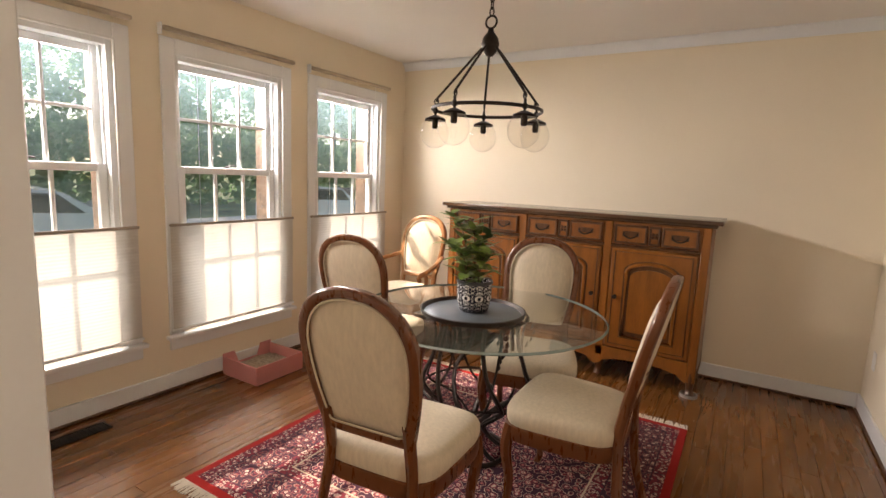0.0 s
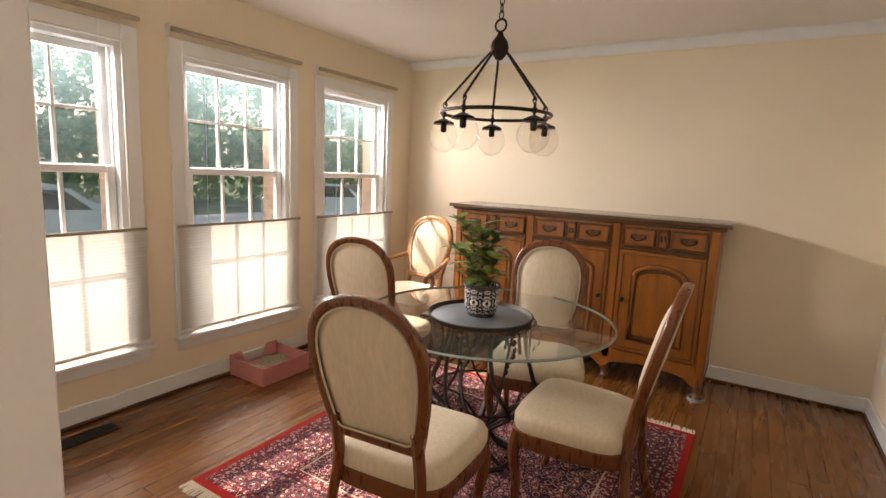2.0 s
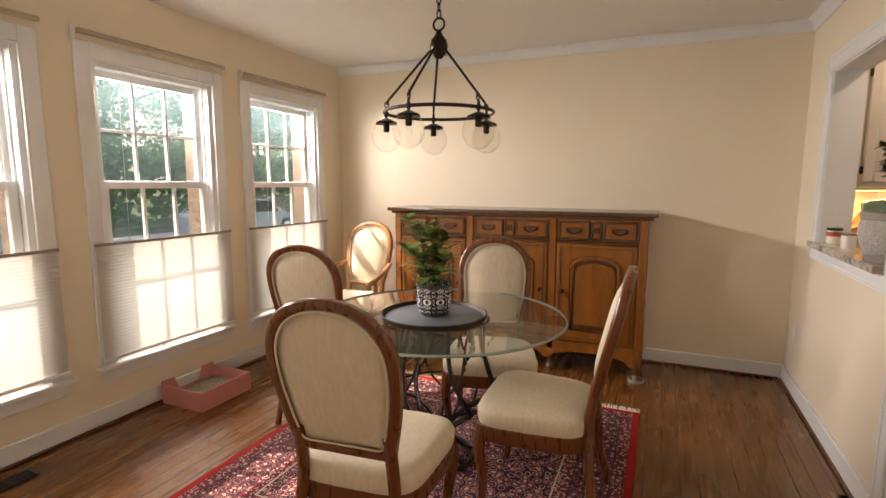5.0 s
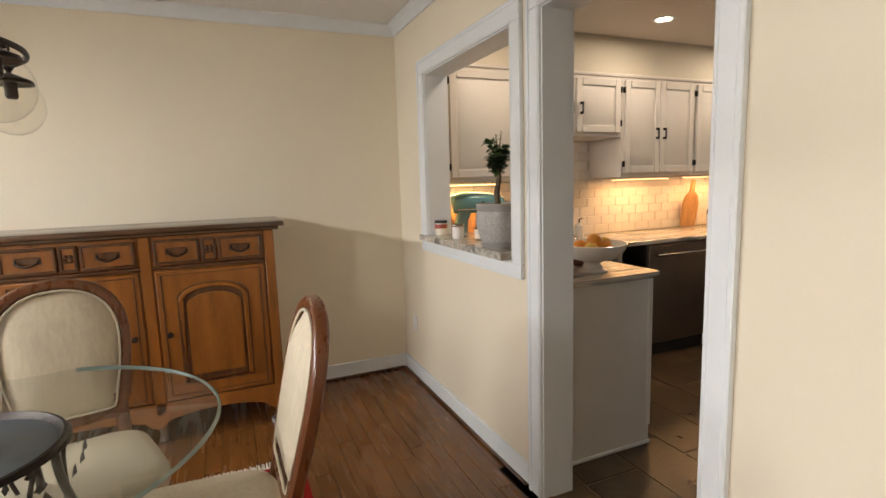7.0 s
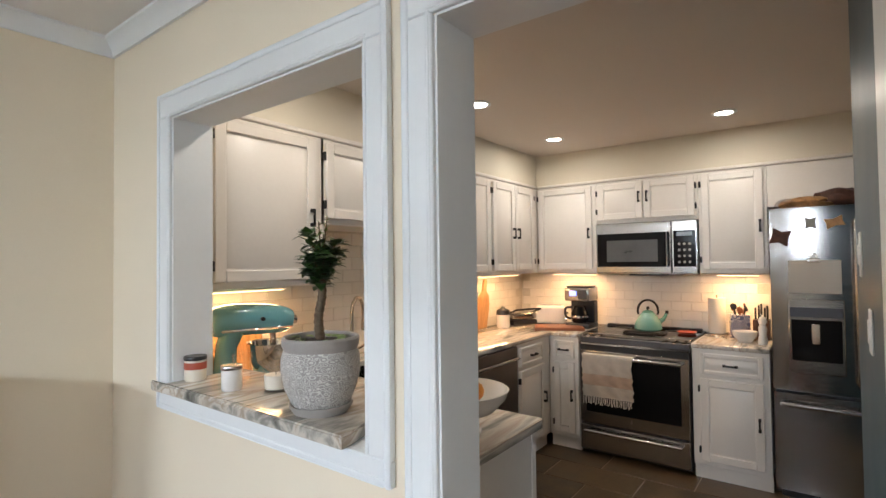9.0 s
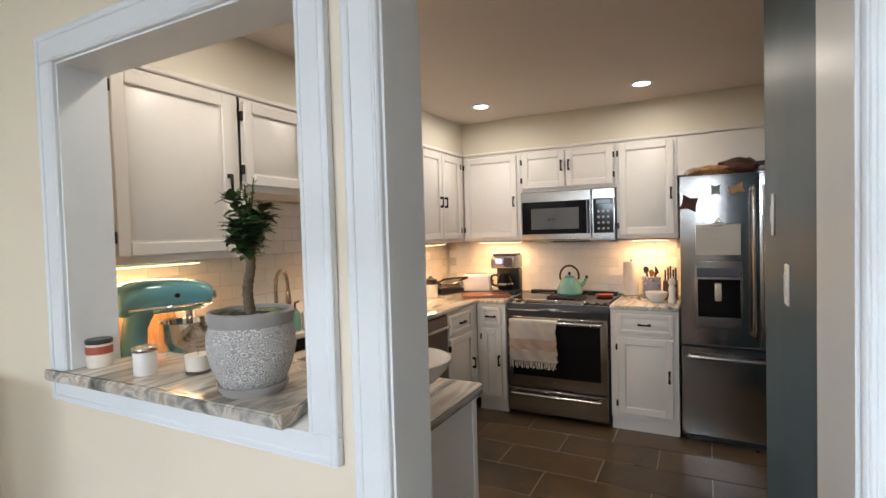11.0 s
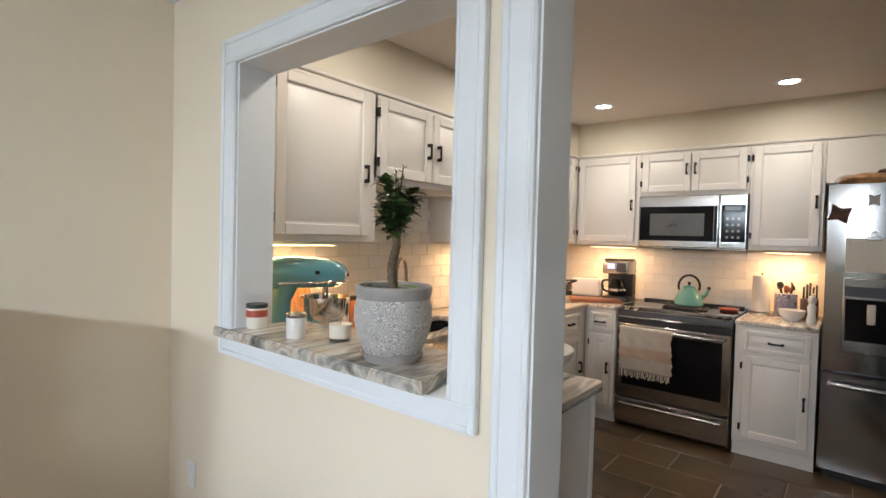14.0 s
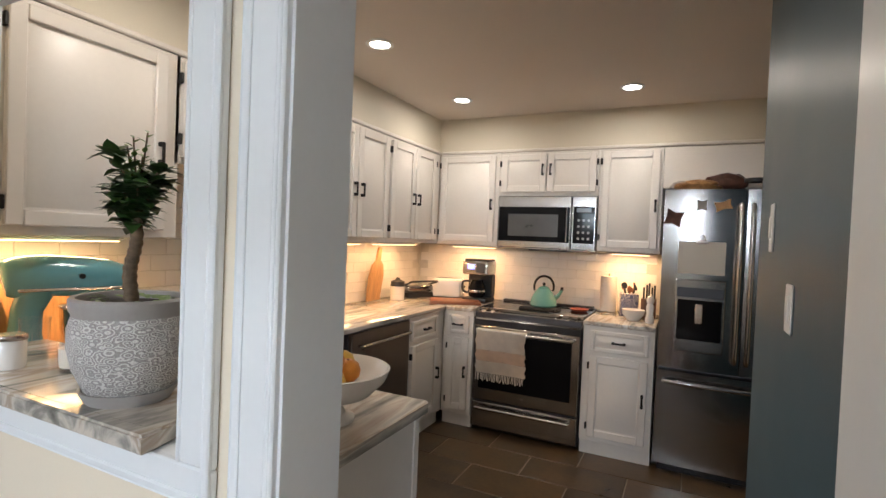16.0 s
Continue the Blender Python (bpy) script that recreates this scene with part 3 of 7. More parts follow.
prism([(x, z) for x, z in CROWN], FY - HY, pose(PX, FY, CZ - 0.001, 0, 0, 180), bm)
solid("crown_moulding", bm, M_TRIM, "white crown moulding under the ceiling", "trim")


def casing(name, y0, y1, z0, z1, w, x, side, bottom, label):
    """Flat moulded boards round an opening on a wall of constant x; side is the way out of the wall."""
    root = thing(name, label, "trim", pose(x, 0, 0), kind="structure")
    d = lambda a, b: (min(0, a * side), max(0, a * side)) if b == 0 else (min(b * side, a * side), max(b * side, a * side))
    def board(ya, yb, za, zb, inner):
        bm = bmesh.new()
        a, b = sorted((0, 0.018 * side))
        bx(a, b, ya, yb, za, zb, 0.004, bm=bm)
        return bm
    for ya, yb, za, zb in ((y0 - w, y0, z0, z1), (y1, y1 + w, z0, z1), (y0 - w, y1 + w, z1, z1 + w)):
        part("board", board(ya, yb, za, zb, 0), M_TRIM, root)
    if bottom:
        part("board", board(y0 - w, y1 + w, bottom, z0, 0), M_TRIM, root)
    # raised outer bead and thin inner bead
    bm = bmesh.new()
    a, b = sorted((0.016 * side, 0.0215 * side))
    lo = bottom or z0
    for ya, yb, za, zb in ((y0 - w, y0 - w + 0.02, lo, z1 + w), (y1 + w - 0.02, y1 + w, lo, z1 + w), (y0 - w + 0.02, y1 + w - 0.02, z1 + w - 0.02, z1 + w)):
        bx(a, b, ya, yb, za, zb, 0.005, bm=bm)
    if bottom:
        bx(a, b, y0 - w + 0.02, y1 + w - 0.02, lo, lo + 0.02, 0.005, bm=bm)
    part("bead", bm, M_TRIM, root)
    bm = bmesh.new()
    a, b = sorted((0.016 * side, 0.020 * side))
    for ya, yb, za, zb in ((y0 - 0.016, y0 - 0.006, z0, z1 + 0.006), (y1 + 0.006, y1 + 0.016, z0, z1 + 0.006), (y0 - 0.016, y1 + 0.016, z1 + 0.006, z1 + 0.016)):
        bx(a, b, ya, yb, za, zb, 0.003, bm=bm)
    part("inner_bead", bm, M_TRIM, root)
    return root


def lining(name, y0, y1, z0, z1, xa, xb, label):
    bm = bx(xa, xb, y0 - 0.001, y0 + 0.006, z0, z1, 0.001)
    bx(xa, xb, y1 - 0.006, y1 + 0.001, z0, z1, 0.001, bm=bm)
    bx(xa, xb, y0 + 0.006, y1 - 0.006, z1 - 0.006, z1 + 0.001, 0.001, bm=bm)
    return solid(name, bm, M_TRIM, label, "trim")


casing("doorway_casing", DO[0], DO[1], 0.0, DO[3], 0.088, PX, -1, None, "white moulded casing round the kitchen doorway")
solid("doorway_return", bx(KX + 0.004, 1.20, 1.56, 1.716, 0, KZ, 0.002), M_TRIM, "white painted return beside the doorway", "trim")
lining("doorway_jamb", DO[0], DO[1], 0, DO[3], PX - 0.004, KX + 0.004, "white painted doorway jamb")
casing("pass_through_casing", PO[0], PO[1], PO[2], PO[3], 0.09, PX, -1, 0.958, "white moulded casing round the kitchen pass-through")
solid("pass_through_stool", bx(PX - 0.004, KX + 0.004, PO[0] + 0.006, PO[1] - 0.006, PO[2] - 0.012, PO[2] + 0.0005, 0.001), M_TRIM, "white painted stool under the granite ledge", "trim")
lining("pass_through_jamb", PO[0], PO[1], PO[2] + 0.001, PO[3], PX - 0.004, KX + 0.004, "white painted lining of the pass-through")
oc = thing("opening_casing", "white casing of the wide opening to the hall", "trim", pose(0, 0, 0), kind="structure")
part("jamb", bx(-1.08, -1.03, SY - 0.15, SY + 0.02, 0, 2.2, 0.004), M_TRIM, oc)
part("board", bx(-1.17, -1.082, SY, SY + 0.018, 0, 2.2, 0.004), M_TRIM, oc)
part("board", bx(-1.17, -1.082, SY - 0.138, SY - 0.12, 0, 2.2, 0.004), M_TRIM, oc)

# ---- windows ----


def window(k, y0, y1):
    w = y1 - y0
    root = thing(f"window_{k}", "white double-hung window with divided panes", "window", pose(WX, y0, 0), kind="structure")
    z0, z1, zm = 0.36, 2.065, 1.385
    bm = bmesh.new()                                       # jamb lining
    bx(-0.13, 0.0, -0.001, 0.03, z0, z1, 0.002, bm=bm)
    bx(-0.13, 0.0, w - 0.03, w + 0.001, z0, z1, 0.002, bm=bm)
    bx(-0.13, 0.0, 0.03, w - 0.03, z1 - 0.03, z1 + 0.001, 0.002, bm=bm)
    bx(-0.06, -0.045, 0.03, 0.042, z0, z1 - 0.03, 0.001, bm=bm)
    bx(-0.06, -0.045, w - 0.042, w - 0.03, z0, z1 - 0.03, 0.001, bm=bm)
    part("window_frame", bm, M_TRIM, root)
    for za, zb, x in ((zm - 0.02, z1 - 0.03, -0.095), (z0 + 0.01, zm + 0.022, -0.055)):
        bm = bmesh.new()
        a, b, s = 0.035, w - 0.035, 0.042
        bx(x - 0.017, x + 0.017, a, a + s, za, zb, 0.003, bm=bm)
        bx(x - 0.017, x + 0.017, b - s, b, za, zb, 0.003, bm=bm)
        bx(x - 0.017, x + 0.017, a + s, b - s, zb - 0.042, zb, 0.003, bm=bm)
        bx(x - 0.017, x + 0.017, a + s, b - s, za, za + 0.045, 0.003, bm=bm)
        sash = part("sash", bm, M_TRIM, root)
        ga, gb, gz0, gz1 = a + s, b - s, za + 0.045, zb - 0.042
        bm = bmesh.new()
        for q in (1, 2):
            yy = ga + (gb - ga) * q / 3
            bx(x - 0.012, x + 0.014, yy - 0.009, yy + 0.009, gz0, gz1, 0.003, bm=bm)
        zz = (gz0 + gz1) / 2
        for q in range(3):
            bx(x - 0.012, x + 0.014, ga + (gb - ga) * q / 3 + 0.009 * (q > 0), ga + (gb - ga) * (q + 1) / 3 - 0.009 * (q < 2), zz - 0.009, zz + 0.009, 0.003, bm=bm)
        part("muntin", bm, M_TRIM, sash)
        for q in range(3):
            for r in range(2):
                pa, pb = ga + (gb - ga) * q / 3, ga + (gb - ga) * (q + 1) / 3
                pane = part("pane", bx(x - 0.002, x + 0.002, pa, pb, gz0 + (gz1 - gz0) * r / 2, gz0 + (gz1 - gz0) * (r + 1) / 2), M_WGLASS, sash, smooth=0)
                pane.visible_shadow = False
    bm = lathe([(0, 0), (0.016, 0), (0.016, 0.008), (0.008, 0.014), (0, 0.014)], 12, (-0.07, w / 2, zm + 0.024))
    tube([(-0.07, w / 2, zm + 0.038), (-0.06, w / 2 + 0.03, zm + 0.042), (-0.055, w / 2 + 0.05, zm + 0.04)], 0.006, 6, bm=bm)
    part("sash_lock", bm, M_BRONZE, root, "dark metal sash lock")
    bm = bx(0.0, 0.018, -0.085, 0.0, z0, z1 + 0.09, 0.004)     # casing boards
    bx(0.0, 0.018, w, w + 0.085, z0, z1 + 0.09, 0.004, bm=bm)
    bx(0.0, 0.018, 0.0, w, z1, z1 + 0.09, 0.004, bm=bm)
    for ya, yb in ((-0.008, 0.004), (w - 0.004, w + 0.008)):
        bx(0.014, 0.024, ya, yb, z0, z1 + 0.008, 0.003, bm=bm)
    bx(0.014, 0.024, -0.008, w + 0.008, z1 - 0.004, z1 + 0.008, 0.003, bm=bm)
    part("casing", bm, M_TRIM, root)
    part("window_sill", bx(-0.04, 0.055, -0.105, w + 0.105, z0 - 0.03, z0 - 0.004, 0.008, seg=2), M_TRIM, root)
    part("apron", bx(0.0, 0.018, -0.085, w + 0.085, z0 - 0.10, z0 - 0.03, 0.004), M_TRIM, root)
    # pleated top-down shade, lowered to half
    sh = thing("window_shade", "cream pleated top-down shade glowing in the sun", "window shade", pose(WX + 0.028, y0, 0), "window shades")
    bm = bmesh.new()
    top, bot, n = 1.045, 0.40, 34
    last = None
    for i in range(n * 2 + 1):
        z = bot + (top - bot) * i / (n * 2)
        d = 0.008 + 0.0012 * (i % 2)
        row = [bm.verts.new((d, -0.075, z)), bm.verts.new((d, w + 0.075, z))]
        if last:
            bm.faces.new((last[0], last[1], row[1], row[0]))
        last = row
    part("fabric", bm, M_SHADE, sh, smooth=0)
    part("top_rail", bx(0, 0.022, -0.08, w + 0.08, top, top + 0.016, 0.004), mat("shade_rail", (0.35, 0.30, 0.25), 0.4), sh, "thin bronze top rail")
    part("bottom_rail", bx(0, 0.022, -0.08, w + 0.08, bot - 0.018, bot, 0.004), M_TRIM, sh)
    part("head_rail", bx(0, 0.035, -0.085, w + 0.085, z1 + 0.115, z1 + 0.14, 0.006), mat("head_rail", (0.48, 0.40, 0.30), 0.4), sh, "narrow tan head rail")
    part("bracket", bx(-0.02, 0.02, -0.095, -0.085, z1 + 0.09, z1 + 0.155, 0.002), M_TRIM, sh)
    for q in (0.15, 0.85):
        part("cord", tube([(0.016, w * q, top + 0.016), (0.016, w * q, z1 + 0.115)], 0.0012, 4), M_TRIM, sh)
    part("pull_tab", bx(0.02, 0.03, w * 0.33, w * 0.33 + 0.03, bot - 0.024, bot - 0.010, 0.003), M_WHITEPL, sh)


for k, (a, b) in enumerate(WINDOWS):
    window(k + 1, a, b)

# ---- structure: kitchen ----
solid("wall_kitchen_north", bx(KX, KE + 0.15, KN, KN + 0.15, 0, 2.6), M_KWALL, "pale cream kitchen wall behind the counter", "wall")
solid("wall_kitchen_east", bx(KE, KE + 0.15, 0.4, KN, 0, 2.6), M_KWALL, "pale cream kitchen wall behind the range", "wall")
solid("wall_kitchen_south", bx(2.3, KE, 0.4, 0.55, 0, 2.6), M_KWALL, "plain kitchen wall beyond the refrigerator", "wall")
solid("wall_blue", bx(1.202, 2.3, 0.55, 1.70, 0, KZ), M_BLUE, "slate blue painted wall beside the doorway", "wall")
solid("ceiling_kitchen", bx(KX, KE + 0.15, 0.4, KN + 0.15, KZ, KZ + 0.1), M_KCEIL, "flat kitchen ceiling with recessed lights", "ceiling")
UF, UE = 3.81, 4.09                                   # faces of the wall cabinets
bm = bx(KX, KE, UF + 0.012, KN, 2.15, KZ)
bx(UE + 0.012, KE, 0.55, UF + 0.012, 2.15, KZ, bm=bm)
solid("soffit", bm, M_KWALL, "cream soffit above the wall cabinets", "wall")
bm = bx(KX, UE, UF - 0.012, UF + 0.03, 2.128, 2.152, 0.006)
bx(UE - 0.012, UE + 0.03, 0.55, UF - 0.012, 2.128, 2.152, 0.006, bm=bm)
solid("cabinet_moulding", bm, M_CAB, "thin painted moulding under the soffit", "trim")
solid("floor_kitchen_bed", bx(KX - 0.15, KE + 0.15, 0.4, KN + 0.15, -0.1, -0.006), M_GROUT, "pale grout under the slate tiles", "floor")
solid("floor", bx(WX - 0.13, KX - 0.15, HY - 0.15, FY + 0.15, -0.1, -0.006), M_FLOORGAP, "oak strip floor", "floor")
solid("threshold", bx(KX - 0.16, KX - 0.10, DO[0] + 0.006, DO[1] - 0.006, -0.006, 0.006, 0.003), mat("oak_threshold", (0.20, 0.09, 0.04), 0.4, var=0.2), "stained oak threshold in the doorway", "trim")

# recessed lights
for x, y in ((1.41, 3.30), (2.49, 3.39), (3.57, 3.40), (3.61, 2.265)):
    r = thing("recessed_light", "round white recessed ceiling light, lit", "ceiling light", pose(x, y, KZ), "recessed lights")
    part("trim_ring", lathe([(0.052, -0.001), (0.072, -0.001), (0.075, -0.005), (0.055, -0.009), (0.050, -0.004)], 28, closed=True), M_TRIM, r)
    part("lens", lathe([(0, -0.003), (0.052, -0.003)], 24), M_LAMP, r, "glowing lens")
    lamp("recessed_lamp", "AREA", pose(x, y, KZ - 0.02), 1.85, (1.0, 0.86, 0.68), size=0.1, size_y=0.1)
# under-cabinet strips
for x, y, rz, ln in ((1.33, 3.98, 0, 0.45), (2.9, 3.98, 0, 0.6), (3.7, 3.98, 0, 0.6), (4.28, 3.55, 90, 0.4), (4.28, 2.29, 90, 0.28)):
    s = thing("under_cabinet_light", "slim warm light strip under the cabinet", "cabinet light", pose(x, y, 1.378, 0, 0, rz), "under-cabinet lights")
    part("housing", bx(-ln / 2, ln / 2, -0.03, 0.03, -0.012, 0.0, 0.003), M_WHITEPL, s)
    part("lens", bx(-ln / 2 + 0.01, ln / 2 - 0.01, -0.02, 0.02, -0.016, -0.012), M_STRIP, s)
    lamp("under_cabinet_lamp", "AREA", pose(x, y, 1.355, 0, 0, rz), 1.6, (1.0, 0.55, 0.22), size=ln * 0.9, size_y=0.05)


def plate(name, m, label, w=0.07, h=0.115, toggle=True):
    """A wall plate in the x, z plane facing -y."""
    r = thing(name, label, "wall plate", m)
    part("cover", bx(-w / 2, w / 2, -0.006, 0, -h / 2, h / 2, 0.003), M_WHITEPL, r)
    if toggle:
        part("toggle", bx(-0.014, 0.014, -0.010, -0.004, -0.032, 0.032, 0.003), M_WHITEPL, r)
    else:
        for z in (-0.025, 0.025):
            part("socket", lathe([(0, 0.008), (0.014, 0.008), (0.016, 0.005)], 14), M_WHITEPL, r).matrix_local = pose(0, 0, z, 90)


plate("light_switch", pose(1.70, 1.70, 1.30, 0, 0, 180), "white light switch plate on the blue wall")
plate("thermostat", pose(2.02, 1.70, 1.50, 0, 0, 180), "small white wall control on the blue wall", 0.05, 0.14)
plate("wall_outlet", pose(PX, 4.07, 0.40, 0, 0, -90), "white wall outlet above the baseboard", toggle=False)

# ---- dining room things ----


def chair_outline(inset=0.0, w=0.222, z0=0.535, z1=1.07):
    """Balloon back: round top, sides drawn in towards a straight foot; inset goes inwards."""
    w, z0, z1 = w - inset, z0 + inset, z1 - inset
    zs = z0 + 0.60 * (z1 - z0)
    side = [(w * (0.80 + 0.20 * math.sin(math.pi / 2 * k / 8)), z0 + 0.022 + (zs - z0 - 0.022) * k / 8) for k in range(8)]
    right = [(w * 0.80 - 0.022, z0), (w * 0.80 - 0.006, z0 + 0.006)] + side
    top = []
    for k in range(25):
        c, q = math.cos(math.pi * k / 24), math.sin(math.pi * k / 24)
        top.append((w * math.copysign(abs(c) ** 0.88, c), zs + (z1 - zs) * q ** 0.88))
    return right + top + [(-u, v) for u, v in right[::-1]]


def back_band(outer, inner, depth):
    """A rounded wooden band between two outlines, leaning with the back."""
    bm = bmesh.new()
    rings = []
    for (u, v), (a, b) in zip(outer, inner):
        spot = lambda f, y: bm.verts.new((u + (a - u) * f, lean(v + (b - v) * f) + y, v + (b - v) * f))
        rings.append([spot(0.0, -depth * 0.55), spot(0.0, depth * 0.55), spot(0.18, depth * 0.92), spot(0.5, depth * 1.05), spot(0.85, depth * 0.85), spot(1.0, depth * 0.4), spot(1.0, -depth * 0.4), spot(0.85, -depth * 0.85), spot(0.5, -depth), spot(0.18, -depth * 0.9)])
    n = len(rings)
    for i in range(n):
        for k in range(10):
            bm.faces.new((rings[i][k], rings[i][(k + 1) % 10], rings[(i + 1) % n][(k + 1) % 10], rings[(i + 1) % n][k]))
    bmesh.ops.recalc_face_normals(bm, faces=bm.faces)
    return bm


def lean(z):
    return -0.215 - 0.14 * max(0, z - 0.44) / 0.6 - 0.02 * max(0, 0.44 - z)


def dining_chair(wood, arms=False, label=""):
    root = thing("dining_chair" if not arms else "armchair", label, "chair" if not arms else "armchair", None, "dining chairs")
    out, inner = chair_outline(), chair_outline(0.036)
    spot = lambda u, v, w: (u, lean(v) + w, v)
    part("backrest", pad(inner, spot, 0.040, -0.024), M_FABRIC, root)
    part("back_frame", back_band(out, inner, 0.021), wood, root, "moulded wooden back frame")
    edge = chair_outline(0.039)
    part("piping", tube([(u, lean(v) + 0.018, v) for u, v in edge], 0.0045, 6, True), M_PIPING, root)
    part("rear_piping", tube([(u, lean(v) - 0.015, v) for u, v in edge], 0.004, 6, True), M_PIPING, root)
    # seat
    so = []
    for i in range(40):
        a = math.tau * i / 40
        c, s = math.cos(a), math.sin(a)
        v = 0.235 * math.copysign(abs(s) ** 0.42, s)
        so.append((0.245 * math.copysign(abs(c) ** 0.42, c) * (0.92 + 0.16 * (v + 0.235) / 0.47), v))
    bm = bmesh.new()
    last = None
    for sc, z in ((0.97, 0.40), (1.0, 0.425), (1.0, 0.455), (0.96, 0.475), (0.85, 0.489), (0.6, 0.499), (0.3, 0.503)):
        row = [bm.verts.new((u * sc, v * sc, z)) for u, v in so]
        if last:
            for i in range(40):
                bm.faces.new((last[i], last[(i + 1) % 40], row[(i + 1) % 40], row[i]))
        last = row
    bm.faces.new(last)
    part("seat", bm, M_FABRIC, root)
    bm = bmesh.new()
    last = None
    for sc, z in ((0.93, 0.335), (0.985, 0.34), (1.0, 0.36), (1.0, 0.402), (0.97, 0.406)):
        row = [bm.verts.new((u * sc, v * sc, z)) for u, v in so]
        if last:
            for i in range(40):
                bm.faces.new((last[i], last[(i + 1) % 40], row[(i + 1) % 40], row[i]))
        else:
            bm.faces.new(row[::-1])
        last = row
    bm.faces.new(last)
    part("seat_frame", bm, wood, root)
    for s in (-1, 1):
        p = smooth_path([(0.215 * s, 0.19, 0.40), (0.228 * s, 0.205, 0.30), (0.212 * s, 0.19, 0.16), (0.215 * s, 0.195, 0.05), (0.228 * s, 0.21, 0.0)], 4)
        part("leg", tube(p, [0.030 - 0.014 * min(1, i / 12) + (0.004 if i > 14 else 0) for i in range(len(p))], 8), wood, root)
        p = smooth_path([(0.160 * s, lean(0.62), 0.62), (0.163 * s, -0.230, 0.46), (0.172 * s, -0.235, 0.36), (0.197 * s, -0.25, 0.18), (0.205 * s, -0.30, 0.0)], 4)
        part("leg", tube(p, [0.0225 - 0.005 * i / len(p) for i in range(len(p))], 8, flat=1.1), wood, root)
        if arms:
            p = smooth_path([(0.215 * s, lean(0.72), 0.72), (0.27 * s, -0.10, 0.69), (0.29 * s, 0.06, 0.655), (0.285 * s, 0.13, 0.64), (0.27 * s, 0.155, 0.615), (0.272 * s, 0.14, 0.59)], 5)
            part("arm", tube(p, 0.019, 8), wood, root)
            p = smooth_path([(0.282 * s, 0.09, 0.645), (0.268 * s, 0.04, 0.57), (0.25 * s, 0.06, 0.48), (0.24 * s, 0.08, 0.39)], 5)
            part("arm_support", tube(p, 0.017, 8), wood, root)
    return root


CH = "brown wooden chair with cream oval back"
ch = dining_chair(M_CHERRY, label=CH + ", set at the glass table")
ch.matrix_world = pose(-0.885, 1.615, 0.006, 0, 0, 6)
copy_thing(ch, pose(-0.42, 2.22, 0.006, 0, 0, 91))
copy_thing(ch, pose(-0.80, 2.70, 0.006, 0, 0, 195))
d = copy_thing(ch, pose(-1.80, 2.60, 0.004, 0, 0, 9))
d["label"] = CH + ", turned aside near the windows"
ac = dining_chair(M_LIGHTWOOD, True, "light wooden armchair with cream upholstery in the corner")
ac.matrix_world = pose(-2.27, 3.50, 0, 0, 0, 180)

# glass table
TX, TY = -0.955, 2.35
t = thing("dining_table", "round glass table on a scrolled dark iron base", "table", pose(TX, TY, 0.006))
part("tabletop", lathe([(0, 0.738), (0.612, 0.738), (0.62, 0.744), (0.612, 0.750), (0, 0.750)], 72), M_TGLASS, t, "clear bevelled glass top")
part("glass_edge", lathe([(0.6125, 0.7375), (0.621, 0.744), (0.6125, 0.7505), (0.6175, 0.744)], 72, closed=True), M_TEDGE, t)
for k in range(6):
    a = math.tau * k / 6
    def turn(r, z, da):
        return (r * math.cos(a + da), r * math.sin(a + da), z)
    p = smooth_path([turn(0.20, 0.735, 0.1), turn(0.215, 0.61, 0.05), turn(0.25, 0.47, 0.15), turn(0.275, 0.34, 0.4), turn(0.14, 0.23, 0.8), turn(0.05, 0.14, 1.2), turn(0.11, 0.055, 1.5), turn(0.17, 0.014, 1.7)], 5)
    part("rib", tube(p, 0.0105, 7, flat=1.5), M_IRON, t)
    p = smooth_path([turn(0.24, 0.735, 0.5), turn(0.22, 0.64, 0.45), turn(0.225, 0.50, 0.35), turn(0.275, 0.34, 0.1), turn(0.17, 0.25, -0.35), turn(0.07, 0.16, -0.8)], 5)
    part("scroll", tube(p, 0.0065, 6), M_IRON, t)
    bm = bmesh.new()
    for j in range(7):
        z = 0.70 - j * 0.032
        r = 0.235 + 0.03 * math.sin(j * 0.8)
        x, y = r * math.cos(a + 0.45), r * math.sin(a + 0.45)
        s = 0.020 - 0.0016 * j
        bm2 = bmesh.new()
        v = [bm2.verts.new(q) for q in ((0, 0, 0), (s, 0.006, 0.016), (0.002, 0.012, 0.042), (-s, 0.006, 0.016), (0, 0.014, 0.012))]
        for f in ((0, 1, 4), (1, 2, 4), (2, 3, 4), (3, 0, 4), (3, 2, 1, 0)):
            bm2.faces.new([v[i] for i in f])
        join(bm, bm2, pose(x, y, z, 0, 0, math.degrees(a + 0.45) - 90))
    part("leaf", bm, M_IRON, t)
part("ring", tube([(0.275 * math.cos(math.tau * i / 40), 0.275 * math.sin(math.tau * i / 40), 0.34) for i in range(40)], 0.007, 6, True), M_IRON, t)
part("base_ring", tube([(0.175 * math.cos(math.tau * i / 40), 0.175 * math.sin(math.tau * i / 40), 0.012) for i in range(40)], 0.012, 8, True), M_IRON, t)
part("top_ring", tube([(0.24 * math.cos(math.tau * i / 40), 0.24 * math.sin(math.tau * i / 40), 0.730) for i in range(40)], 0.007, 6, True), M_IRON, t)

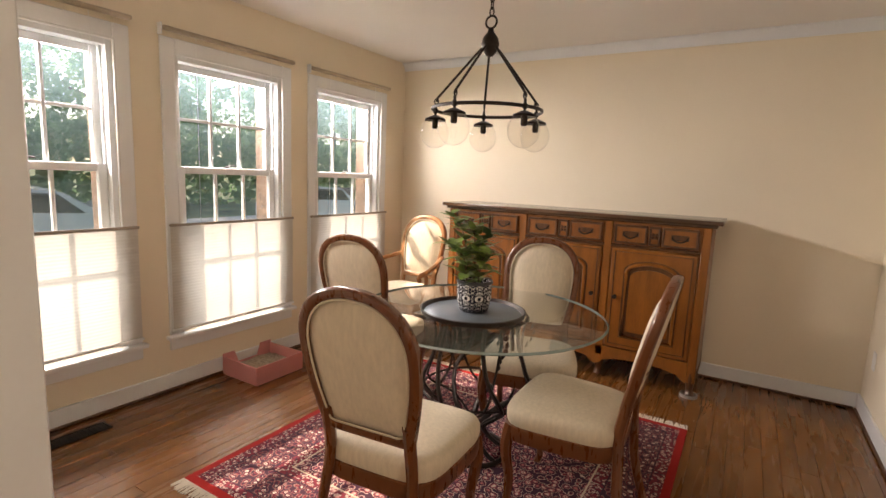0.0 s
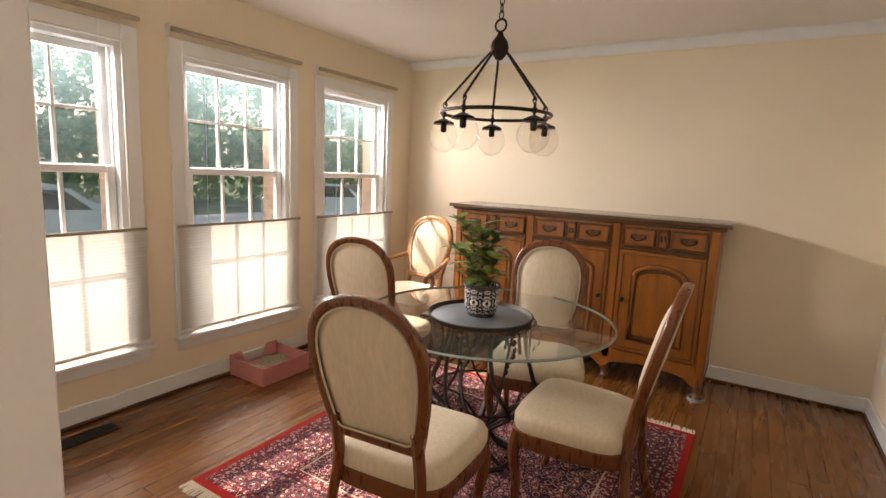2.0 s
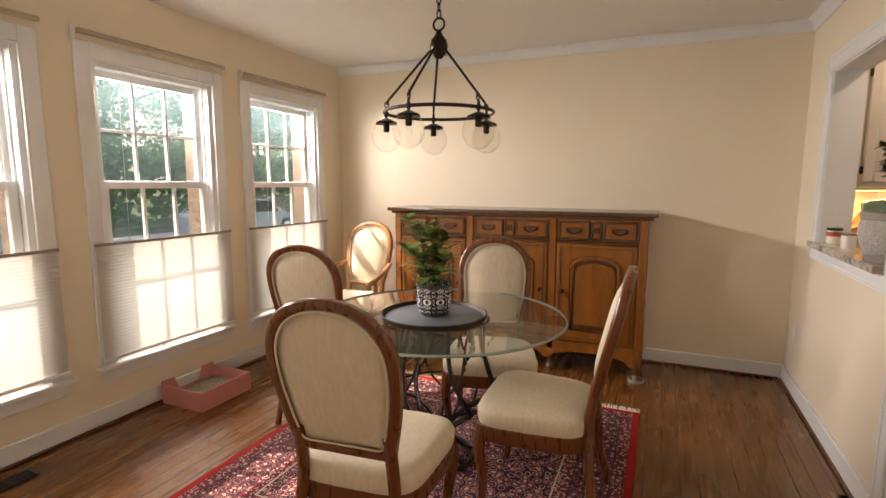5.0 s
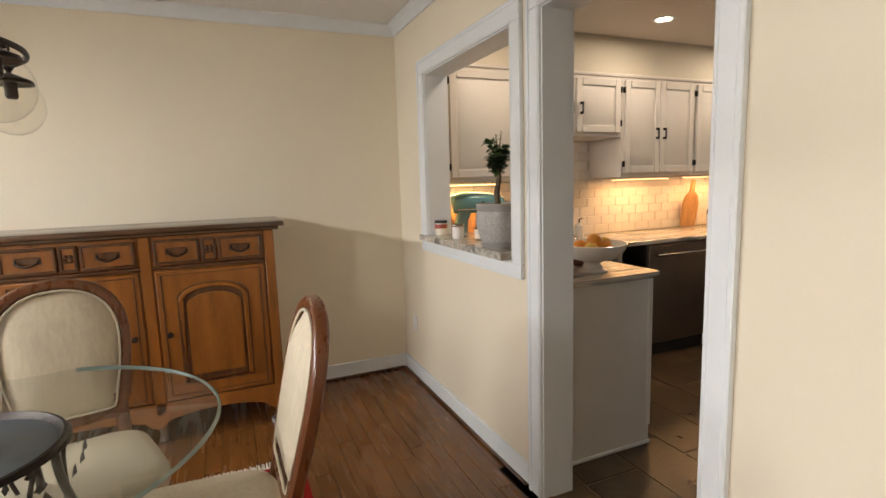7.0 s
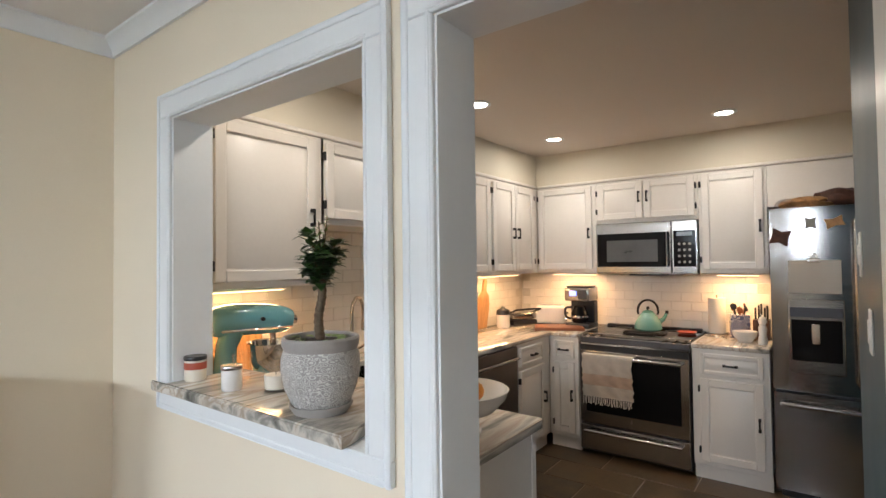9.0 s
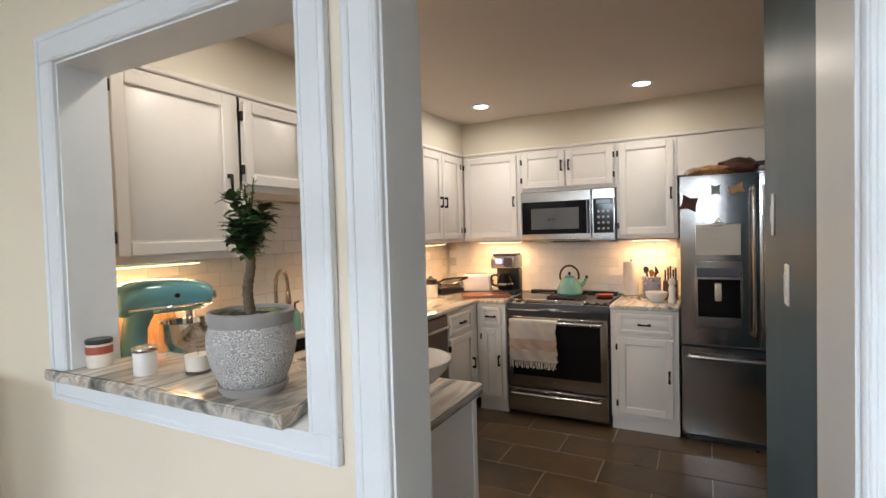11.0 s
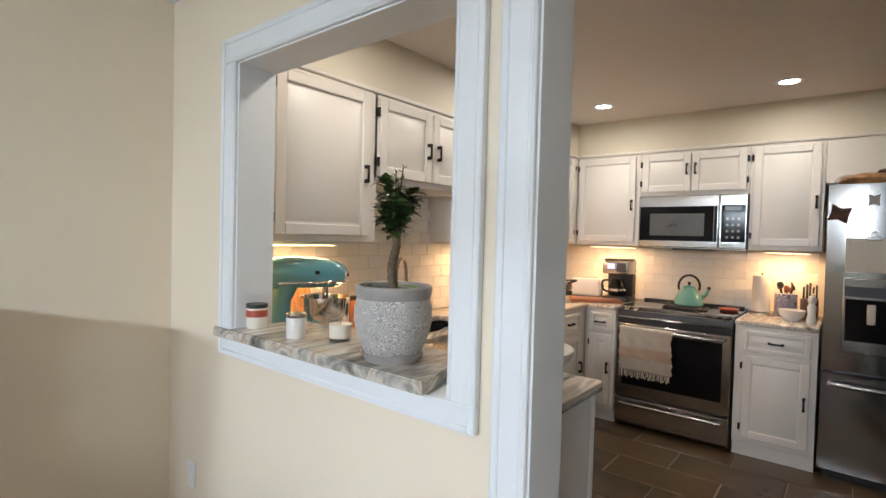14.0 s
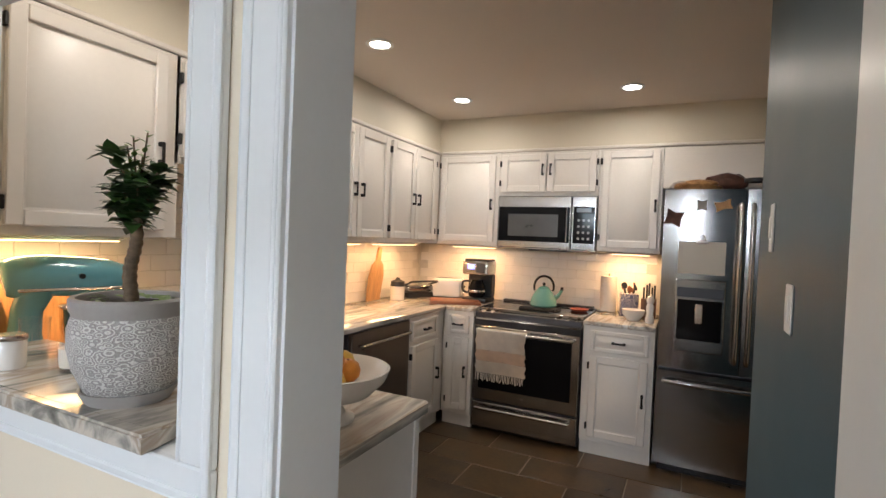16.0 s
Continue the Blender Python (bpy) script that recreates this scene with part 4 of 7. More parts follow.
tr = thing("serving_tray", "round blue-grey metal tray with a dark rim", "tray", pose(-0.955, 2.27, 0.757))
part("plate", lathe([(0, 0.012), (0.235, 0.012), (0.24, 0.008), (0, 0.006)], 48), mat("grey_blue_metal", (0.16, 0.195, 0.23), 0.38, 0.3, var=0.12, scale=10), tr)
part("rim", lathe([(0.236, 0.004), (0.252, 0.006), (0.258, 0.026), (0.250, 0.028), (0.240, 0.014)], 48, closed=True), M_IRON, tr, "dark rolled rim")
for k in range(5):
    a = math.tau * k / 5
    part("foot", lathe([(0, 0), (0.016, 0), (0.02, 0.006), (0, 0.006)], 10, (0.2 * math.cos(a), 0.2 * math.sin(a), 0.0)), M_IRON, tr)


def leaf_mesh(bm, base, direction, length, width, droop, fold=0.15):
    d = Vector(direction).normalized()
    side = d.cross(Vector((0, 0, 1)))
    side = side.normalized() if side.length > 1e-3 else Vector((1, 0, 0))
    up = side.cross(d)
    rows = []
    for i in range(5):
        s = i / 4
        w = width * math.sin(math.pi * (0.08 + 0.92 * s) ** 0.8) if i < 4 else 0
        c = Vector(base) + d * length * s - Vector((0, 0, 1)) * droop * length * s * s
        rows.append((c + side * w, c - up * fold * w, c - side * w))
    vs = [[bm.verts.new(p) for p in r] for r in rows[:-1]] + [[bm.verts.new(rows[-1][1])] * 3]
    for a, b in zip(vs, vs[1:]):
        for k in (0, 1):
            q = [a[k], a[k + 1], b[k + 1], b[k]]
            q = [v for i, v in enumerate(q) if v not in q[:i]]
            bm.faces.new(q)


rng = random.Random(4)
pp = thing("potted_plant", "leafy green plant in a black and white patterned pot", "plant", pose(-0.965, 2.295, 0.770) @ Matrix.Scale(1.08, 4))
part("pot", lathe([(0, 0), (0.058, 0), (0.066, 0.006), (0.078, 0.05), (0.079, 0.135), (0.073, 0.137), (0.071, 0.11), (0, 0.11)], 40), M_POTBW, pp)
part("rim", lathe([(0.079, 0.126), (0.083, 0.131), (0.081, 0.142), (0.073, 0.141)], 40, closed=True), M_BLKPLAST, pp, "black glazed rim")
part("saucer", lathe([(0, -0.002), (0.062, -0.002), (0.069, 0.014), (0.063, 0.014)], 32), M_BLKPLAST, pp)
part("soil", lathe([(0.0, 0.122), (0.04, 0.124), (0.072, 0.116)], 24), M_SOIL, pp)
for k, (x, y, h) in enumerate(((-0.01, 0.01, 0.36), (-0.04, 0.0, 0.40), (0.025, -0.015, 0.20), (0.0, 0.03, 0.30), (-0.025, -0.03, 0.24))):
    tip = (x * 3.2 + rng.uniform(-0.03, 0.03), y * 3.2, 0.12 + h * 0.78)
    pts = smooth_path([(x, y, 0.11), (x * 1.5, y * 1.5, 0.12 + h * 0.5), tip], 4)
    part("stem", tube(pts, 0.004, 5), M_STEM, pp)
    bm = bmesh.new()
    for j in range(30):
        s = 0.2 + 0.8 * j / 29
        q = pts[min(len(pts) - 1, int(s * (len(pts) - 1)))]
        a = j * 2.4 + k
        leaf_mesh(bm, q, (math.cos(a), math.sin(a), rng.uniform(0.2, 0.9)), rng.uniform(0.08, 0.125), rng.uniform(0.018, 0.027), rng.uniform(0.1, 0.6))
    part("leaves", bm, M_LEAF if k == 3 else M_LEAFL, pp)

# rug
RH = (0.95, 0.955)
rg = thing("rug", "dark red Persian rug with floral field and cream fringe", "rug", pose(-0.97, 2.315, 0.0))
part("rug_body", bx(-RH[0], RH[0], -RH[1], RH[1], 0.001, 0.009, 0.003), rug_material(*RH), rg)
bm = bmesh.new()
for e in (-1, 1):
    for i in range(290):
        x = -RH[0] + 2 * RH[0] * (i + 0.5) / 290
        j = rng.uniform(-0.012, 0.012)
        tube([(x, e * RH[1], 0.006), (x + j * 0.5, e * (RH[1] + 0.03), 0.004), (x + j, e * (RH[1] + rng.uniform(0.05, 0.07)), 0.003)], 0.0034, 4, bm=bm)
tagged(part("fringe", bm, mat("cotton_fringe", (0.78, 0.72, 0.62), 0.95), rg, "knotted cream cotton fringe"), kind="stuff")

# sideboard
sb = thing("sideboard", "carved brown wooden sideboard with arched door panels", "sideboard", pose(-2.0, 3.79, 0))
W = 1.96
part("body", bx(0.0, W, 0.012, 0.45, 0.16, 1.155, 0.004), M_PINE, sb)
bm = bx(-0.06, W + 0.06, -0.035, 0.475, 1.175, 1.203, 0.006, seg=2)
bx(-0.03, W + 0.03, -0.015, 0.46, 1.155, 1.176, 0.005, bm=bm)
part("top", bm, M_PINETOP, sb, "dark polished overhanging top")
for x in (0.0, W - 0.055):
    part("corner_post", bx(x, x + 0.055, -0.008, 0.05, 0.10, 1.155, 0.006), M_PINE, sb)
for x in (0.635, 1.285):
    part("stile", bx(x, x + 0.055, -0.004, 0.03, 0.17, 1.155, 0.005), M_PINE, sb)
part("rail", bx(0.055, W - 0.055, -0.003, 0.03, 0.975, 0.995, 0.004), M_PINED, sb)
apron = [(0.055, 0.24), (0.055, 0.10)] + [(0.055 + 1.85 * i / 60, 0.115 + 0.055 * abs(math.sin(math.pi * 3 * i / 60)) ** 0.7 - 0.02 * (abs(math.sin(math.pi * 3 * i / 60)) < 0.2)) for i in range(61)] + [(W - 0.055, 0.10), (W - 0.055, 0.24)]
part("apron", prism(apron, 0.025, pose(0, -0.004, 0)), M_PINE, sb, "scalloped lower apron")
for x, yy in ((0.03, 0.03), (W - 0.03, 0.03), (0.03, 0.42), (W - 0.03, 0.42), (0.66, 0.05), (1.31, 0.05)):
    bm = bmesh.new()
    p = smooth_path([(x, yy, 0.2), (x, yy - 0.01, 0.12), (x, yy - 0.004, 0.05), (x, yy - 0.014, 0.008)], 4)
    tube(p, [0.032, 0.033, 0.034, 0.034, 0.033, 0.031, 0.028, 0.025, 0.023, 0.024, 0.028, 0.03, 0.03], 8, bm=bm)
    part("leg", bm, M_PINED, sb)
BAYS = ((0.06, 0.63), (0.695, 1.28), (1.345, 1.90))
for k, (a, b) in enumerate(BAYS):
    w = b - a
    for q, (fa, fb) in enumerate(((0.02, 0.41), (0.43, 0.56), (0.58, 0.98))):
        x0, x1 = a + w * fa, a + w * fb
        dr = part("drawer" if q != 1 else "carved_block", bx(x0, x1, -0.010, 0.02, 1.005, 1.135, 0.006), M_PINE, sb)
        fr = bmesh.new()
        for u0, u1, v0, v1 in ((x0, x1, 1.12, 1.135), (x0, x1, 1.005, 1.018), (x0, x0 + 0.014, 1.018, 1.12), (x1 - 0.014, x1, 1.018, 1.12)):
            bx(u0, u1, -0.019, -0.008, v0, v1, 0.003, bm=fr)
        part("moulding", fr, M_PINED, dr)
        xm = (x0 + x1) / 2
        if q != 1:
            h = tube(smooth_path([(xm - 0.045, -0.012, 1.078), (xm - 0.040, -0.03, 1.062), (xm, -0.036, 1.046), (xm + 0.040, -0.03, 1.062), (xm + 0.045, -0.012, 1.078)], 4), 0.005, 6)
            part("handle", h, M_IRON, dr, "dark iron bail pull")
            part("escutcheon", bx(xm - 0.055, xm + 0.055, -0.013, -0.009, 1.055, 1.092, 0.004), M_PINED, dr)
        else:
            bm = bmesh.new()
            for j in range(4):
                an = math.tau * j / 4 + 0.78
                lathe([(0.0, 0.0), (0.012, 0.003), (0.006, 0.012), (0, 0.014)], 8, (0.015 * math.cos(an), 0.015 * math.sin(an), 0), bm)
            part("rosette", bm, M_PINED, dr).matrix_local = pose(xm, -0.009, 1.07, 90)
    door = part("door", bx(a + 0.004, b - 0.004, -0.010, 0.02, 0.25, 0.968, 0.005), M_PINE, sb)
    x0, x1, z0, z1 = a + 0.115, b - 0.115, 0.345, 0.80
    xm, hw = (x0 + x1) / 2, (x1 - x0) / 2
    shp = [(x0, z0), (x1, z0)] + arc(xm, z1, hw, 0.075, 0, 180, 14)
    part("recess", prism([(xm + (x - xm) * 1.12, 0.6 + (z - 0.6) * 1.07) for x, z in shp], 0.004, pose(0, -0.013, 0)), M_PINED, door, "dark arched surround")
    part("panel", prism([(xm + (x - xm) * 0.84, 0.59 + (z - 0.59) * 0.86) for x, z in shp], 0.008, pose(0, -0.019, 0)), M_PINE, door, "raised arched panel")
    part("panel_moulding", tube([(x, -0.014, z) for x, z in shp], 0.013, 6, True), M_PINE, door)
    part("edge_bead", tube([(a + 0.03, -0.011, 0.275), (b - 0.03, -0.011, 0.275), (b - 0.03, -0.011, 0.945), (a + 0.03, -0.011, 0.945)], 0.005, 5, True), M_PINED, door)
    kx = b - 0.05 if k < 2 else a + 0.05
    part("knob", lathe([(0, 0), (0.013, 0), (0.009, 0.01), (0.016, 0.02), (0.014, 0.028), (0, 0.032)], 14), M_IRON, door, "dark metal knob").matrix_local = pose(kx, -0.010, 0.62, 90)
cup = thing("caster_cup", "clear caster cup under the sideboard foot", "caster cup", pose(-0.07, 3.81, 0))
part("cup", lathe([(0, 0.004), (0.045, 0.004), (0.05, 0.022), (0.056, 0.022), (0.054, 0.0), (0, 0.0)], 20), M_GREYCER, cup)

# litter box
lb = thing("litter_box", "pink open litter box on the wooden floor", "litter box", pose(-2.83, 2.20, 0.0))
bm = bmesh.new()
L, D2, H2 = 0.40, 0.35, 0.125
bx(0.0, D2, 0, L, 0.0, 0.012, 0.003, bm=bm)
bx(D2 - 0.008, D2, 0, L, 0.012, H2, 0.002, bm=bm)
prism([(0.008, 0.012), (D2 - 0.008, 0.012), (D2 - 0.008, H2), (0.008, H2)], 0.008, pose(0, 0, 0), bm)
prism([(0.008, 0.012), (D2 - 0.008, 0.012), (D2 - 0.008, H2), (0.008, H2)], 0.008, pose(0, L - 0.008, 0), bm)
prism([(0, 0.012), (L, 0.012), (L, H2 + 0.02), (L - 0.09, H2 + 0.02), (L - 0.12, 0.06), (0.12, 0.06), (0.09, H2 + 0.02), (0, H2 + 0.02)], 0.008, pose(0.008, 0, 0, 0, 0, 90), bm)
part("tray", bm, M_PINK, lb)
bm = bmesh.new()
bmesh.ops.create_grid(bm, x_segments=24, y_segments=24, size=0.5)
for v in bm.verts:
    x, y = v.co.x, v.co.y
    v.co = Vector((D2 / 2 + x * (D2 - 0.02), L / 2 + y * (L - 0.02), 0.05 + 0.012 * noise.noise((x * 5, y * 5, 0)) + 0.003 * rng.random()))
part("litter", bm, M_LITTER, lb, "grey-brown clay litter")

# floor register
fr = thing("floor_register", "dark metal floor vent beside the window wall", "floor vent", pose(-2.70, 1.26, 0.004))
part("frame", join(bx(-0.05, -0.04, -0.15, 0.15, 0, 0.005, 0.001), join(bx(0.04, 0.05, -0.15, 0.15, 0, 0.005, 0.001), join(bx(-0.04, 0.04, -0.15, -0.138, 0, 0.005, 0.001), bx(-0.04, 0.04, 0.138, 0.15, 0, 0.005, 0.001)))), M_BRONZE, fr)
part("backing", bx(-0.04, 0.04, -0.138, 0.138, 0.0, 0.001), M_BLACK, fr)
for i in range(13):
    y = -0.128 + i * 0.0213
    part("slat", bx(-0.04, 0.04, y - 0.004, y + 0.004, 0.001, 0.0045, 0.001), M_BRONZE, fr)

# chandelier
CX, CY = -0.908, 2.216
cl = thing("chandelier", "dark bronze ring chandelier with clear glass globes", "chandelier", pose(CX, CY, 0))
part("hub", lathe([(0, 1.945), (0.016, 1.950), (0.034, 1.975), (0.040, 2.000), (0.034, 2.025), (0.016, 2.048), (0.010, 2.065), (0, 2.067)], 24), M_BRONZE, cl)
part("loop", tube([(0.026 * math.cos(math.tau * i / 20), 0, 2.092 + 0.026 * math.sin(math.tau * i / 20)) for i in range(20)], 0.005, 6, True), M_BRONZE, cl)
for i in range(11):
    z = 2.135 + i * 0.029
    link = tube([(0.010 * math.cos(math.tau * q / 12), 0, z + 0.019 * math.sin(math.tau * q / 12)) for q in range(12)], 0.003, 5, True)
    part("chain_link", link, M_BRONZE, cl).matrix_local = pose(0, 0, 0, 0, 0, 90 * (i % 2))
part("canopy", lathe([(0, CZ - 0.035), (0.03, CZ - 0.033), (0.06, CZ - 0.012), (0.063, CZ), (0, CZ)], 28), M_BRONZE, cl)
part("ring", tube([(0.245 * math.cos(math.tau * i / 56), 0.245 * math.sin(math.tau * i / 56), 1.715) for i in range(56)], 0.0075, 8, True, flat=0.8), M_BRONZE, cl)
for k in range(5):
    a = radians(-63 + 36 + 72 * k + 3)
    c, s = math.cos(a), math.sin(a)
    at = lambda r, z: (r * c, r * s, z)
    part("arm", tube([at(0.035, 1.985), at(0.05, 1.972), at(0.238, 1.772), at(0.242, 1.755)], 0.0055, 7), M_BRONZE, cl)
    hook = tube([at(0.242 + 0.010 * math.cos(q * math.tau / 14), 1.757 + 0.012 * math.sin(q * math.tau / 14)) for q in range(14)], 0.003, 5, True)
    part("hook", hook, M_BRONZE, cl)
    part("stem", lathe([(0, 1.745), (0.006, 1.743), (0.006, 1.728), (0.012, 1.722), (0.012, 1.708), (0.006, 1.702), (0.006, 1.690), (0, 1.690)], 10, at(0.245, 0)), M_BRONZE, cl)
    part("cap", lathe([(0, 1.697), (0.012, 1.695), (0.046, 1.680), (0.050, 1.670), (0.044, 1.671), (0, 1.676)], 24, at(0.245, 0)), M_BRONZE, cl)
    sock = part("socket", lathe([(0, 1.676), (0.014, 1.676), (0.014, 1.640), (0.010, 1.634), (0, 1.634)], 14, at(0.245, 0)), M_BRONZE, cl)
    part("bulb", lathe([(0.008, 1.634), (0.014, 1.618), (0.013, 1.595), (0.005, 1.572), (0, 1.568)], 12, at(0.245, 0)), M_GLASS, sock)
    prof = [(0.067 * math.cos(q), 1.616 + 0.072 * math.sin(q)) for q in [radians(52 - 142 * i / 16) for i in range(17)]]
    prof[-1] = (0, prof[-1][1])
    g = part("globe", lathe(prof, 32, at(0.245, 0)), M_GLOBE, cl, "clear seeded glass globe")
    g.visible_shadow = False

# ---- kitchen ----


def bar_pull(parent, x, z, vertical, y=-0.022, ln=0.085):
    h = ln / 2
    if vertical:
        bm = bx(x - 0.006, x + 0.006, y - 0.030, y - 0.020, z - h, z + h, 0.003)
        for q in (-h + 0.008, h - 0.008):
            bx(x - 0.008, x + 0.008, y - 0.022, y, z + q - 0.009, z + q + 0.009, 0.002, bm=bm)
    else:
        bm = bx(x - h, x + h, y - 0.030, y - 0.020, z - 0.006, z + 0.006, 0.003)
        for q in (-h + 0.008, h - 0.008):
            bx(x + q - 0.009, x + q + 0.009, y - 0.022, y, z - 0.008, z + 0.008, 0.002, bm=bm)
    return part("handle", bm, M_BLACK, parent, "black metal pull")


def panel_door(root, x0, x1, z0, z1, handle=None, hinge=None, name="door"):
    """A raised-panel front standing proud of y = 0. handle: (x, z, vertical); hinge: x."""
    d = part(name, bx(x0, x1, -0.010, 0.0, z0, z1, 0.003), M_CAB, root)
    s = 0.05 if name == "door" else 0.026
    for nm, a, b, c, e in (("stile", x0, x0 + s, z0, z1), ("stile", x1 - s, x1, z0, z1), ("rail", x0 + s, x1 - s, z0, z0 + s), ("rail", x0 + s, x1 - s, z1 - s, z1)):
        part(nm, bx(a, b, -0.0235, -0.009, c, e, 0.004), M_CAB, d)
    g = s + 0.008
    b2 = bmesh.new()
    bmesh.ops.create_cube(b2, size=1)
    for v in b2.verts:
        k = 0.026 if v.co.y < 0 else 0.0
        v.co = Vector(((x0 + g + k) if v.co.x < 0 else (x1 - g - k), -0.0225 if v.co.y < 0 else -0.0095, (z0 + g + k) if v.co.z < 0 else (z1 - g - k)))
    part("raised_panel", b2, M_CAB, d)
    if handle:
        bar_pull(d, *handle)
    if hinge is not None:
        for z in (z0 + 0.07, z1 - 0.07):
            part("hinge", bx(hinge - 0.006, hinge + 0.006, -0.026, -0.002, z - 0.022, z + 0.022, 0.003), M_BLACK, d, "black exposed hinge")
    return d


CABL = "white painted kitchen wall cabinet with raised-panel doors"
CABB = "white painted base cabinet with drawer and panel door"


def wall_cabinet(m, w, z0, z1, doors, depth=0.35):
    r = thing("wall_cabinet", CABL, "cabinet", m, "kitchen wall cabinets")
    part("body", bx(0, w, 0.0, depth, z0, z1, 0.002), M_CAB, r)
    for a, b, hx, hg in doors:
        panel_door(r, a, b, z0 + 0.03, z1 - 0.02, (hx, z0 + 0.33 if z1 - z0 > 0.5 else z0 + 0.20, True), hg)
    return r


# north run: local x along +x, front at UF
def north(x):
    return pose(x, UF, 0)


wall_cabinet(north(KX + 0.02), 0.61, 1.386, 2.126, [(0.025, 0.545, 0.515, 0.018)], KN - UF - 0.001)
wall_cabinet(north(1.662), 0.865, 1.690, 2.126, [(0.02, 0.42, 0.385, 0.012), (0.435, 0.84, 0.47, 0.848)], KN - UF - 0.001)
wall_cabinet(north(2.529), 0.752, 1.386, 2.126, [(0.022, 0.368, 0.335, 0.014), (0.376, 0.735, 0.41, 0.743)], KN - UF - 0.001)
wall_cabinet(north(3.283), UE - 3.285, 1.386, 2.126, [(0.02, 0.36, 0.325, 0.012), (0.368, 0.70, 0.40, 0.708)], KN - UF - 0.001)


def east(y):
    return pose(UE, y, 0, 0, 0, -90)


wall_cabinet(east(UF - 0.002), 0.53, 1.386, 2.126, [(0.02, 0.50, 0.475, 0.012)], KE - UE - 0.001)
wall_cabinet(east(3.276), 0.765, 1.785, 2.126, [(0.02, 0.375, 0.35, 0.010), (0.385, 0.745, 0.41, 0.752)], KE - UE - 0.001)
wall_cabinet(east(2.509), 0.425, 1.386, 2.126, [(0.022, 0.405, 0.385, 0.012)], KE - UE - 0.001)
r = thing("fridge_panel", "plain white panel above the refrigerator", "cabinet", east(2.082), "kitchen wall cabinets")
part("body", bx(0, 1.0, 0.0, KE - UE - 0.001, 1.84, 2.126, 0.003), M_CAB, r)

BF, BE, TZ = 3.58, 3.80, 0.915             # faces of the base cabinets, worktop height


def base_cabinet(m, w, drawer, door, depth, door_handle, hinge):
    r = thing("base_cabinet", CABB, "cabinet", m, "kitchen base cabinets")
    part("body", bx(0, w, 0.0, depth, 0.10, 0.884, 0.002), M_CAB, r)
    part("toe_kick", bx(0, w, 0.035, 0.06, 0.0, 0.10), M_CAB, r)
    if drawer:
        panel_door(r, drawer[0], drawer[1], 0.715, 0.855, ((drawer[0] + drawer[1]) / 2, 0.785, False), None, "drawer")
    panel_door(r, door[0], door[1], 0.135, 0.685, (door_handle, 0.43 if door_handle else 0.5, True), hinge)
    return r


base_cabinet(pose(3.25, BF, 0), BE - 3.25, (0.03, 0.40), (0.03, 0.42), KN - BF, 0.395, 0.02)
base_cabinet(pose(BE, BF - 0.002, 0, 0, 0, -90), 0.245, (0.045, 0.215), (0.045, 0.215), KE - BE, 0.195, 0.038)
base_cabinet(pose(BE, 2.522, 0, 0, 0, -90), 0.45, (0.05, 0.415), (0.05, 0.415), KE - BE, 0.39, 0.042)
r = thing("sink_cabinet", "white painted sink base cabinet", "cabinet", pose(KX + 0.68, BF, 0), "kitchen base cabinets")
part("body", bx(0, 0.855, 0.0, KN - BF, 0.10, 0.69, 0.002), M_CAB, r)
part("toe_kick", bx(0, 0.855, 0.035, 0.06, 0, 0.10), M_CAB, r)
panel_door(r, 0.03, 0.42, 0.135, 0.66, (0.39, 0.55, True))
panel_door(r, 0.435, 0.83, 0.135, 0.66, (0.465, 0.55, True))
r = thing("peninsula_cabinet", "white painted peninsula cabinet with plain end panel", "cabinet", pose(0, 0, 0), "kitchen base cabinets")
part("body", bx(KX + 0.02, 1.665, 2.665, KN - 0.002, 0.10, 0.884, 0.002), M_CAB, r)
part("end_panel", bx(KX + 0.021, 1.672, 2.648, 2.664, 0.012, 0.884, 0.003), M_CAB, r, "plain painted end panel")
part("end_shoe", bx(KX + 0.02, 1.675, 2.636, 2.648, 0.0, 0.02, 0.004), M_TRIM, r)
part("end_stile", bx(1.645, 1.676, 2.642, 2.6475, 0.10, 0.884, 0.003), M_CAB, r)
part("toe_kick", bx(KX + 0.021, 1.60, 2.665, KN - 0.002, 0.0, 0.10), M_CAB, r)

# worktops
SKX, SKY = (1.80, 2.42), (3.66, 3.98)
bm = bx(SKX[1], KE - 0.001, BF - 0.022, KN - 0.001, 0.885, TZ, 0.006, seg=2)
bx(1.712, SKX[0], BF - 0.022, KN - 0.001, 0.885, TZ, 0.006, bm=bm)
bx(SKX[0] - 0.006, SKX[1] + 0.006, BF - 0.022, SKY[0], 0.885, TZ, 0.004, bm=bm)
bx(SKX[0] - 0.006, SKX[1] + 0.006, SKY[1], KN - 0.001, 0.885, TZ, 0.004, bm=bm)
bx(BE - 0.022, KE - 0.001, 3.334, BF - 0.022, 0.885, TZ, 0.006, bm=bm, seg=2)
tagged(part("worktop", bm, M_STONE), "polished banded granite worktop along the walls", "countertop")
tagged(part("worktop", bx(BE - 0.022, KE - 0.001, 2.07, 2.524, 0.885, TZ, 0.006, seg=2), M_STONE), "short banded granite worktop beside the range", "countertop")
pn = [(KX + 0.001, 2.625), (1.695, 2.625), (1.712, 2.642), (1.712, KN - 0.002), (KX + 0.001, KN - 0.002)]
bm = slab(pn, 0.885, TZ)
bmesh.ops.recalc_face_normals(bm, faces=bm.faces)
tagged(part("peninsula_worktop", bm, M_STONE), "polished banded granite peninsula top", "countertop")
sill = [(0.866, 2.768), (0.866, 3.828), (PX - 0.032, 3.828), (PX - 0.032, PO[1] - 0.001), (1.19, PO[1] - 0.001), (1.19, 2.86), (0.90, 2.772)]
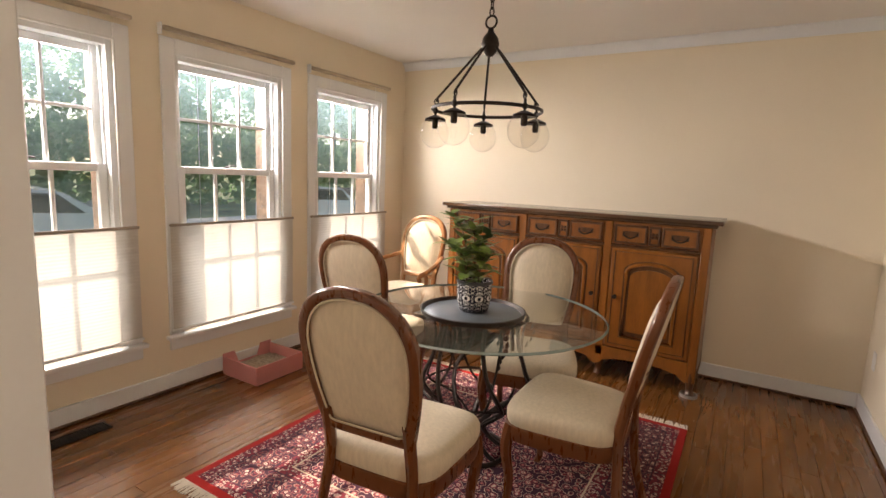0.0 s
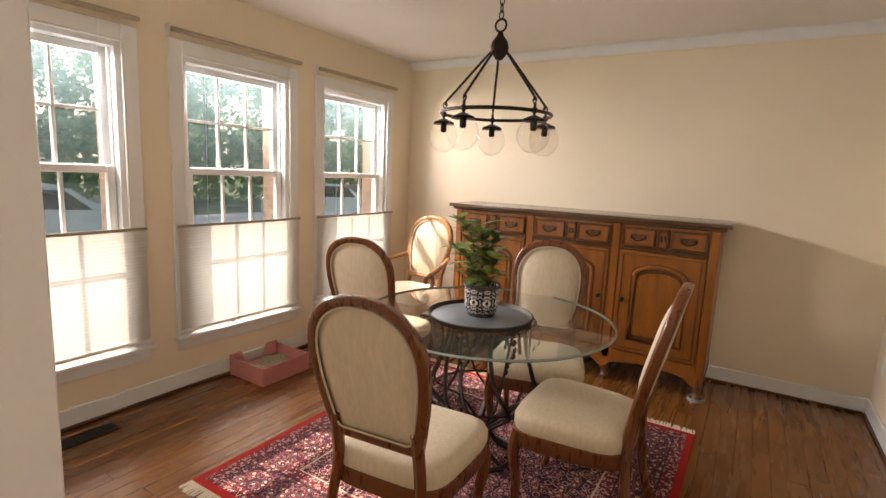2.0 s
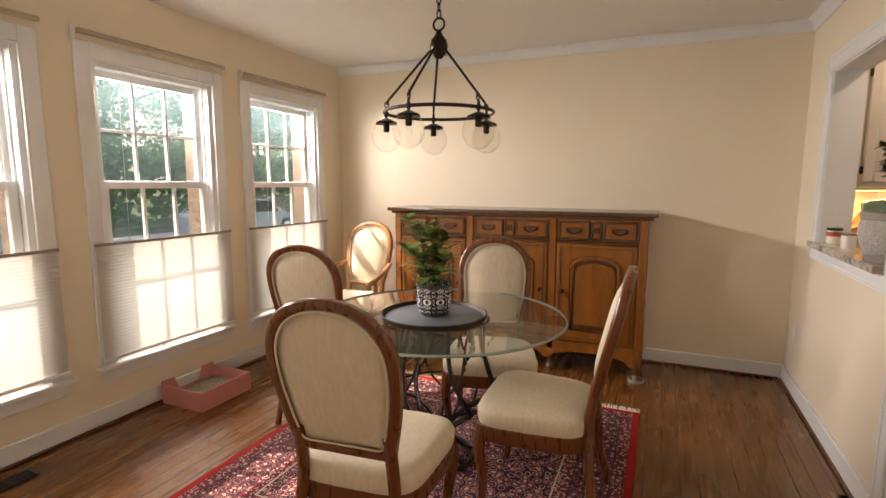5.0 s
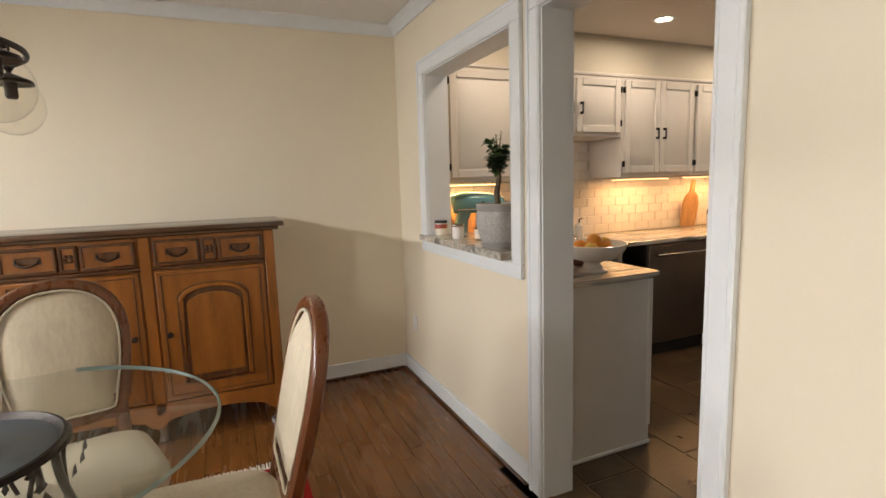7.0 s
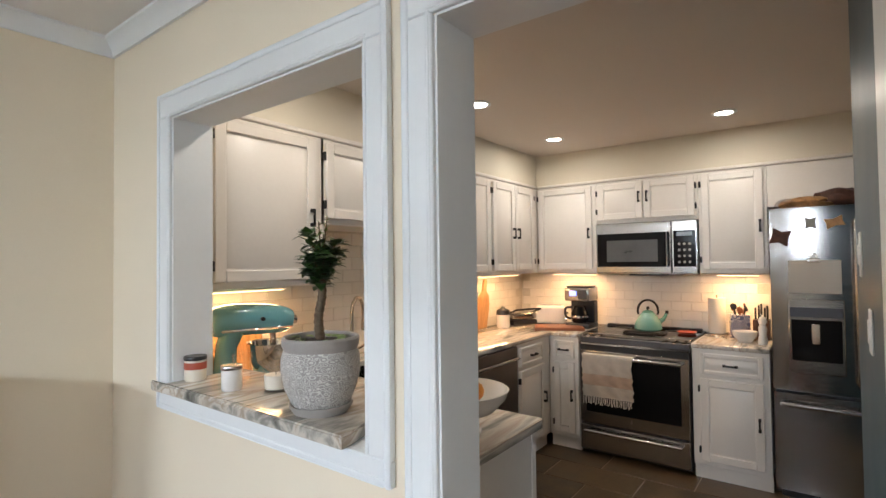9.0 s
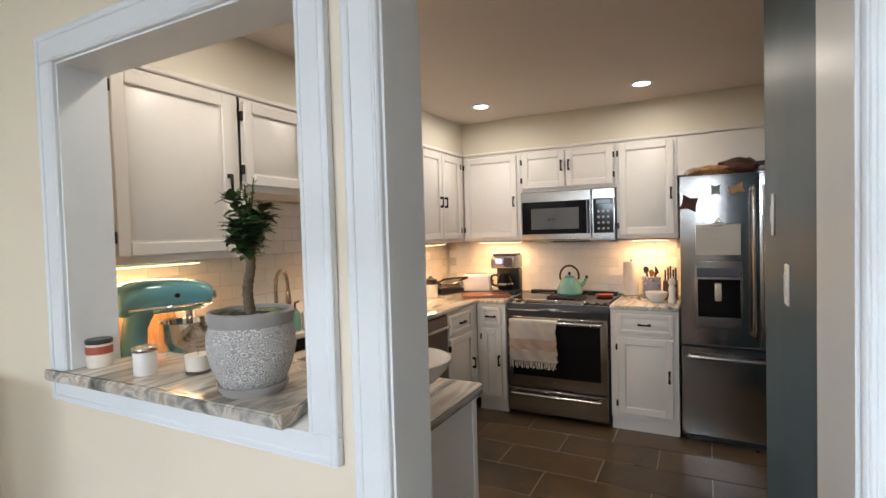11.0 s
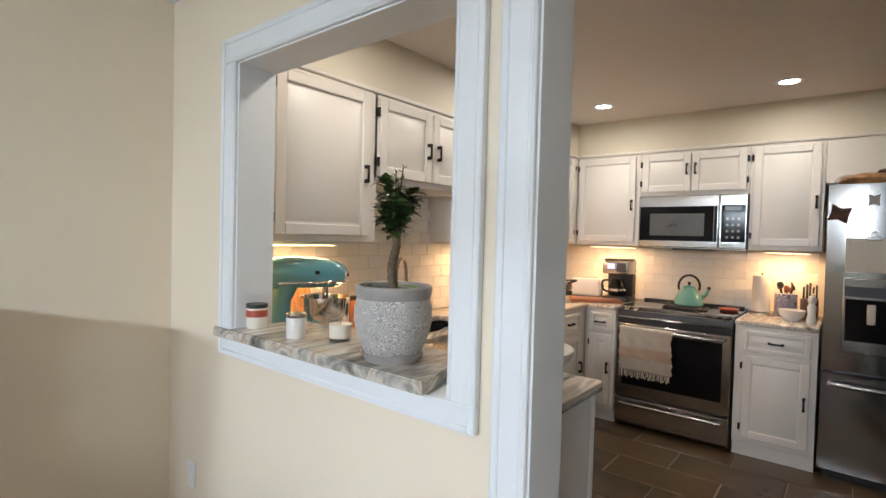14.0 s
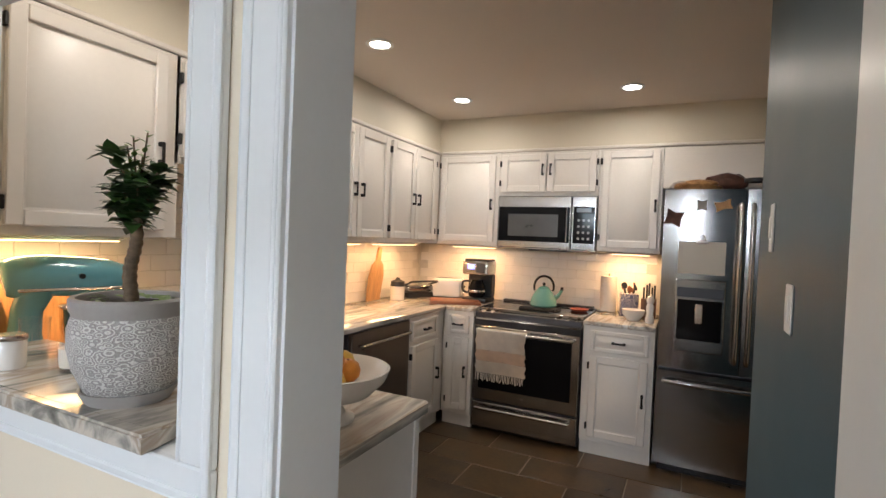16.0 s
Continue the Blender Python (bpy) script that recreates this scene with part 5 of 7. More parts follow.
bm = slab(sill, 1.024, 1.060)
bmesh.ops.recalc_face_normals(bm, faces=bm.faces)
bmesh.ops.bevel(bm, geom=[e for e in bm.edges if abs(e.verts[0].co.z - e.verts[1].co.z) < 1e-4], offset=0.005, segments=2, affect="EDGES")
tagged(part("pass_through_counter", bm, M_STONE), "banded granite ledge in the pass-through", "countertop")

# sink and faucet
sk = thing("sink", "undermounted steel sink in the granite worktop", "sink", pose(0, 0, 0))
bm = bx(SKX[0], SKX[1], SKY[0], SKY[1], 0.70, 0.705)
for a in ((SKX[0], SKX[0] + 0.004, SKY[0], SKY[1]), (SKX[1] - 0.004, SKX[1], SKY[0], SKY[1]), (SKX[0] + 0.004, SKX[1] - 0.004, SKY[0], SKY[0] + 0.004), (SKX[0] + 0.004, SKX[1] - 0.004, SKY[1] - 0.004, SKY[1])):
    bx(*a, 0.705, 0.884, bm=bm)
part("basin", bm, M_STEEL, sk)
part("drain", lathe([(0, 0.707), (0.04, 0.707), (0.045, 0.7055)], 18, (2.1, 3.82, 0)), M_CHROME, sk)
fc = thing("faucet", "tall brushed gooseneck pull-down faucet", "faucet", pose(2.08, 4.045, TZ, 0, 0, 25))
part("base", lathe([(0, 0), (0.028, 0), (0.028, 0.01), (0.018, 0.02), (0.016, 0.09), (0.012, 0.10), (0, 0.10)], 20), M_NICKEL, fc)
neck = [(0, 0, 0.09), (0, 0, 0.22)] + [(0.095 - 0.095 * math.cos(radians(a)), 0, 0.26 + 0.105 * math.sin(radians(a))) for a in range(0, 181, 15)] + [(0.195, 0, 0.225)]
part("neck", tube(neck, 0.011, 10), M_NICKEL, fc)
part("spray_head", lathe([(0, 0), (0.014, 0), (0.018, 0.012), (0.014, 0.075), (0.011, 0.085), (0, 0.085)], 16, (0.197, 0, 0.15)), M_NICKEL, fc)
part("lever", tube([(0, -0.01, 0.06), (0.0, -0.05, 0.075), (0, -0.09, 0.10)], 0.007, 8), M_NICKEL, fc)


def bottle(x, y, z, h, r, body, cap, label, name="soap_bottle"):
    b = thing(name, label, "bottle", pose(x, y, z))
    part("body", lathe([(0, 0), (r, 0), (r * 1.05, 0.01), (r, h * 0.62), (r * 0.4, h * 0.74), (r * 0.35, h * 0.8), (0, h * 0.8)], 18), body, b)
    part("pump", tube([(0, 0, h * 0.8), (0, 0, h * 0.97), (0.03, 0, h)], 0.006, 8), cap, b)


bottle(2.24, 4.06, TZ, 0.17, 0.03, M_MINT, M_BLKPLAST, "green soap bottle with black pump by the sink")
bottle(2.33, 4.05, TZ, 0.15, 0.035, M_CERAM, M_BLKPLAST, "white soap dispenser with black pump")
can = thing("canister", "copper-coloured glass canister on the worktop", "canister", pose(1.78, 4.05, TZ))
part("jar", lathe([(0, 0), (0.04, 0), (0.042, 0.14), (0.036, 0.15), (0, 0.15)], 20), M_AMBER, can)
part("lid", lathe([(0, 0.15), (0.044, 0.15), (0.044, 0.172), (0, 0.174)], 20), M_BLKPLAST, can)


def rack(x, y, m):
    r = thing("dish_rack", "clear glass dishes stacked by the sink", "dishes", pose(x, y, TZ))
    for k in range(3):
        part("dish", lathe([(0, 0.004 + k * 0.02), (0.06, 0.006 + k * 0.02), (0.085, 0.035 + k * 0.02), (0.088, 0.035 + k * 0.02), (0.062, 0.002 + k * 0.02), (0, k * 0.02)], 24), M_GLASS, r)


rack(1.58, 3.30, None)

# range
rg = thing("range", "stainless steel slide-in range with black glass oven door", "range", pose(BE - 0.02, 3.322, 0, 0, 0, -90))
RW = 0.785
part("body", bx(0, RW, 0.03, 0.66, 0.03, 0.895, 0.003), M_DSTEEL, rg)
od = part("oven_door", bx(0.004, RW - 0.004, 0.0, 0.03, 0.245, 0.80, 0.006), M_STEEL, rg, "steel oven door")
part("window", bx(0.055, RW - 0.055, -0.004, 0.0, 0.335, 0.742, 0.002), M_BLKGLASS, od, "black glass window")
part("handle", tube([(0.04, -0.045, 0.765), (RW - 0.04, -0.045, 0.765)], 0.013, 12), M_STEEL, od)
for x in (0.05, RW - 0.05):
    part("handle_post", bx(x - 0.012, x + 0.012, -0.045, 0.0, 0.756, 0.774, 0.004), M_STEEL, od)
part("badge", lathe([(0, 0), (0.013, 0), (0.012, 0.003), (0, 0.003)], 16), M_CHROME, od).matrix_local = pose(RW / 2, -0.001, 0.30, 90)
dw = part("drawer", bx(0.004, RW - 0.004, 0.0, 0.03, 0.045, 0.232, 0.006), M_STEEL, rg)
part("drawer_handle", tube([(0.05, -0.04, 0.195), (RW - 0.05, -0.04, 0.195)], 0.012, 12), M_STEEL, dw)
for x in (0.06, RW - 0.06):
    part("handle_post", bx(x - 0.012, x + 0.012, -0.04, 0.0, 0.187, 0.203, 0.004), M_STEEL, dw)
part("vent_gap", bx(0.006, RW - 0.006, 0.008, 0.03, 0.80, 0.85), M_BLKPLAST, rg)
cp = prism([(0.0, 0.845), (0.12, 0.912), (0.12, 0.875), (0.03, 0.845)], RW, pose(0, 0, 0) @ Matrix(((0, 1, 0, 0), (1, 0, 0, 0), (0, 0, 1, 0), (0, 0, 0, 1))))
bmesh.ops.recalc_face_normals(cp, faces=cp.faces)
part("control_panel", cp, M_STEEL, rg, "sloping steel control panel")
part("cooktop", bx(-0.004, RW + 0.004, 0.10, 0.66, 0.896, 0.920, 0.004), M_BLKGLASS, rg, "black glass cooktop")
part("cooktop_trim", bx(0.0, RW, 0.09, 0.125, 0.897, 0.922, 0.004), M_STEEL, rg)
part("back_vent", bx(0.02, RW - 0.02, 0.60, 0.655, 0.920, 0.938, 0.004), M_BLKPLAST, rg)
for x in (0.06, 0.13, RW - 0.17, RW - 0.10, RW - 0.04):
    k = part("knob", lathe([(0, 0), (0.022, 0), (0.022, 0.006), (0.017, 0.010), (0.016, 0.028), (0, 0.03)], 18), M_CHROME, rg)
    k.matrix_local = pose(x, 0.055, 0.878, 28)
for x, y in ((0.2, 0.24), (0.2, 0.48), (0.58, 0.24), (0.58, 0.48)):
    part("burner_ring", tube([(x + 0.085 * math.cos(math.tau * i / 30), y + 0.085 * math.sin(math.tau * i / 30), 0.9205) for i in range(30)], 0.0015, 4, True), M_GREYCER, rg)
gr = thing("griddle_pan", "black griddle pan lying on the cooktop", "pan", pose(BE + 0.27, 2.90, 0.922, 0, 0, -90))
part("pan", bx(-0.14, 0.14, -0.11, 0.11, 0.0, 0.012, 0.004), M_IRON, gr)
part("rim", tube([(-0.13, -0.10, 0.014), (0.13, -0.10, 0.014), (0.13, 0.10, 0.014), (-0.13, 0.10, 0.014)], 0.006, 6, True), M_IRON, gr)
rs = thing("spoon_rest", "dark red spoon rest on the cooktop", "spoon rest", pose(BE + 0.40, 2.63, 0.922))
part("dish", lathe([(0, 0.004), (0.05, 0.004), (0.068, 0.016), (0.072, 0.016), (0.055, 0.0), (0, 0)], 22), M_RED, rs)

# towel on the oven handle
tw = thing("kitchen_towel", "cream and tan fringed towel on the oven handle", "towel", pose(BE - 0.02, 3.322, 0, 0, 0, -90))
def cloth(z0, z1, x0, x1, y):
    bm = bmesh.new()
    nx, nz = 22, 14
    g = [[bm.verts.new((x0 + (x1 - x0) * i / nx + 0.004 * math.sin(j * 0.7), y - 0.004 * math.sin(i * 0.9 + j * 0.2) - 0.006 * math.sin(i * 0.37), z0 + (z1 - z0) * j / nz)) for j in range(nz + 1)] for i in range(nx + 1)]
    for i in range(nx):
        for j in range(nz):
            bm.faces.new((g[i][j], g[i + 1][j], g[i + 1][j + 1], g[i][j + 1]))
    bmesh.ops.solidify(bm, geom=bm.faces[:], thickness=0.004)
    return bm
part("upper_cloth", cloth(0.635, 0.772, 0.05, 0.42, -0.066), M_TOWEL, tw)
part("tan_band", cloth(0.555, 0.636, 0.052, 0.425, -0.067), M_TOWELB, tw, "tan woven band")
part("lower_cloth", cloth(0.47, 0.556, 0.054, 0.43, -0.068), M_TOWEL, tw)
bm = bmesh.new()
prism([(0.05, 0), (0.42, 0), (0.42, 0.012), (0.05, 0.012)], 0.05, pose(0, -0.07, 0.772), bm)
part("fold", bm, M_TOWEL, tw)
bm = bmesh.new()
for i in range(30):
    x = 0.058 + 0.37 * i / 30
    tube([(x, -0.068, 0.472), (x + rng.uniform(-0.006, 0.006), -0.07, 0.44), (x + rng.uniform(-0.008, 0.008), -0.069, 0.415 + rng.uniform(-0.008, 0.008))], 0.003, 4, bm=bm)
part("fringe", bm, M_TOWEL, tw)

# microwave
mw = thing("microwave", "stainless over-the-range microwave with black window", "microwave", pose(4.07, 3.272, 0, 0, 0, -90))
part("body", bx(0.0, 0.757, 0.02, KE - 4.07 - 0.002, 1.375, 1.784, 0.004), M_STEEL, mw)
part("door", bx(0.0, 0.575, -0.005, 0.02, 1.385, 1.784, 0.006), M_STEEL, mw, "brushed steel door")
part("window", bx(0.012, 0.562, -0.009, -0.005, 1.435, 1.70, 0.003), M_BLKGLASS, mw, "black glass window")
part("inner_window", bx(0.09, 0.48, -0.011, -0.009, 1.475, 1.645, 0.001), mat("grey_mesh_window", (0.09, 0.09, 0.09), 0.3), mw)
cpn = part("control_panel", bx(0.578, 0.757, -0.005, 0.02, 1.385, 1.784, 0.006), M_STEEL, mw)
part("keypad", bx(0.592, 0.745, -0.009, -0.005, 1.435, 1.705, 0.002), M_BLKGLASS, cpn)
part("display", bx(0.615, 0.72, -0.011, -0.009, 1.665, 1.695), mat("grey_lcd", (0.30, 0.36, 0.42), 0.3), cpn)
for i in range(4):
    for j in range(3):
        part("button", lathe([(0, 0), (0.010, 0), (0.010, 0.0015), (0, 0.0015)], 8), M_GREYCER, cpn).matrix_local = pose(0.632 + j * 0.036, -0.009, 1.47 + i * 0.045, 90)
part("handle", tube([(0.552, -0.03, 1.44), (0.552, -0.03, 1.70)], 0.009, 8), M_STEEL, mw)
part("base_vent", bx(0.25, 0.55, 0.03, 0.2, 1.366, 1.376, 0.002), M_BLKPLAST, mw)

# refrigerator
fg = thing("refrigerator", "stainless french-door refrigerator with water dispenser", "refrigerator", pose(3.79, 2.058, 0, 0, 0, -90))
FW = 0.91
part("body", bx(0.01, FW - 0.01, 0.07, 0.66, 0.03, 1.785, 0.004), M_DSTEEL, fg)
part("plinth", bx(0.03, FW - 0.03, 0.05, 0.60, 0.0, 0.05), M_BLKPLAST, fg)
def bowed(x0, x1, z0, z1):
    n = 10
    poly = [(x0 + (x1 - x0) * i / n, -0.018 * math.sin(math.pi * (0.12 + 0.76 * i / n))) for i in range(n + 1)] + [(x1, 0.065), (x0, 0.065)]
    b = prism([(x, -y) for x, y in poly], z1 - z0, Matrix(((1, 0, 0, 0), (0, 0, -1, 0), (0, 1, 0, z0), (0, 0, 0, 1))))
    bmesh.ops.recalc_face_normals(b, faces=b.faces)
    return b
ld = part("left_door", bowed(0.003, 0.452, 0.675, 1.80), M_STEEL, fg, "brushed steel door with dispenser")
rd = part("right_door", bowed(0.458, FW - 0.003, 0.675, 1.80), M_STEEL, fg)
fz = part("freezer_drawer", bowed(0.003, FW - 0.003, 0.06, 0.655), M_STEEL, fg)
for dd, x in ((ld, 0.425), (rd, 0.487)):
    part("handle", tube(smooth_path([(x, -0.01, 0.76), (x, -0.055, 0.80), (x, -0.06, 1.25), (x, -0.055, 1.66), (x, -0.01, 1.70)], 5), 0.014, 10), M_STEEL, dd)
part("handle", tube(smooth_path([(0.05, -0.01, 0.59), (0.09, -0.055, 0.595), (FW / 2, -0.062, 0.595), (FW - 0.09, -0.055, 0.595), (FW - 0.05, -0.01, 0.59)], 5), 0.015, 10), M_STEEL, fz)
ds = part("dispenser", bx(0.09, 0.365, -0.027, 0.0, 0.79, 1.24, 0.006), M_STEEL, ld)
part("recess", bx(0.105, 0.35, -0.030, -0.025, 0.865, 1.115, 0.003), M_BLKGLASS, ds, "black dispenser recess")
part("control_strip", bx(0.10, 0.355, -0.0295, -0.025, 1.13, 1.19, 0.003), M_DSTEEL, ds)
part("paddle", bx(0.205, 0.245, -0.037, -0.029, 0.97, 1.09, 0.004), M_CHROME, ds)
cb = thing("clipboard", "white paper clipboard hanging on the refrigerator", "clipboard", pose(3.79, 2.058, 0, 0, 0, -90))
part("sheet", bx(0.095, 0.355, -0.028, -0.024, 1.275, 1.475, 0.002), M_PAPER, cb)
part("clip", bx(0.19, 0.26, -0.036, -0.027, 1.463, 1.485, 0.004), M_CHROME, cb)
part("ring", tube([(0.225 + 0.016 * math.cos(math.tau * i / 14), -0.028, 1.50 + 0.016 * math.sin(math.tau * i / 14)) for i in range(14)], 0.004, 5, True), M_CHROME, cb)
for x, z, w, h, rot, mt, lab in ((0.06, 1.62, 0.10, 0.10, 14, M_CLOTH, "dark bow-shaped magnet on the refrigerator"), (0.215, 1.70, 0.055, 0.07, 0, M_GREYCER, "small grey photo magnet on the refrigerator"), (0.33, 1.70, 0.09, 0.06, -15, M_WOODLT, "brown shaped magnet on the refrigerator")):
    g = thing("magnet", lab, "magnet", pose(3.79, 2.058, 0, 0, 0, -90) @ pose(x, -0.024, z, 0, rot, 0), "refrigerator magnets")
    part("face", prism([(-w / 2, -h / 2), (0, -h / 3), (w / 2, -h / 2), (w * 0.42, 0), (w / 2, h / 2), (0, h / 3), (-w / 2, h / 2), (-w * 0.42, 0)], 0.004), mt, g)


def lump(name, label, cat, x, y, z, sx, sy, sz, material, seed, extra=None):
    bm = bmesh.new()
    bmesh.ops.create_icosphere(bm, subdivisions=3, radius=1)
    for v in bm.verts:
        n = noise.noise(v.co * 1.7 + Vector((seed, 0, 0))) * 0.35 + noise.noise(v.co * 5 + Vector((seed, 3, 0))) * 0.12
        v.co *= 1 + n
        v.co.z = max(v.co.z, -0.75)
        v.co = Vector((v.co.x * sx, v.co.y * sy, (v.co.z + 0.75) * sz))
    t = thing(name, label, cat, pose(x, y, z))
    part("bundle", bm, material, t)
    return t


lump("bread_bag", "bagged brown bread on top of the refrigerator", "bread", 3.98, 1.86, 1.80, 0.10, 0.14, 0.045, M_BREAD, 1)
lump("cloth_bag", "dark brown cloth bag on the refrigerator", "bag", 4.05, 1.70, 1.80, 0.10, 0.12, 0.075, M_CLOTH, 2)
lump("chip_bag", "crumpled clear bag on top of the refrigerator", "bag", 3.95, 1.97, 1.80, 0.07, 0.07, 0.04, M_PLASTIC, 6)
lump("snack_bag", "yellow snack bag on top of the refrigerator", "bag", 3.98, 1.33, 1.80, 0.09, 0.12, 0.05, M_YELLOW, 3)
j = thing("glass_jar", "clear jar with black lid on the refrigerator", "jar", pose(3.95, 1.55, 1.80))
part("glass", lathe([(0, 0), (0.07, 0), (0.075, 0.02), (0.07, 0.06), (0, 0.06)], 20), M_GLASS, j)
part("lid", lathe([(0, 0.06), (0.062, 0.06), (0.062, 0.082), (0, 0.084)], 20), M_BLKPLAST, j)
st = thing("hanging_strap", "dark beaded strap hanging beside the refrigerator", "strap", pose(4.02, 2.076, 1.38))
part("strap", bx(-0.03, 0.02, -0.010, -0.002, 0, 0.33, 0.003), M_CLOTH, st)
for i in range(8):
    part("bead", lathe([(0, -0.010), (0.010, 0), (0, 0.010)], 10, (-0.03, -0.006, 0.025 + i * 0.04)), M_NICKEL, st)

# dishwasher
dwm = thing("dishwasher", "dark stainless dishwasher under the worktop", "dishwasher", pose(2.587, BF - 0.015, 0))
part("body", bx(0.005, 0.655, 0.03, 0.55, 0.10, 0.882, 0.003), M_DSTEEL, dwm)
part("door", bx(0.005, 0.655, 0.0, 0.03, 0.11, 0.875, 0.006), mat("bronze_dark_steel", (0.24, 0.20, 0.17), 0.3, 0.9, var=0.06), dwm, "dark brushed steel door")
part("handle", tube([(0.05, -0.035, 0.80), (0.61, -0.035, 0.80)], 0.011, 10), M_STEEL, dwm)
for x in (0.07, 0.59):
    part("handle_post", bx(x - 0.01, x + 0.01, -0.035, 0.0, 0.793, 0.807, 0.003), M_STEEL, dwm)
part("plinth", bx(0.01, 0.65, 0.05, 0.07, 0.0, 0.10), M_BLKPLAST, dwm)

# stand mixer
mx = thing("stand_mixer", "teal stand mixer with polished steel bowl", "mixer", pose(1.32, 3.885, TZ, 0, 0, -18) @ Matrix.Scale(1.07, 4))
bo = []
for i in range(24):
    a = math.tau * i / 24
    bo.append((0.17 * math.cos(a), 0.10 * math.sin(a)))
bm = bmesh.new()
for sc, z in ((1.0, 0.0), (1.0, 0.02), (0.92, 0.035)):
    row = [bm.verts.new((u * sc, v * sc, z)) for u, v in bo]
    if z:
        for i in range(24):
            bm.faces.new((last[i], last[(i + 1) % 24], row[(i + 1) % 24], row[i]))
    last = row
bm.faces.new(last)
part("foot", bm, M_TEAL, mx)
part("column", tube([(-0.10, 0, 0.02), (-0.105, 0, 0.12), (-0.10, 0, 0.20), (-0.075, 0, 0.27)], [0.062, 0.045, 0.042, 0.05], 14), M_TEAL, mx)
part("head", tube(smooth_path([(-0.165, 0, 0.30), (-0.15, 0, 0.302), (-0.08, 0, 0.308), (0.02, 0, 0.305), (0.12, 0, 0.298), (0.165, 0, 0.292), (0.175, 0, 0.29)], 3), [0.02, 0.042, 0.055, 0.062, 0.065, 0.067, 0.068, 0.068, 0.067, 0.066, 0.065, 0.063, 0.060, 0.055, 0.05, 0.045, 0.04, 0.03, 0.012][:19], 18, flat=0.95), M_TEAL, mx)
part("trim_band", bx(-0.13, 0.16, -0.064, 0.064, 0.262, 0.274, 0.004), M_CHROME, mx)
part("hub_cap", lathe([(0, 0), (0.02, 0), (0.02, 0.02), (0, 0.022)], 16), M_CHROME, mx).matrix_local = pose(0.172, 0, 0.292, 0, 90)
part("speed_knob", lathe([(0, 0), (0.009, 0), (0.009, 0.012), (0, 0.013)], 10), M_BLACK, mx).matrix_local = pose(0.03, -0.062, 0.31, 90)
part("bowl", lathe([(0, 0.045), (0.05, 0.045), (0.085, 0.08), (0.105, 0.13), (0.108, 0.20), (0.112, 0.203), (0.104, 0.198), (0.08, 0.085), (0, 0.052)], 32, (0.09, 0, 0)), M_CHROME, mx)
part("bowl_base", lathe([(0.045, 0.035), (0.055, 0.035), (0.05, 0.047), (0.045, 0.047)], 20, (0.09, 0, 0), closed=True), M_CHROME, mx)
part("beater_shaft", tube([(0.09, 0, 0.255), (0.09, 0, 0.12)], 0.013, 10), M_STEEL, mx)

# boards behind the mixer
rb = thing("round_board", "round wooden board leaning on the wall", "cutting board", pose(1.36, 4.125, TZ + 0.005, -8))
part("board", prism([(0.19 * math.cos(math.tau * i / 36), 0.19 + 0.19 * math.sin(math.tau * i / 36)) for i in range(36)], 0.018), M_WOODLT, rb)
bb = thing("wooden_block", "orange-brown wooden box beside the mixer", "wooden box", pose(1.135, 4.03, TZ, 0, 0, 0))
bm = prism([(0.0, 0.0), (0.16, 0.0), (0.10, 0.24), (0.0, 0.19)], 0.12, pose(-0.06, -0.05, 0))
part("box", bm, M_WOODLT, bb)
for i in range(3):
    part("slot", bx(-0.061, -0.055, -0.03 + i * 0.035, -0.015 + i * 0.035, 0.03, 0.17), M_WOODRED, bb)

# things on the ledge
def jar(name, x, y, r, h, body, band, lid, label):
    t = thing(name, label, "jar", pose(x, y, 1.060))
    part("jar", lathe([(0, 0), (r * 0.92, 0), (r, 0.006), (r, h * 0.82), (r * 0.92, h * 0.86), (0, h * 0.86)], 28), body, t)
    if band:
        part("label", lathe([(r + 0.0008, h * 0.48), (r + 0.0012, h * 0.50), (r + 0.0012, h * 0.74), (r + 0.0008, h * 0.76)], 28), band, t, "red paper label")
    part("lid", lathe([(r * 1.02, h * 0.84), (r * 1.05, h * 0.86), (r * 1.05, h * 0.97), (r, h), (0, h)], 28), lid, t)


jar("candle_jar", 0.965, 3.69, 0.038, 0.092, M_WAX, M_RED, M_BLKPLAST, "cream candle jar with red label and black lid")
jar("candle_jar", 0.965, 3.44, 0.034, 0.085, M_CERAM, None, M_STEEL, "white candle jar with a silver lid")
for nm, x, y, r, h, fill, lab in (("drinking_glass", 1.06, 3.53, 0.036, 0.105, 0.0, "empty clear drinking glass on the ledge"), ("glass_candle", 1.045, 3.30, 0.042, 0.075, 0.045, "cream candle in a clear glass")):
    t = thing(nm, lab, "glass" if not fill else "candle", pose(x, y, 1.060))
    part("glass", lathe([(0, 0.0), (r * 0.9, 0.0), (r, h), (r - 0.003, h), (r * 0.9 - 0.003, 0.008), (0, 0.008)], 28), M_GLASS, t)
    if fill:
        part("wax", lathe([(0, 0.010), (r * 0.86, 0.010), (r * 0.92, h * 0.75), (0, h * 0.72)], 24), M_WAX, t)
        part("wick", tube([(0, 0, h * 0.72), (0.001, 0, h * 0.72 + 0.012)], 0.001, 4), M_BLACK, t)

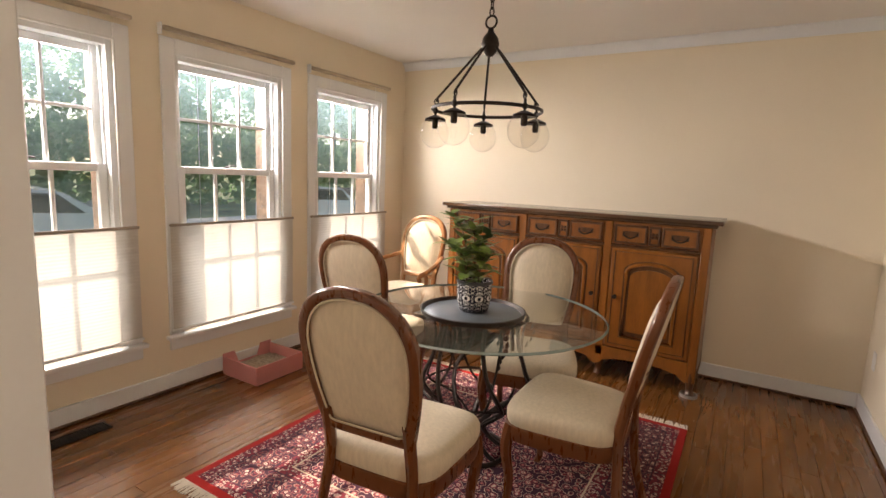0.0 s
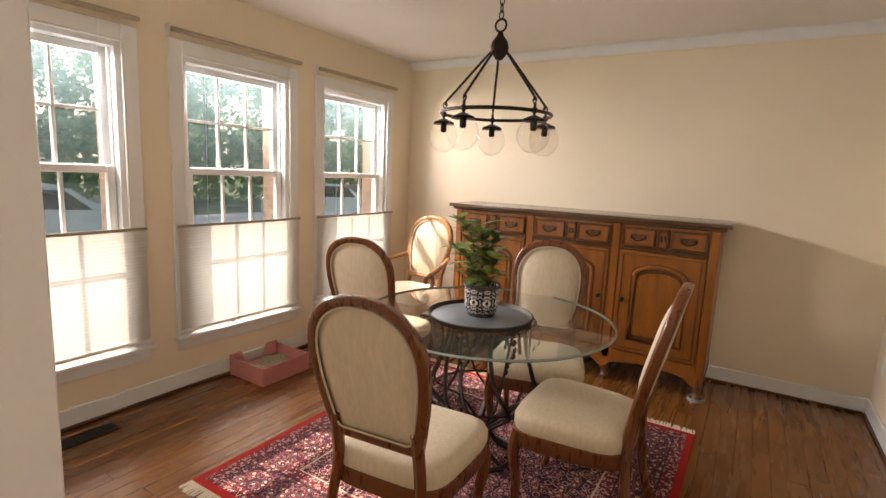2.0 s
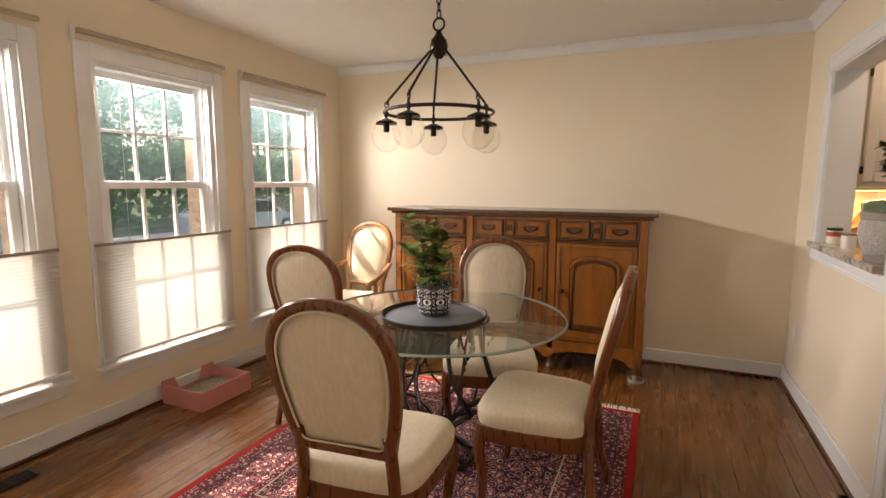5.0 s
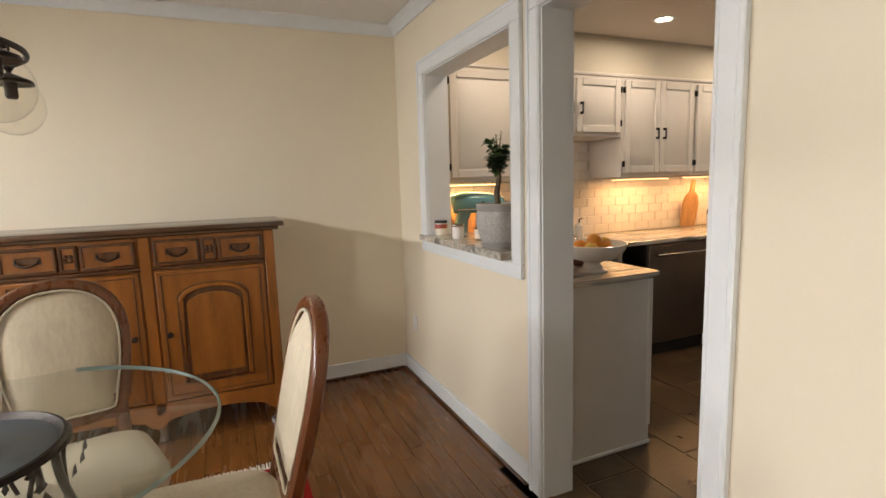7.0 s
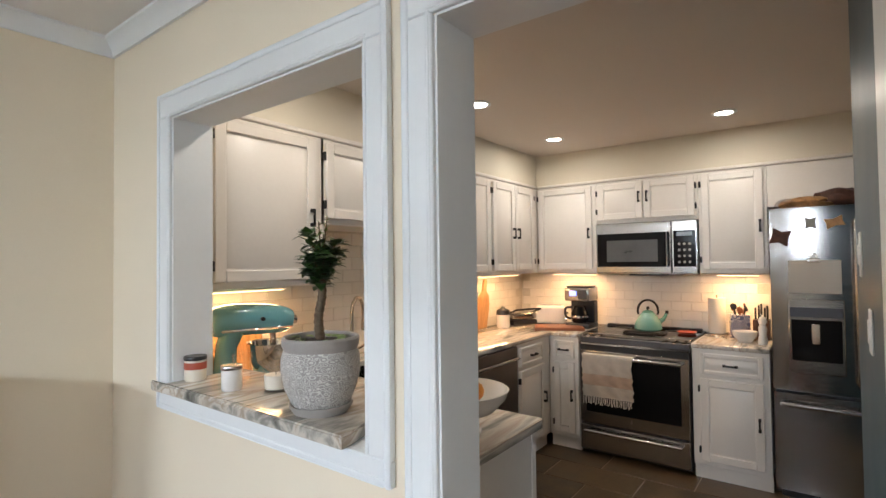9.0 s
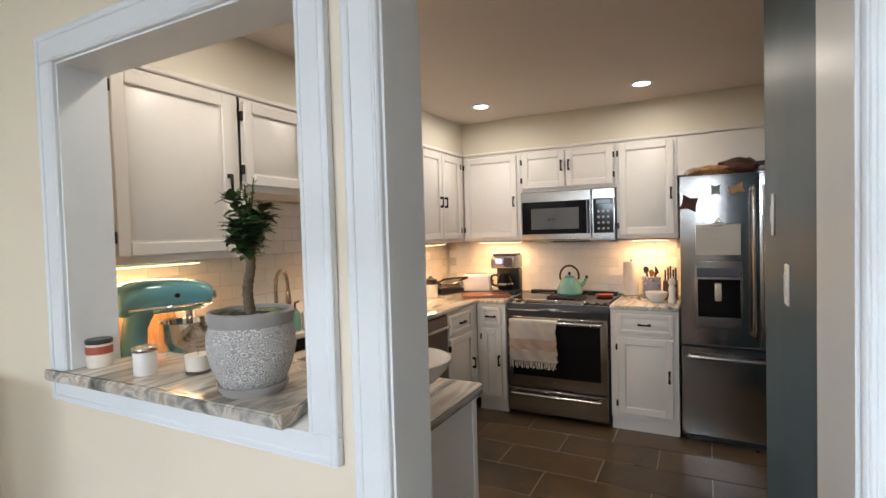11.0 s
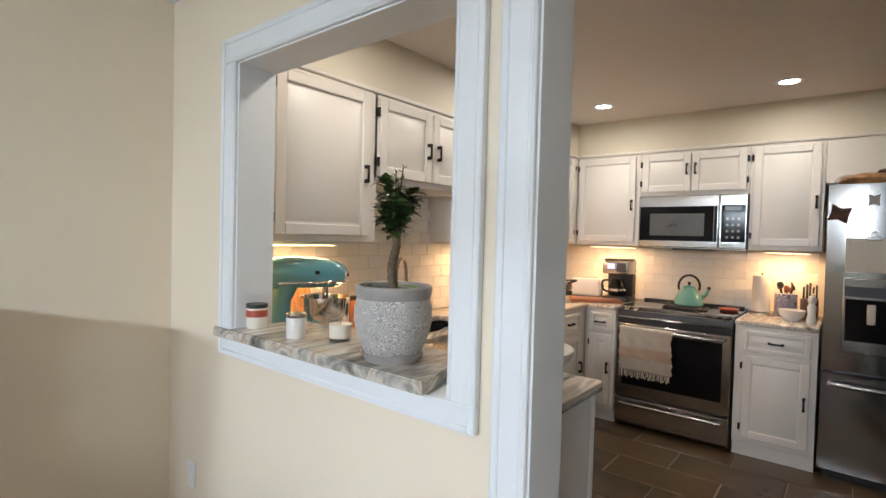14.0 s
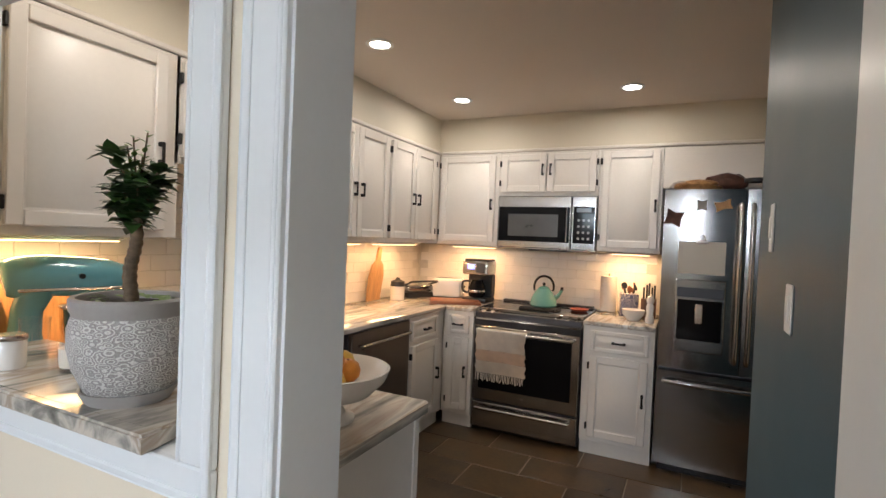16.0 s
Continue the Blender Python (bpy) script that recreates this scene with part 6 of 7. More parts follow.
# topiary in the embossed pot
tp = thing("topiary_plant", "small leafy topiary in a grey embossed ceramic pot", "plant", pose(0.985, 2.99, 1.060) @ Matrix.Scale(0.90, 4))
part("saucer", lathe([(0, 0), (0.088, 0), (0.100, 0.018), (0.104, 0.030), (0.098, 0.030), (0.09, 0.014), (0, 0.012)], 48), M_GREYCER, tp, "plain grey saucer")
part("pot", lathe([(0, 0.013), (0.078, 0.013), (0.094, 0.03), (0.116, 0.08), (0.127, 0.13), (0.127, 0.175), (0.119, 0.202)], 64), M_POTGREY, tp)
part("rim", lathe([(0.119, 0.200), (0.119, 0.206), (0.124, 0.214), (0.126, 0.238), (0.121, 0.244), (0.112, 0.243), (0.110, 0.215)], 64), M_GREYCER, tp, "smooth grey glazed rim")
part("soil", lathe([(0, 0.232), (0.06, 0.230), (0.113, 0.222)], 24), M_SOIL, tp)
trunk = smooth_path([(0, 0, 0.22), (-0.006, 0.004, 0.30), (0.004, -0.003, 0.38), (-0.002, 0, 0.47)], 8)
part("trunk", tube(trunk, [0.0155 + 0.0024 * (i % 2) - 0.004 * i / len(trunk) for i in range(len(trunk))], 9), M_STEM, tp, "ringed woody trunk")
rng2 = random.Random(9)
for k in range(13):
    a = k * 2.4
    d = Vector((math.cos(a), math.sin(a), 0.5 + 0.9 * rng2.random())).normalized()
    ln = 0.045 + 0.035 * rng2.random()
    base = Vector((0, 0, 0.395 + 0.10 * rng2.random()))
    pts = smooth_path([base, base + d * ln * 0.5 + Vector((0, 0, 0.01)), base + d * ln + Vector((0, 0, 0.03))], 4)
    part("branch", tube(pts, 0.003, 5), M_STEM, tp)
    bm = bmesh.new()
    for q in range(30):
        s = pts[min(len(pts) - 1, 1 + q * (len(pts) - 1) // 22)]
        an = q * 2.4 + k
        leaf_mesh(bm, s, (math.cos(an) + d.x * 0.5, math.sin(an) + d.y * 0.5, rng2.uniform(-0.1, 0.8)), rng2.uniform(0.038, 0.06), rng2.uniform(0.013, 0.019), rng2.uniform(0.0, 0.5))
    part("leaves", bm, M_LEAF, tp)
bm = bmesh.new()
tops = []
for k in range(4):
    a = k * 1.7 + 0.4
    p0, p1 = Vector((0, 0, 0.46)), Vector((0.022 * math.cos(a), 0.022 * math.sin(a), 0.58 + 0.018 * k))
    part("sprig", tube([p0, (p0 + p1) / 2 + Vector((0.003, 0, 0)), p1], 0.0022, 5), M_STEM, tp)
    for q in range(12):
        leaf_mesh(bm, p0.lerp(p1, 0.25 + 0.75 * q / 11), (math.cos(q * 2.4), math.sin(q * 2.4), 0.7), 0.042 - 0.002 * q, 0.009 - 0.0004 * q, 0.2)
part("sprig_leaves", bm, M_LEAFL, tp)
bm = bmesh.new()
for q in range(22):
    a = q * 2.4
    r = 0.05 + 0.05 * rng2.random()
    leaf_mesh(bm, (r * math.cos(a), r * math.sin(a), 0.232), (math.cos(a + 1), math.sin(a + 1), 0.7), 0.04, 0.010, 0.5)
part("ground_leaves", bm, M_LEAFL, tp)

# fruit bowl on the peninsula
fb = thing("fruit_bowl", "white pedestal bowl on the peninsula worktop", "bowl", pose(1.42, 2.80, TZ))
part("pedestal", lathe([(0, 0), (0.075, 0), (0.075, 0.008), (0.05, 0.02), (0.04, 0.045), (0.055, 0.06), (0, 0.062)], 36), M_CERAM, fb)
part("bowl", lathe([(0, 0.058), (0.06, 0.058), (0.12, 0.075), (0.158, 0.115), (0.170, 0.145), (0.165, 0.147), (0.150, 0.118), (0.11, 0.085), (0, 0.07)], 44), M_CERAM, fb)
for k, (x, y, z, mt, lab) in enumerate(((0.06, -0.02, 0.125, M_ORANGE, "ripe orange in the bowl"), (-0.03, 0.06, 0.125, M_ORANGE, "ripe orange in the bowl"), (-0.05, -0.05, 0.122, M_YELLOW, "yellow mango in the bowl"), (0.05, 0.07, 0.122, M_YELLOW, "yellow mango in the bowl"), (0.01, 0.0, 0.160, M_ORANGE, "ripe orange in the bowl"), (0.10, 0.03, 0.135, M_YELLOW, "yellow mango in the bowl"))):
    f = thing("fruit", lab, "fruit", pose(1.42 + x, 2.80 + y, TZ + z), "fruit in the bowl")
    part("flesh", lathe([(0, -0.036), (0.018, -0.032), (0.034, -0.014), (0.037, 0.004), (0.03, 0.022), (0.012, 0.033), (0.004, 0.031), (0, 0.03)], 20), mt, f)
    part("stem_end", lathe([(0, 0.034), (0.004, 0.033), (0.003, 0.029)], 6), M_STEM, f)
lump("produce_bag", "dark red produce bag beside the fruit bowl", "bag", 1.52, 2.98, TZ, 0.08, 0.10, 0.06, M_BAG, 4)
lump("plastic_bag", "crumpled clear plastic bag on the worktop", "bag", 1.50, 3.12, TZ, 0.11, 0.12, 0.095, M_PLASTIC, 8)

# worktop things, corner
cbd = thing("cutting_board", "pale wooden paddle board leaning on the tiles", "cutting board", pose(3.62, 4.115, TZ + 0.004, 7))
pd = [(-0.085, 0.0), (0.085, 0.0), (0.095, 0.2), (0.07, 0.285), (0.025, 0.32), (0.022, 0.40)] + arc(0, 0.405, 0.022, 0.022, 0, 180, 6) + [(-0.022, 0.40), (-0.025, 0.32), (-0.07, 0.285), (-0.095, 0.2)]
part("board", prism(pd, 0.018), M_WOODLT, cbd)
tc = thing("salt_canister", "white canister with black lid and handle", "canister", pose(3.84, 4.03, TZ))
part("jar", lathe([(0, 0), (0.055, 0), (0.058, 0.02), (0.058, 0.11), (0, 0.11)], 24), M_CERAM, tc)
part("lid", lathe([(0, 0.11), (0.06, 0.11), (0.056, 0.15), (0.02, 0.165), (0.012, 0.18), (0, 0.182)], 24), M_BLKPLAST, tc)
gl = thing("contact_grill", "stainless contact grill with black handle", "grill", pose(4.06, 4.0, TZ, 0, 0, -25))
part("base", bx(-0.13, 0.13, -0.11, 0.11, 0.01, 0.055, 0.012, seg=2), M_BLKPLAST, gl)
part("lid", bx(-0.13, 0.13, -0.11, 0.11, 0.06, 0.115, 0.018, seg=3), M_STEEL, gl)
part("handle", tube(smooth_path([(-0.13, 0.05, 0.09), (-0.13, -0.10, 0.13), (-0.12, -0.15, 0.15), (0.12, -0.15, 0.15), (0.13, -0.10, 0.13), (0.13, 0.05, 0.09)], 4), 0.009, 8), M_BLKPLAST, gl)
ts = thing("toaster", "cream and steel two-slot toaster", "toaster", pose(4.24, 3.76, TZ, 0, 0, -75))
part("shell", bx(-0.13, 0.13, -0.085, 0.085, 0.012, 0.175, 0.028, seg=4), M_CERAM, ts)
for y in (-0.032, 0.032):
    part("slot", bx(-0.09, 0.09, y - 0.014, y + 0.014, 0.170, 0.1765, 0.001), M_BLKPLAST, ts)
part("base", bx(-0.125, 0.125, -0.08, 0.08, 0.0, 0.02, 0.006), M_BLKPLAST, ts)
part("lever", bx(0.128, 0.15, -0.02, 0.02, 0.10, 0.115, 0.004), M_BLKPLAST, ts)
part("dial", lathe([(0, 0), (0.016, 0), (0.015, 0.012), (0, 0.013)], 14), M_CHROME, ts).matrix_local = pose(0.129, 0.0, 0.05, 0, 90)
bd = thing("chopping_board", "reddish wooden chopping board on the worktop corner", "cutting board", pose(3.99, 3.58, TZ, 0, 0, -62))
part("board", bx(-0.20, 0.20, -0.13, 0.13, 0.0, 0.025, 0.006, seg=2), M_WOODRED, bd)
cm = thing("coffee_maker", "black and steel drip coffee maker", "coffee maker", pose(4.20, 3.46, TZ, 0, 0, -90))
part("base", bx(-0.105, 0.105, -0.11, 0.11, 0.0, 0.04, 0.008, seg=2), M_BLKPLAST, cm)
part("tower", bx(-0.105, 0.105, 0.02, 0.11, 0.04, 0.23, 0.008), M_BLKPLAST, cm)
part("head", bx(-0.108, 0.108, -0.11, 0.112, 0.23, 0.345, 0.012, seg=2), M_STEEL, cm, "brushed steel brew head")
part("display", bx(-0.06, 0.0, -0.114, -0.109, 0.275, 0.315, 0.002), M_DISPLAY, cm, "blue lit display")
part("control_panel", bx(0.015, 0.09, -0.113, -0.109, 0.25, 0.325, 0.002), M_DSTEEL, cm)
part("lid", bx(-0.10, 0.10, -0.09, 0.10, 0.345, 0.358, 0.006), M_BLKPLAST, cm)
cf = part("carafe", lathe([(0, 0.045), (0.055, 0.045), (0.072, 0.08), (0.072, 0.13), (0.048, 0.175), (0.05, 0.185), (0, 0.185)], 24, (0.0, -0.045, 0)), M_BLKGLASS, cm, "dark glass carafe")
part("carafe_handle", tube(smooth_path([(-0.06, -0.07, 0.175), (-0.105, -0.09, 0.165), (-0.105, -0.09, 0.10), (-0.07, -0.07, 0.075)], 4), 0.010, 8), M_BLKPLAST, cf)
part("carafe_band", lathe([(0.0735, 0.085), (0.0745, 0.09), (0.0745, 0.10), (0.0735, 0.105)], 24, (0.0, -0.045, 0)), M_CHROME, cf)

# kettle
kt = thing("kettle", "mint green enamel kettle with black handle", "kettle", pose(4.16, 2.90, 0.936, 0, 0, -70))
part("body", lathe([(0, 0), (0.095, 0), (0.105, 0.012), (0.098, 0.05), (0.07, 0.11), (0.045, 0.135), (0.04, 0.14), (0, 0.142)], 32), M_MINT, kt)
part("lid", lathe([(0.042, 0.138), (0.044, 0.144), (0.02, 0.155), (0, 0.157)], 24), M_MINT, kt)
part("lid_knob", lathe([(0, 0.155), (0.006, 0.157), (0.014, 0.172), (0.008, 0.184), (0, 0.186)], 14), M_BLACK, kt)
part("spout", tube(smooth_path([(0.07, 0, 0.06), (0.11, 0, 0.085), (0.135, 0, 0.13)], 4), [0.024, 0.022, 0.02, 0.018, 0.016, 0.014, 0.013, 0.012, 0.012], 12), M_MINT, kt)
part("whistle", lathe([(0, 0), (0.013, 0), (0.012, 0.02), (0, 0.025)], 12, (0.138, 0, 0.13)), M_BLACK, kt)
part("handle", tube([(0.075 * math.cos(radians(a)), 0, 0.15 + 0.085 * math.sin(radians(a))) for a in range(-20, 201, 11)], 0.0085, 8), M_BLACK, kt)

# right worktop things
pt = thing("paper_towel_holder", "white paper towel roll on a stand", "paper towel", pose(4.33, 2.44, TZ))
part("base", lathe([(0, 0), (0.075, 0), (0.075, 0.008), (0, 0.01)], 28), M_NICKEL, pt)
part("roll", lathe([(0.02, 0.012), (0.058, 0.012), (0.06, 0.02), (0.06, 0.27), (0.058, 0.278), (0.02, 0.278)], 36), M_PAPER, pt)
part("rod", tube([(0, 0, 0.008), (0, 0, 0.30)], 0.006, 8), M_NICKEL, pt)
cr = thing("utensil_crock", "blue patterned square crock full of utensils", "crock", pose(4.27, 2.285, TZ, 0, 0, 12))
part("crock", bx(-0.062, 0.062, -0.062, 0.062, 0.0, 0.165, 0.008, seg=2), M_CROCK, cr)
for k in range(6):
    a = k * 1.05
    p0, p1 = Vector((0.02 * math.cos(a), 0.02 * math.sin(a), 0.12)), Vector((0.045 * math.cos(a), 0.045 * math.sin(a), 0.20 + 0.012 * (k % 3)))
    bm = tube([p0, p1], 0.006, 6)
    b2 = bmesh.new()
    bmesh.ops.create_icosphere(b2, subdivisions=2, radius=0.022)
    join(bm, b2, Matrix.Translation(p1) @ pose(0, 0, 0, 20, 30, k * 40) @ Matrix.Diagonal((1, 0.3, 1.2, 1)))
    part("utensil", bm, (M_BLKPLAST, M_WOODRED)[k % 2], cr)
kb = thing("knife_block", "dark knife block with black-handled knives", "knife block", pose(4.24, 2.145, TZ, 0, 0, -90))
part("block", prism([(-0.05, 0), (0.05, 0), (0.05, 0.14), (-0.05, 0.14)], 0.11, pose(0, -0.05, 0)), M_PINED, kb)
for k in range(5):
    part("knife", bx(-0.04 + k * 0.018, -0.028 + k * 0.018, -0.04 + 0.03 * (k % 2), -0.018 + 0.03 * (k % 2), 0.14, 0.225 + 0.015 * (k % 3), 0.004), M_BLKPLAST, kb)
bw = thing("small_bowl", "small cream ceramic bowl on the worktop", "bowl", pose(4.03, 2.23, TZ))
part("bowl", lathe([(0, 0), (0.04, 0), (0.045, 0.008), (0.07, 0.04), (0.078, 0.075), (0.073, 0.075), (0.06, 0.035), (0, 0.012)], 32), M_CERAM, bw)
pm = thing("pepper_mill", "white pepper mill beside the refrigerator", "pepper mill", pose(3.98, 2.12, TZ))
part("body", lathe([(0, 0), (0.028, 0), (0.030, 0.02), (0.022, 0.06), (0.026, 0.11), (0.018, 0.13), (0, 0.13)], 20), M_CERAM, pm)
part("head", lathe([(0, 0.13), (0.02, 0.132), (0.027, 0.155), (0.018, 0.18), (0.006, 0.185), (0.008, 0.195), (0, 0.2)], 20), M_CERAM, pm)

# trash can by the blue wall
tn = thing("trash_can", "stainless step trash can with pale lid", "trash can", pose(1.53, 1.895, 0) @ Matrix.Diagonal((0.85, 0.85, 0.92, 1)))
part("bin", lathe([(0, 0.01), (0.17, 0.01), (0.172, 0.03), (0.172, 0.56), (0, 0.56)], 36), M_STEEL, tn)
part("collar", lathe([(0.168, 0.555), (0.180, 0.56), (0.180, 0.60), (0.170, 0.605)], 36), M_CHROME, tn)
part("lid", lathe([(0, 0.632), (0.10, 0.628), (0.165, 0.615), (0.172, 0.602), (0, 0.60)], 36), M_WHITEPL, tn, "pale domed lid")
part("pedal", bx(-0.04, 0.04, 0.165, 0.215, 0.012, 0.028, 0.006), M_BLKPLAST, tn)
part("foot_ring", lathe([(0.155, 0.0), (0.175, 0.0), (0.175, 0.012), (0.155, 0.012)], 36, closed=True), M_BLKPLAST, tn)

# ---- outside ----
solid("ground", bx(-900, WX - 0.27, -900, 900, -0.9, -0.55), M_LAWN, "grass lawn outside the windows", "ground")
solid("ground_behind", bx(WX - 0.27, 900, -900, 900, -0.9, -0.61), M_LAWN, "grass lawn round the house", "ground")
solid("road", bx(-17.5, -10.5, -200, 200, -0.55, -0.535), M_ROAD, "pale sunlit driveway beyond the lawn", "road")
rt = random.Random(12)


def tree(x, y, h, spread, seed):
    q = random.Random(seed)
    t = thing("tree", "broad green leafy tree beyond the driveway", "tree", pose(x, y, -0.56), "trees")
    bm = tube(smooth_path([(0, 0, 0), (0.1, 0.05, h * 0.25), (-0.05, 0.1, h * 0.5), (0, 0, h * 0.85)], 4), [0.24 * (1 - 0.85 * i / 12) for i in range(13)], 9)
    for k in range(7):
        a = k * 2.4
        z = h * (0.25 + 0.08 * k)
        tube([(0, 0, z), (spread * 0.4 * math.cos(a), spread * 0.4 * math.sin(a), z + 0.5), (spread * 0.75 * math.cos(a), spread * 0.75 * math.sin(a), z + 1.2)], [0.09, 0.06, 0.02], 6, bm=bm)
    part("trunk", bm, M_BARK, t)
    vs, fs = [], []
    clumps = []
    for k in range(95):
        a, r = q.uniform(0, math.tau), spread * math.sqrt(q.random())
        z = h * q.uniform(0.20, 1.0)
        r *= 1.0 if z < h * 0.7 else 0.65
        clumps.append((r * math.cos(a), r * math.sin(a), z, q.uniform(0.5, 1.1)))
    for cx, cy, cz, cr in clumps:
        for _ in range(120):
            d = Vector((q.gauss(0, 1), q.gauss(0, 1), q.gauss(0, 0.8))).normalized() * cr * q.random() ** 0.4
            p = Vector((cx, cy, cz)) + d
            u = Vector((q.gauss(0, 1), q.gauss(0, 1), q.gauss(0, 1))).normalized()
            v = u.orthogonal().normalized()
            s = q.uniform(0.08, 0.16)
            i = len(vs)
            vs += [p + u * s, p + v * s * 0.6, p - u * s, p - v * s * 0.6]
            fs.append((i, i + 1, i + 2, i + 3))
    me = bpy.data.meshes.new("crown")
    me.from_pydata([tuple(v) for v in vs], [], fs)
    me.materials.append(M_FOLI)
    o = new("crown", me)
    o.parent = t
    return t


for x, y, h, s, k in ((-19.5, -8.5, 6.8, 2.8, 1), (-20.5, -3.6, 7.2, 3.0, 2), (-19.2, 1.2, 6.4, 2.7, 3), (-21, 5.6, 7.4, 3.1, 4), (-19.6, 10.2, 6.8, 2.8, 5), (-21.5, 15.0, 7.4, 3.1, 6), (-23, 25.5, 7.6, 3.2, 7), (-20, 20, 7, 3, 8), (-20.5, 31, 7.2, 3.1, 9)):
    tree(x - 6, y * 1.2, h * 1.65, s * 1.35, k)
vs, fs = [], []
for _ in range(9000):
    p = Vector((-24.5 + rt.gauss(0, 0.9), rt.uniform(-22, 34), -0.55 + 3.6 * rt.random() ** 0.8))
    u = Vector((rt.gauss(0, 1), rt.gauss(0, 1), rt.gauss(0, 1))).normalized()
    v = u.orthogonal().normalized()
    s = rt.uniform(0.12, 0.26)
    i = len(vs)
    vs += [p + u * s, p + v * s, p - u * s, p - v * s]
    fs.append((i, i + 1, i + 2, i + 3))
me = bpy.data.meshes.new("hedge")
me.from_pydata([tuple(v) for v in vs], [], fs)
me.materials.append(M_FOLI)
tagged(new("hedge", me), "dense green hedge far behind the driveway", "hedge", kind="stuff")


def car(x, y, rz, paint, label):
    c = thing("parked_car", label, "car", pose(x, y, -0.535, 0, 0, rz), "parked cars")
    side = [(-2.1, 0.25), (2.1, 0.25), (2.15, 0.55), (2.05, 0.72), (1.2, 0.86), (0.55, 1.36), (-0.9, 1.42), (-1.7, 0.98), (-2.1, 0.88), (-2.15, 0.55)]
    b = prism(side, 1.7, pose(0, -0.85, 0))
    bmesh.ops.bevel(b, geom=[e for e in b.edges], offset=0.07, segments=2, affect="EDGES")
    part("body", b, paint, c)
    for yy in (-0.858, 0.851):
        part("side_window", prism([(0.95, 0.90), (0.48, 1.30), (-0.85, 1.34), (-1.45, 0.98)], 0.008, pose(0, yy, 0)), M_BLKGLASS, c)
    part("windscreen", prism([(-0.68, 0.0), (0.68, 0.0), (0.60, 0.70), (-0.60, 0.70)], 0.01, pose(1.18, 0, 0.90, 0, 0, 90) @ pose(0, 0, 0, 52)), M_BLKGLASS, c)
    for wx in (-1.35, 1.35):
        for s in (-1, 1):
            w = part("wheel", lathe([(0, -0.1), (0.20, -0.1), (0.31, -0.09), (0.33, 0), (0.31, 0.09), (0.20, 0.1), (0, 0.1)], 24), M_TYRE, c)
            w.matrix_local = pose(wx, 0.80 * s, 0.33, 90)
            part("rim", lathe([(0, 0.105), (0.19, 0.105), (0.2, 0.10)], 18), M_STEEL, w)
            part("rim", lathe([(0, -0.105), (0.19, -0.105), (0.2, -0.10)], 18), M_STEEL, w)
    for s in (-0.6, 0.6):
        part("headlight", bx(2.10, 2.155, s - 0.16, s + 0.16, 0.58, 0.70, 0.02), M_CERAM, c)


car(-12.4, 4.3, 80, M_CARB, "silver-blue parked car on the driveway")
car(-13.6, 13.6, 95, M_CARB, "silver-blue parked car on the driveway")
car(-12.8, 0.4, 85, M_CARD, "dark parked car on the driveway")

# ---- pieces: floors and tiles ----


def shared(name, bm, material, smooth=0):
    return mesh_of(name, bm, material, smooth)


def piece(name, me, parent, x, y, z, rz=0.0, rx=0.0):
    o = new(name, me)
    o.parent = parent
    o.matrix_local = pose(x, y, z, rx, 0, rz)
    return o


# oak strips, running along the window wall
floor = bpy.data.objects["floor"]
PW = 0.0825
lengths = (0.75, 1.05, 1.35, 1.65)
planks = {}


def plank(ln):
    ln = round(ln, 2)
    if ln not in planks:
        planks[ln] = shared("plank", bx(-PW / 2 + 0.0006, PW / 2 - 0.0006, 0, ln - 0.0012, -0.006, 0.0, 0.0012), M_OAK)
    return planks[ln]


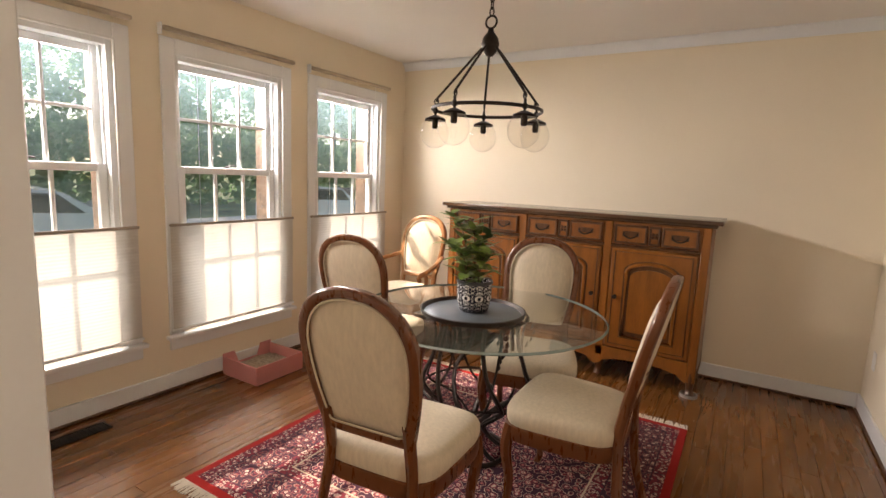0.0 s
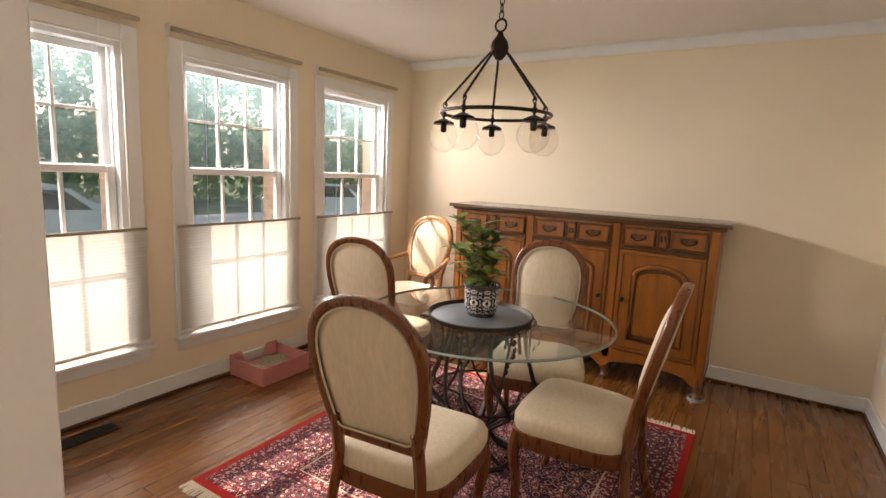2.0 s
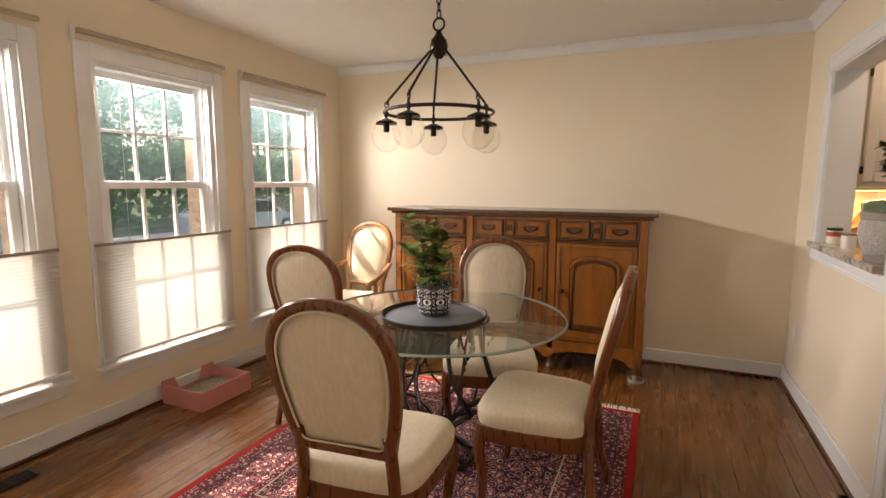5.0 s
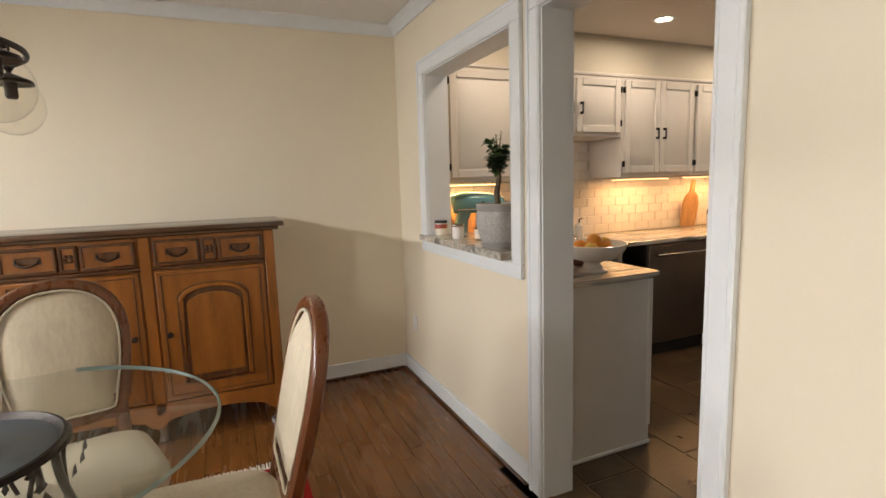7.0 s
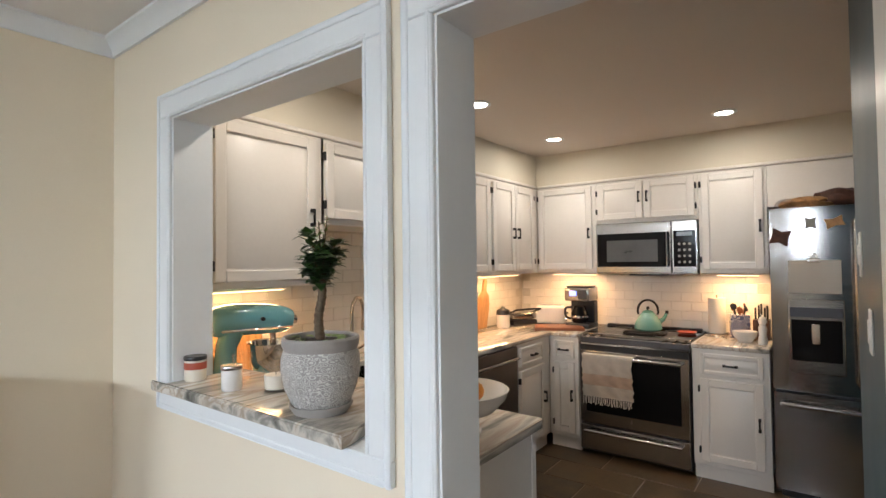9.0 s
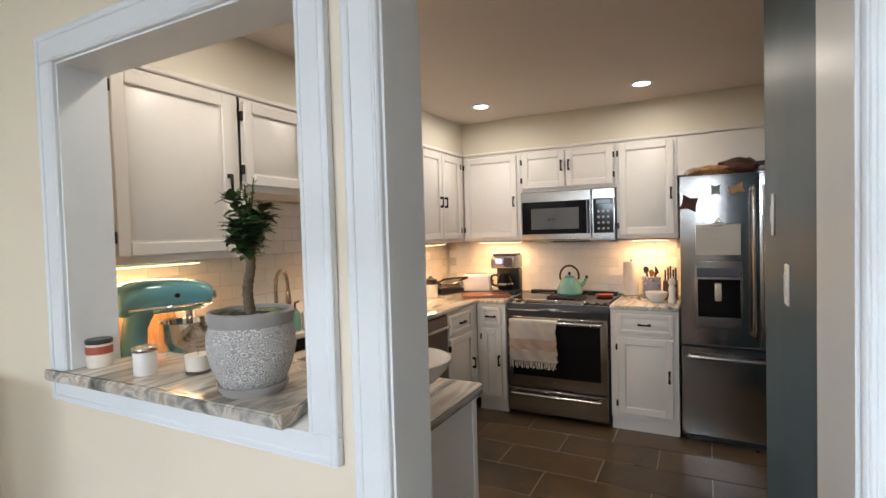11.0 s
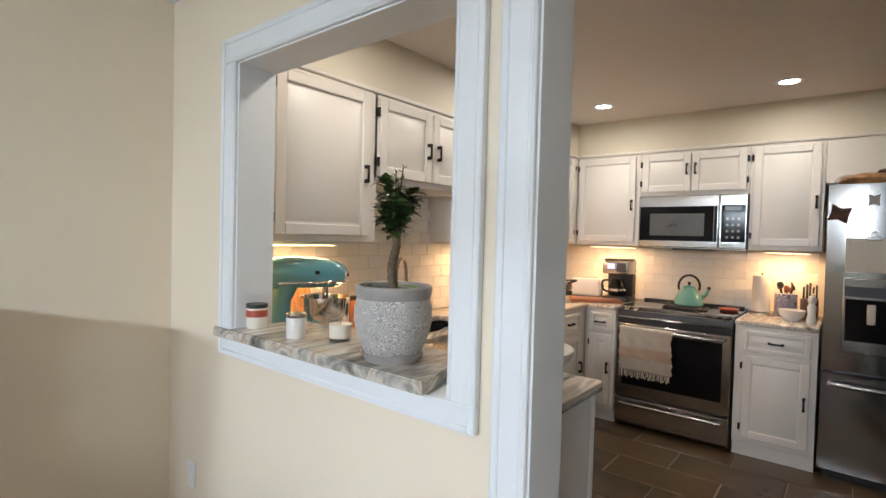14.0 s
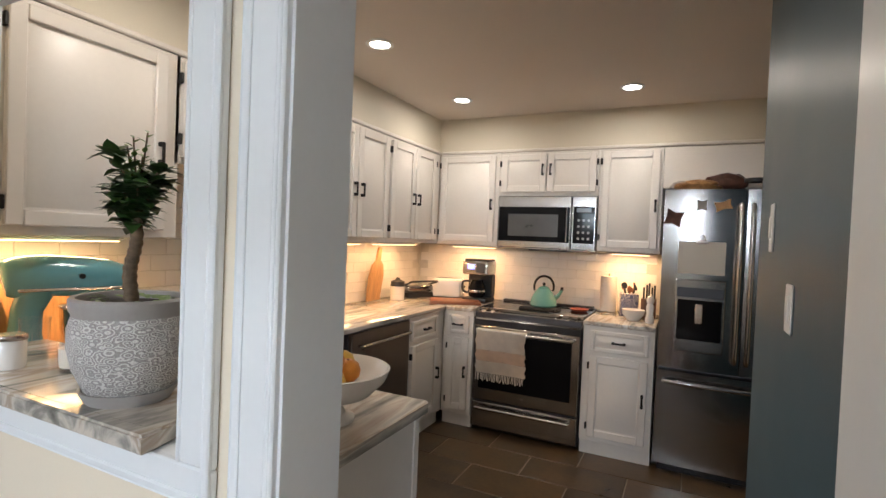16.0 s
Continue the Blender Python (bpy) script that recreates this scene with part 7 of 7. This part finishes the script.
q = random.Random(21)
rest = bmesh.new()
n = int((PX - WX) / PW) + 1
for i in range(n):
    x = WX + PW * (i + 0.5)
    if x > PX + 0.02:
        continue
    y = 0.40 - q.uniform(0, 0.7)
    while y < FY - 0.01:
        ln = q.choice(lengths)
        if FY + 0.02 - y - ln < 0.4:
            ln = FY + 0.02 - y
        piece("plank", plank(ln), floor, x, y, 0.0)
        y += round(ln, 2)
    bx(x - PW / 2 + 0.0006, x + PW / 2 - 0.0006, HY, -0.32, -0.006, 0.0, bm=rest)
tagged(part("planks_of_the_hall", rest, M_OAK, floor, smooth=0), kind="stuff")

# slate tiles in a running bond, long side across the kitchen
kfl = bpy.data.objects["floor_kitchen_bed"]
TL, TWd = 0.605, 0.305
tile = shared("tile", bx(0.003, TL - 0.003, 0.003, TWd - 0.003, -0.006, 0.0, 0.0025), M_SLATE)
row = 0
xx = 0.83
while xx < KE:
    yy = 0.5 - (0.60 if row % 2 else 0.30) + 0.165
    while yy < KN:
        if not (xx < KX - 0.11 and (yy + TL < DO[0] or yy > DO[1])):
            piece("tile", tile, kfl, xx + TWd, yy, 0.0, 90)
        yy += TL
    xx += TWd
    row += 1

# subway tiles
bs_n = solid("backsplash_north", bx(KX + 0.001, KE - 0.011, KN - 0.006, KN - 0.0005, TZ, 1.70), M_WGROUT, "white glazed subway tile backsplash", "backsplash")
bs_e = solid("backsplash_east", bx(KE - 0.006, KE - 0.0005, 2.07, KN - 0.011, TZ, 1.40), M_WGROUT, "white glazed subway tile backsplash", "backsplash")
SW, SH = 0.152, 0.076
st = shared("tile", bx(0.001, SW - 0.001, -0.009, -0.004, 0.001, SH - 0.001, 0.0022), M_SUBWAY)
for r in range(10):
    z = TZ + 0.002 + r * SH
    x = KX + 0.01 - (SW / 2 if r % 2 else 0)
    while x < KE - 0.02:
        over_sink = 1.55 < x < 2.50
        if KX <= x and x + SW < KE - 0.012 and (r < 6 or over_sink):
            piece("tile", st, bs_n, x, KN - 0.002, z)
        x += SW
    y = KN - 0.02 + (SW / 2 if r % 2 else 0)
    while y > 2.24:
        if y < KN - 0.015 and r < 6:
            piece("tile", st, bs_e, KE - 0.002, y, z, -90)
        y -= SW
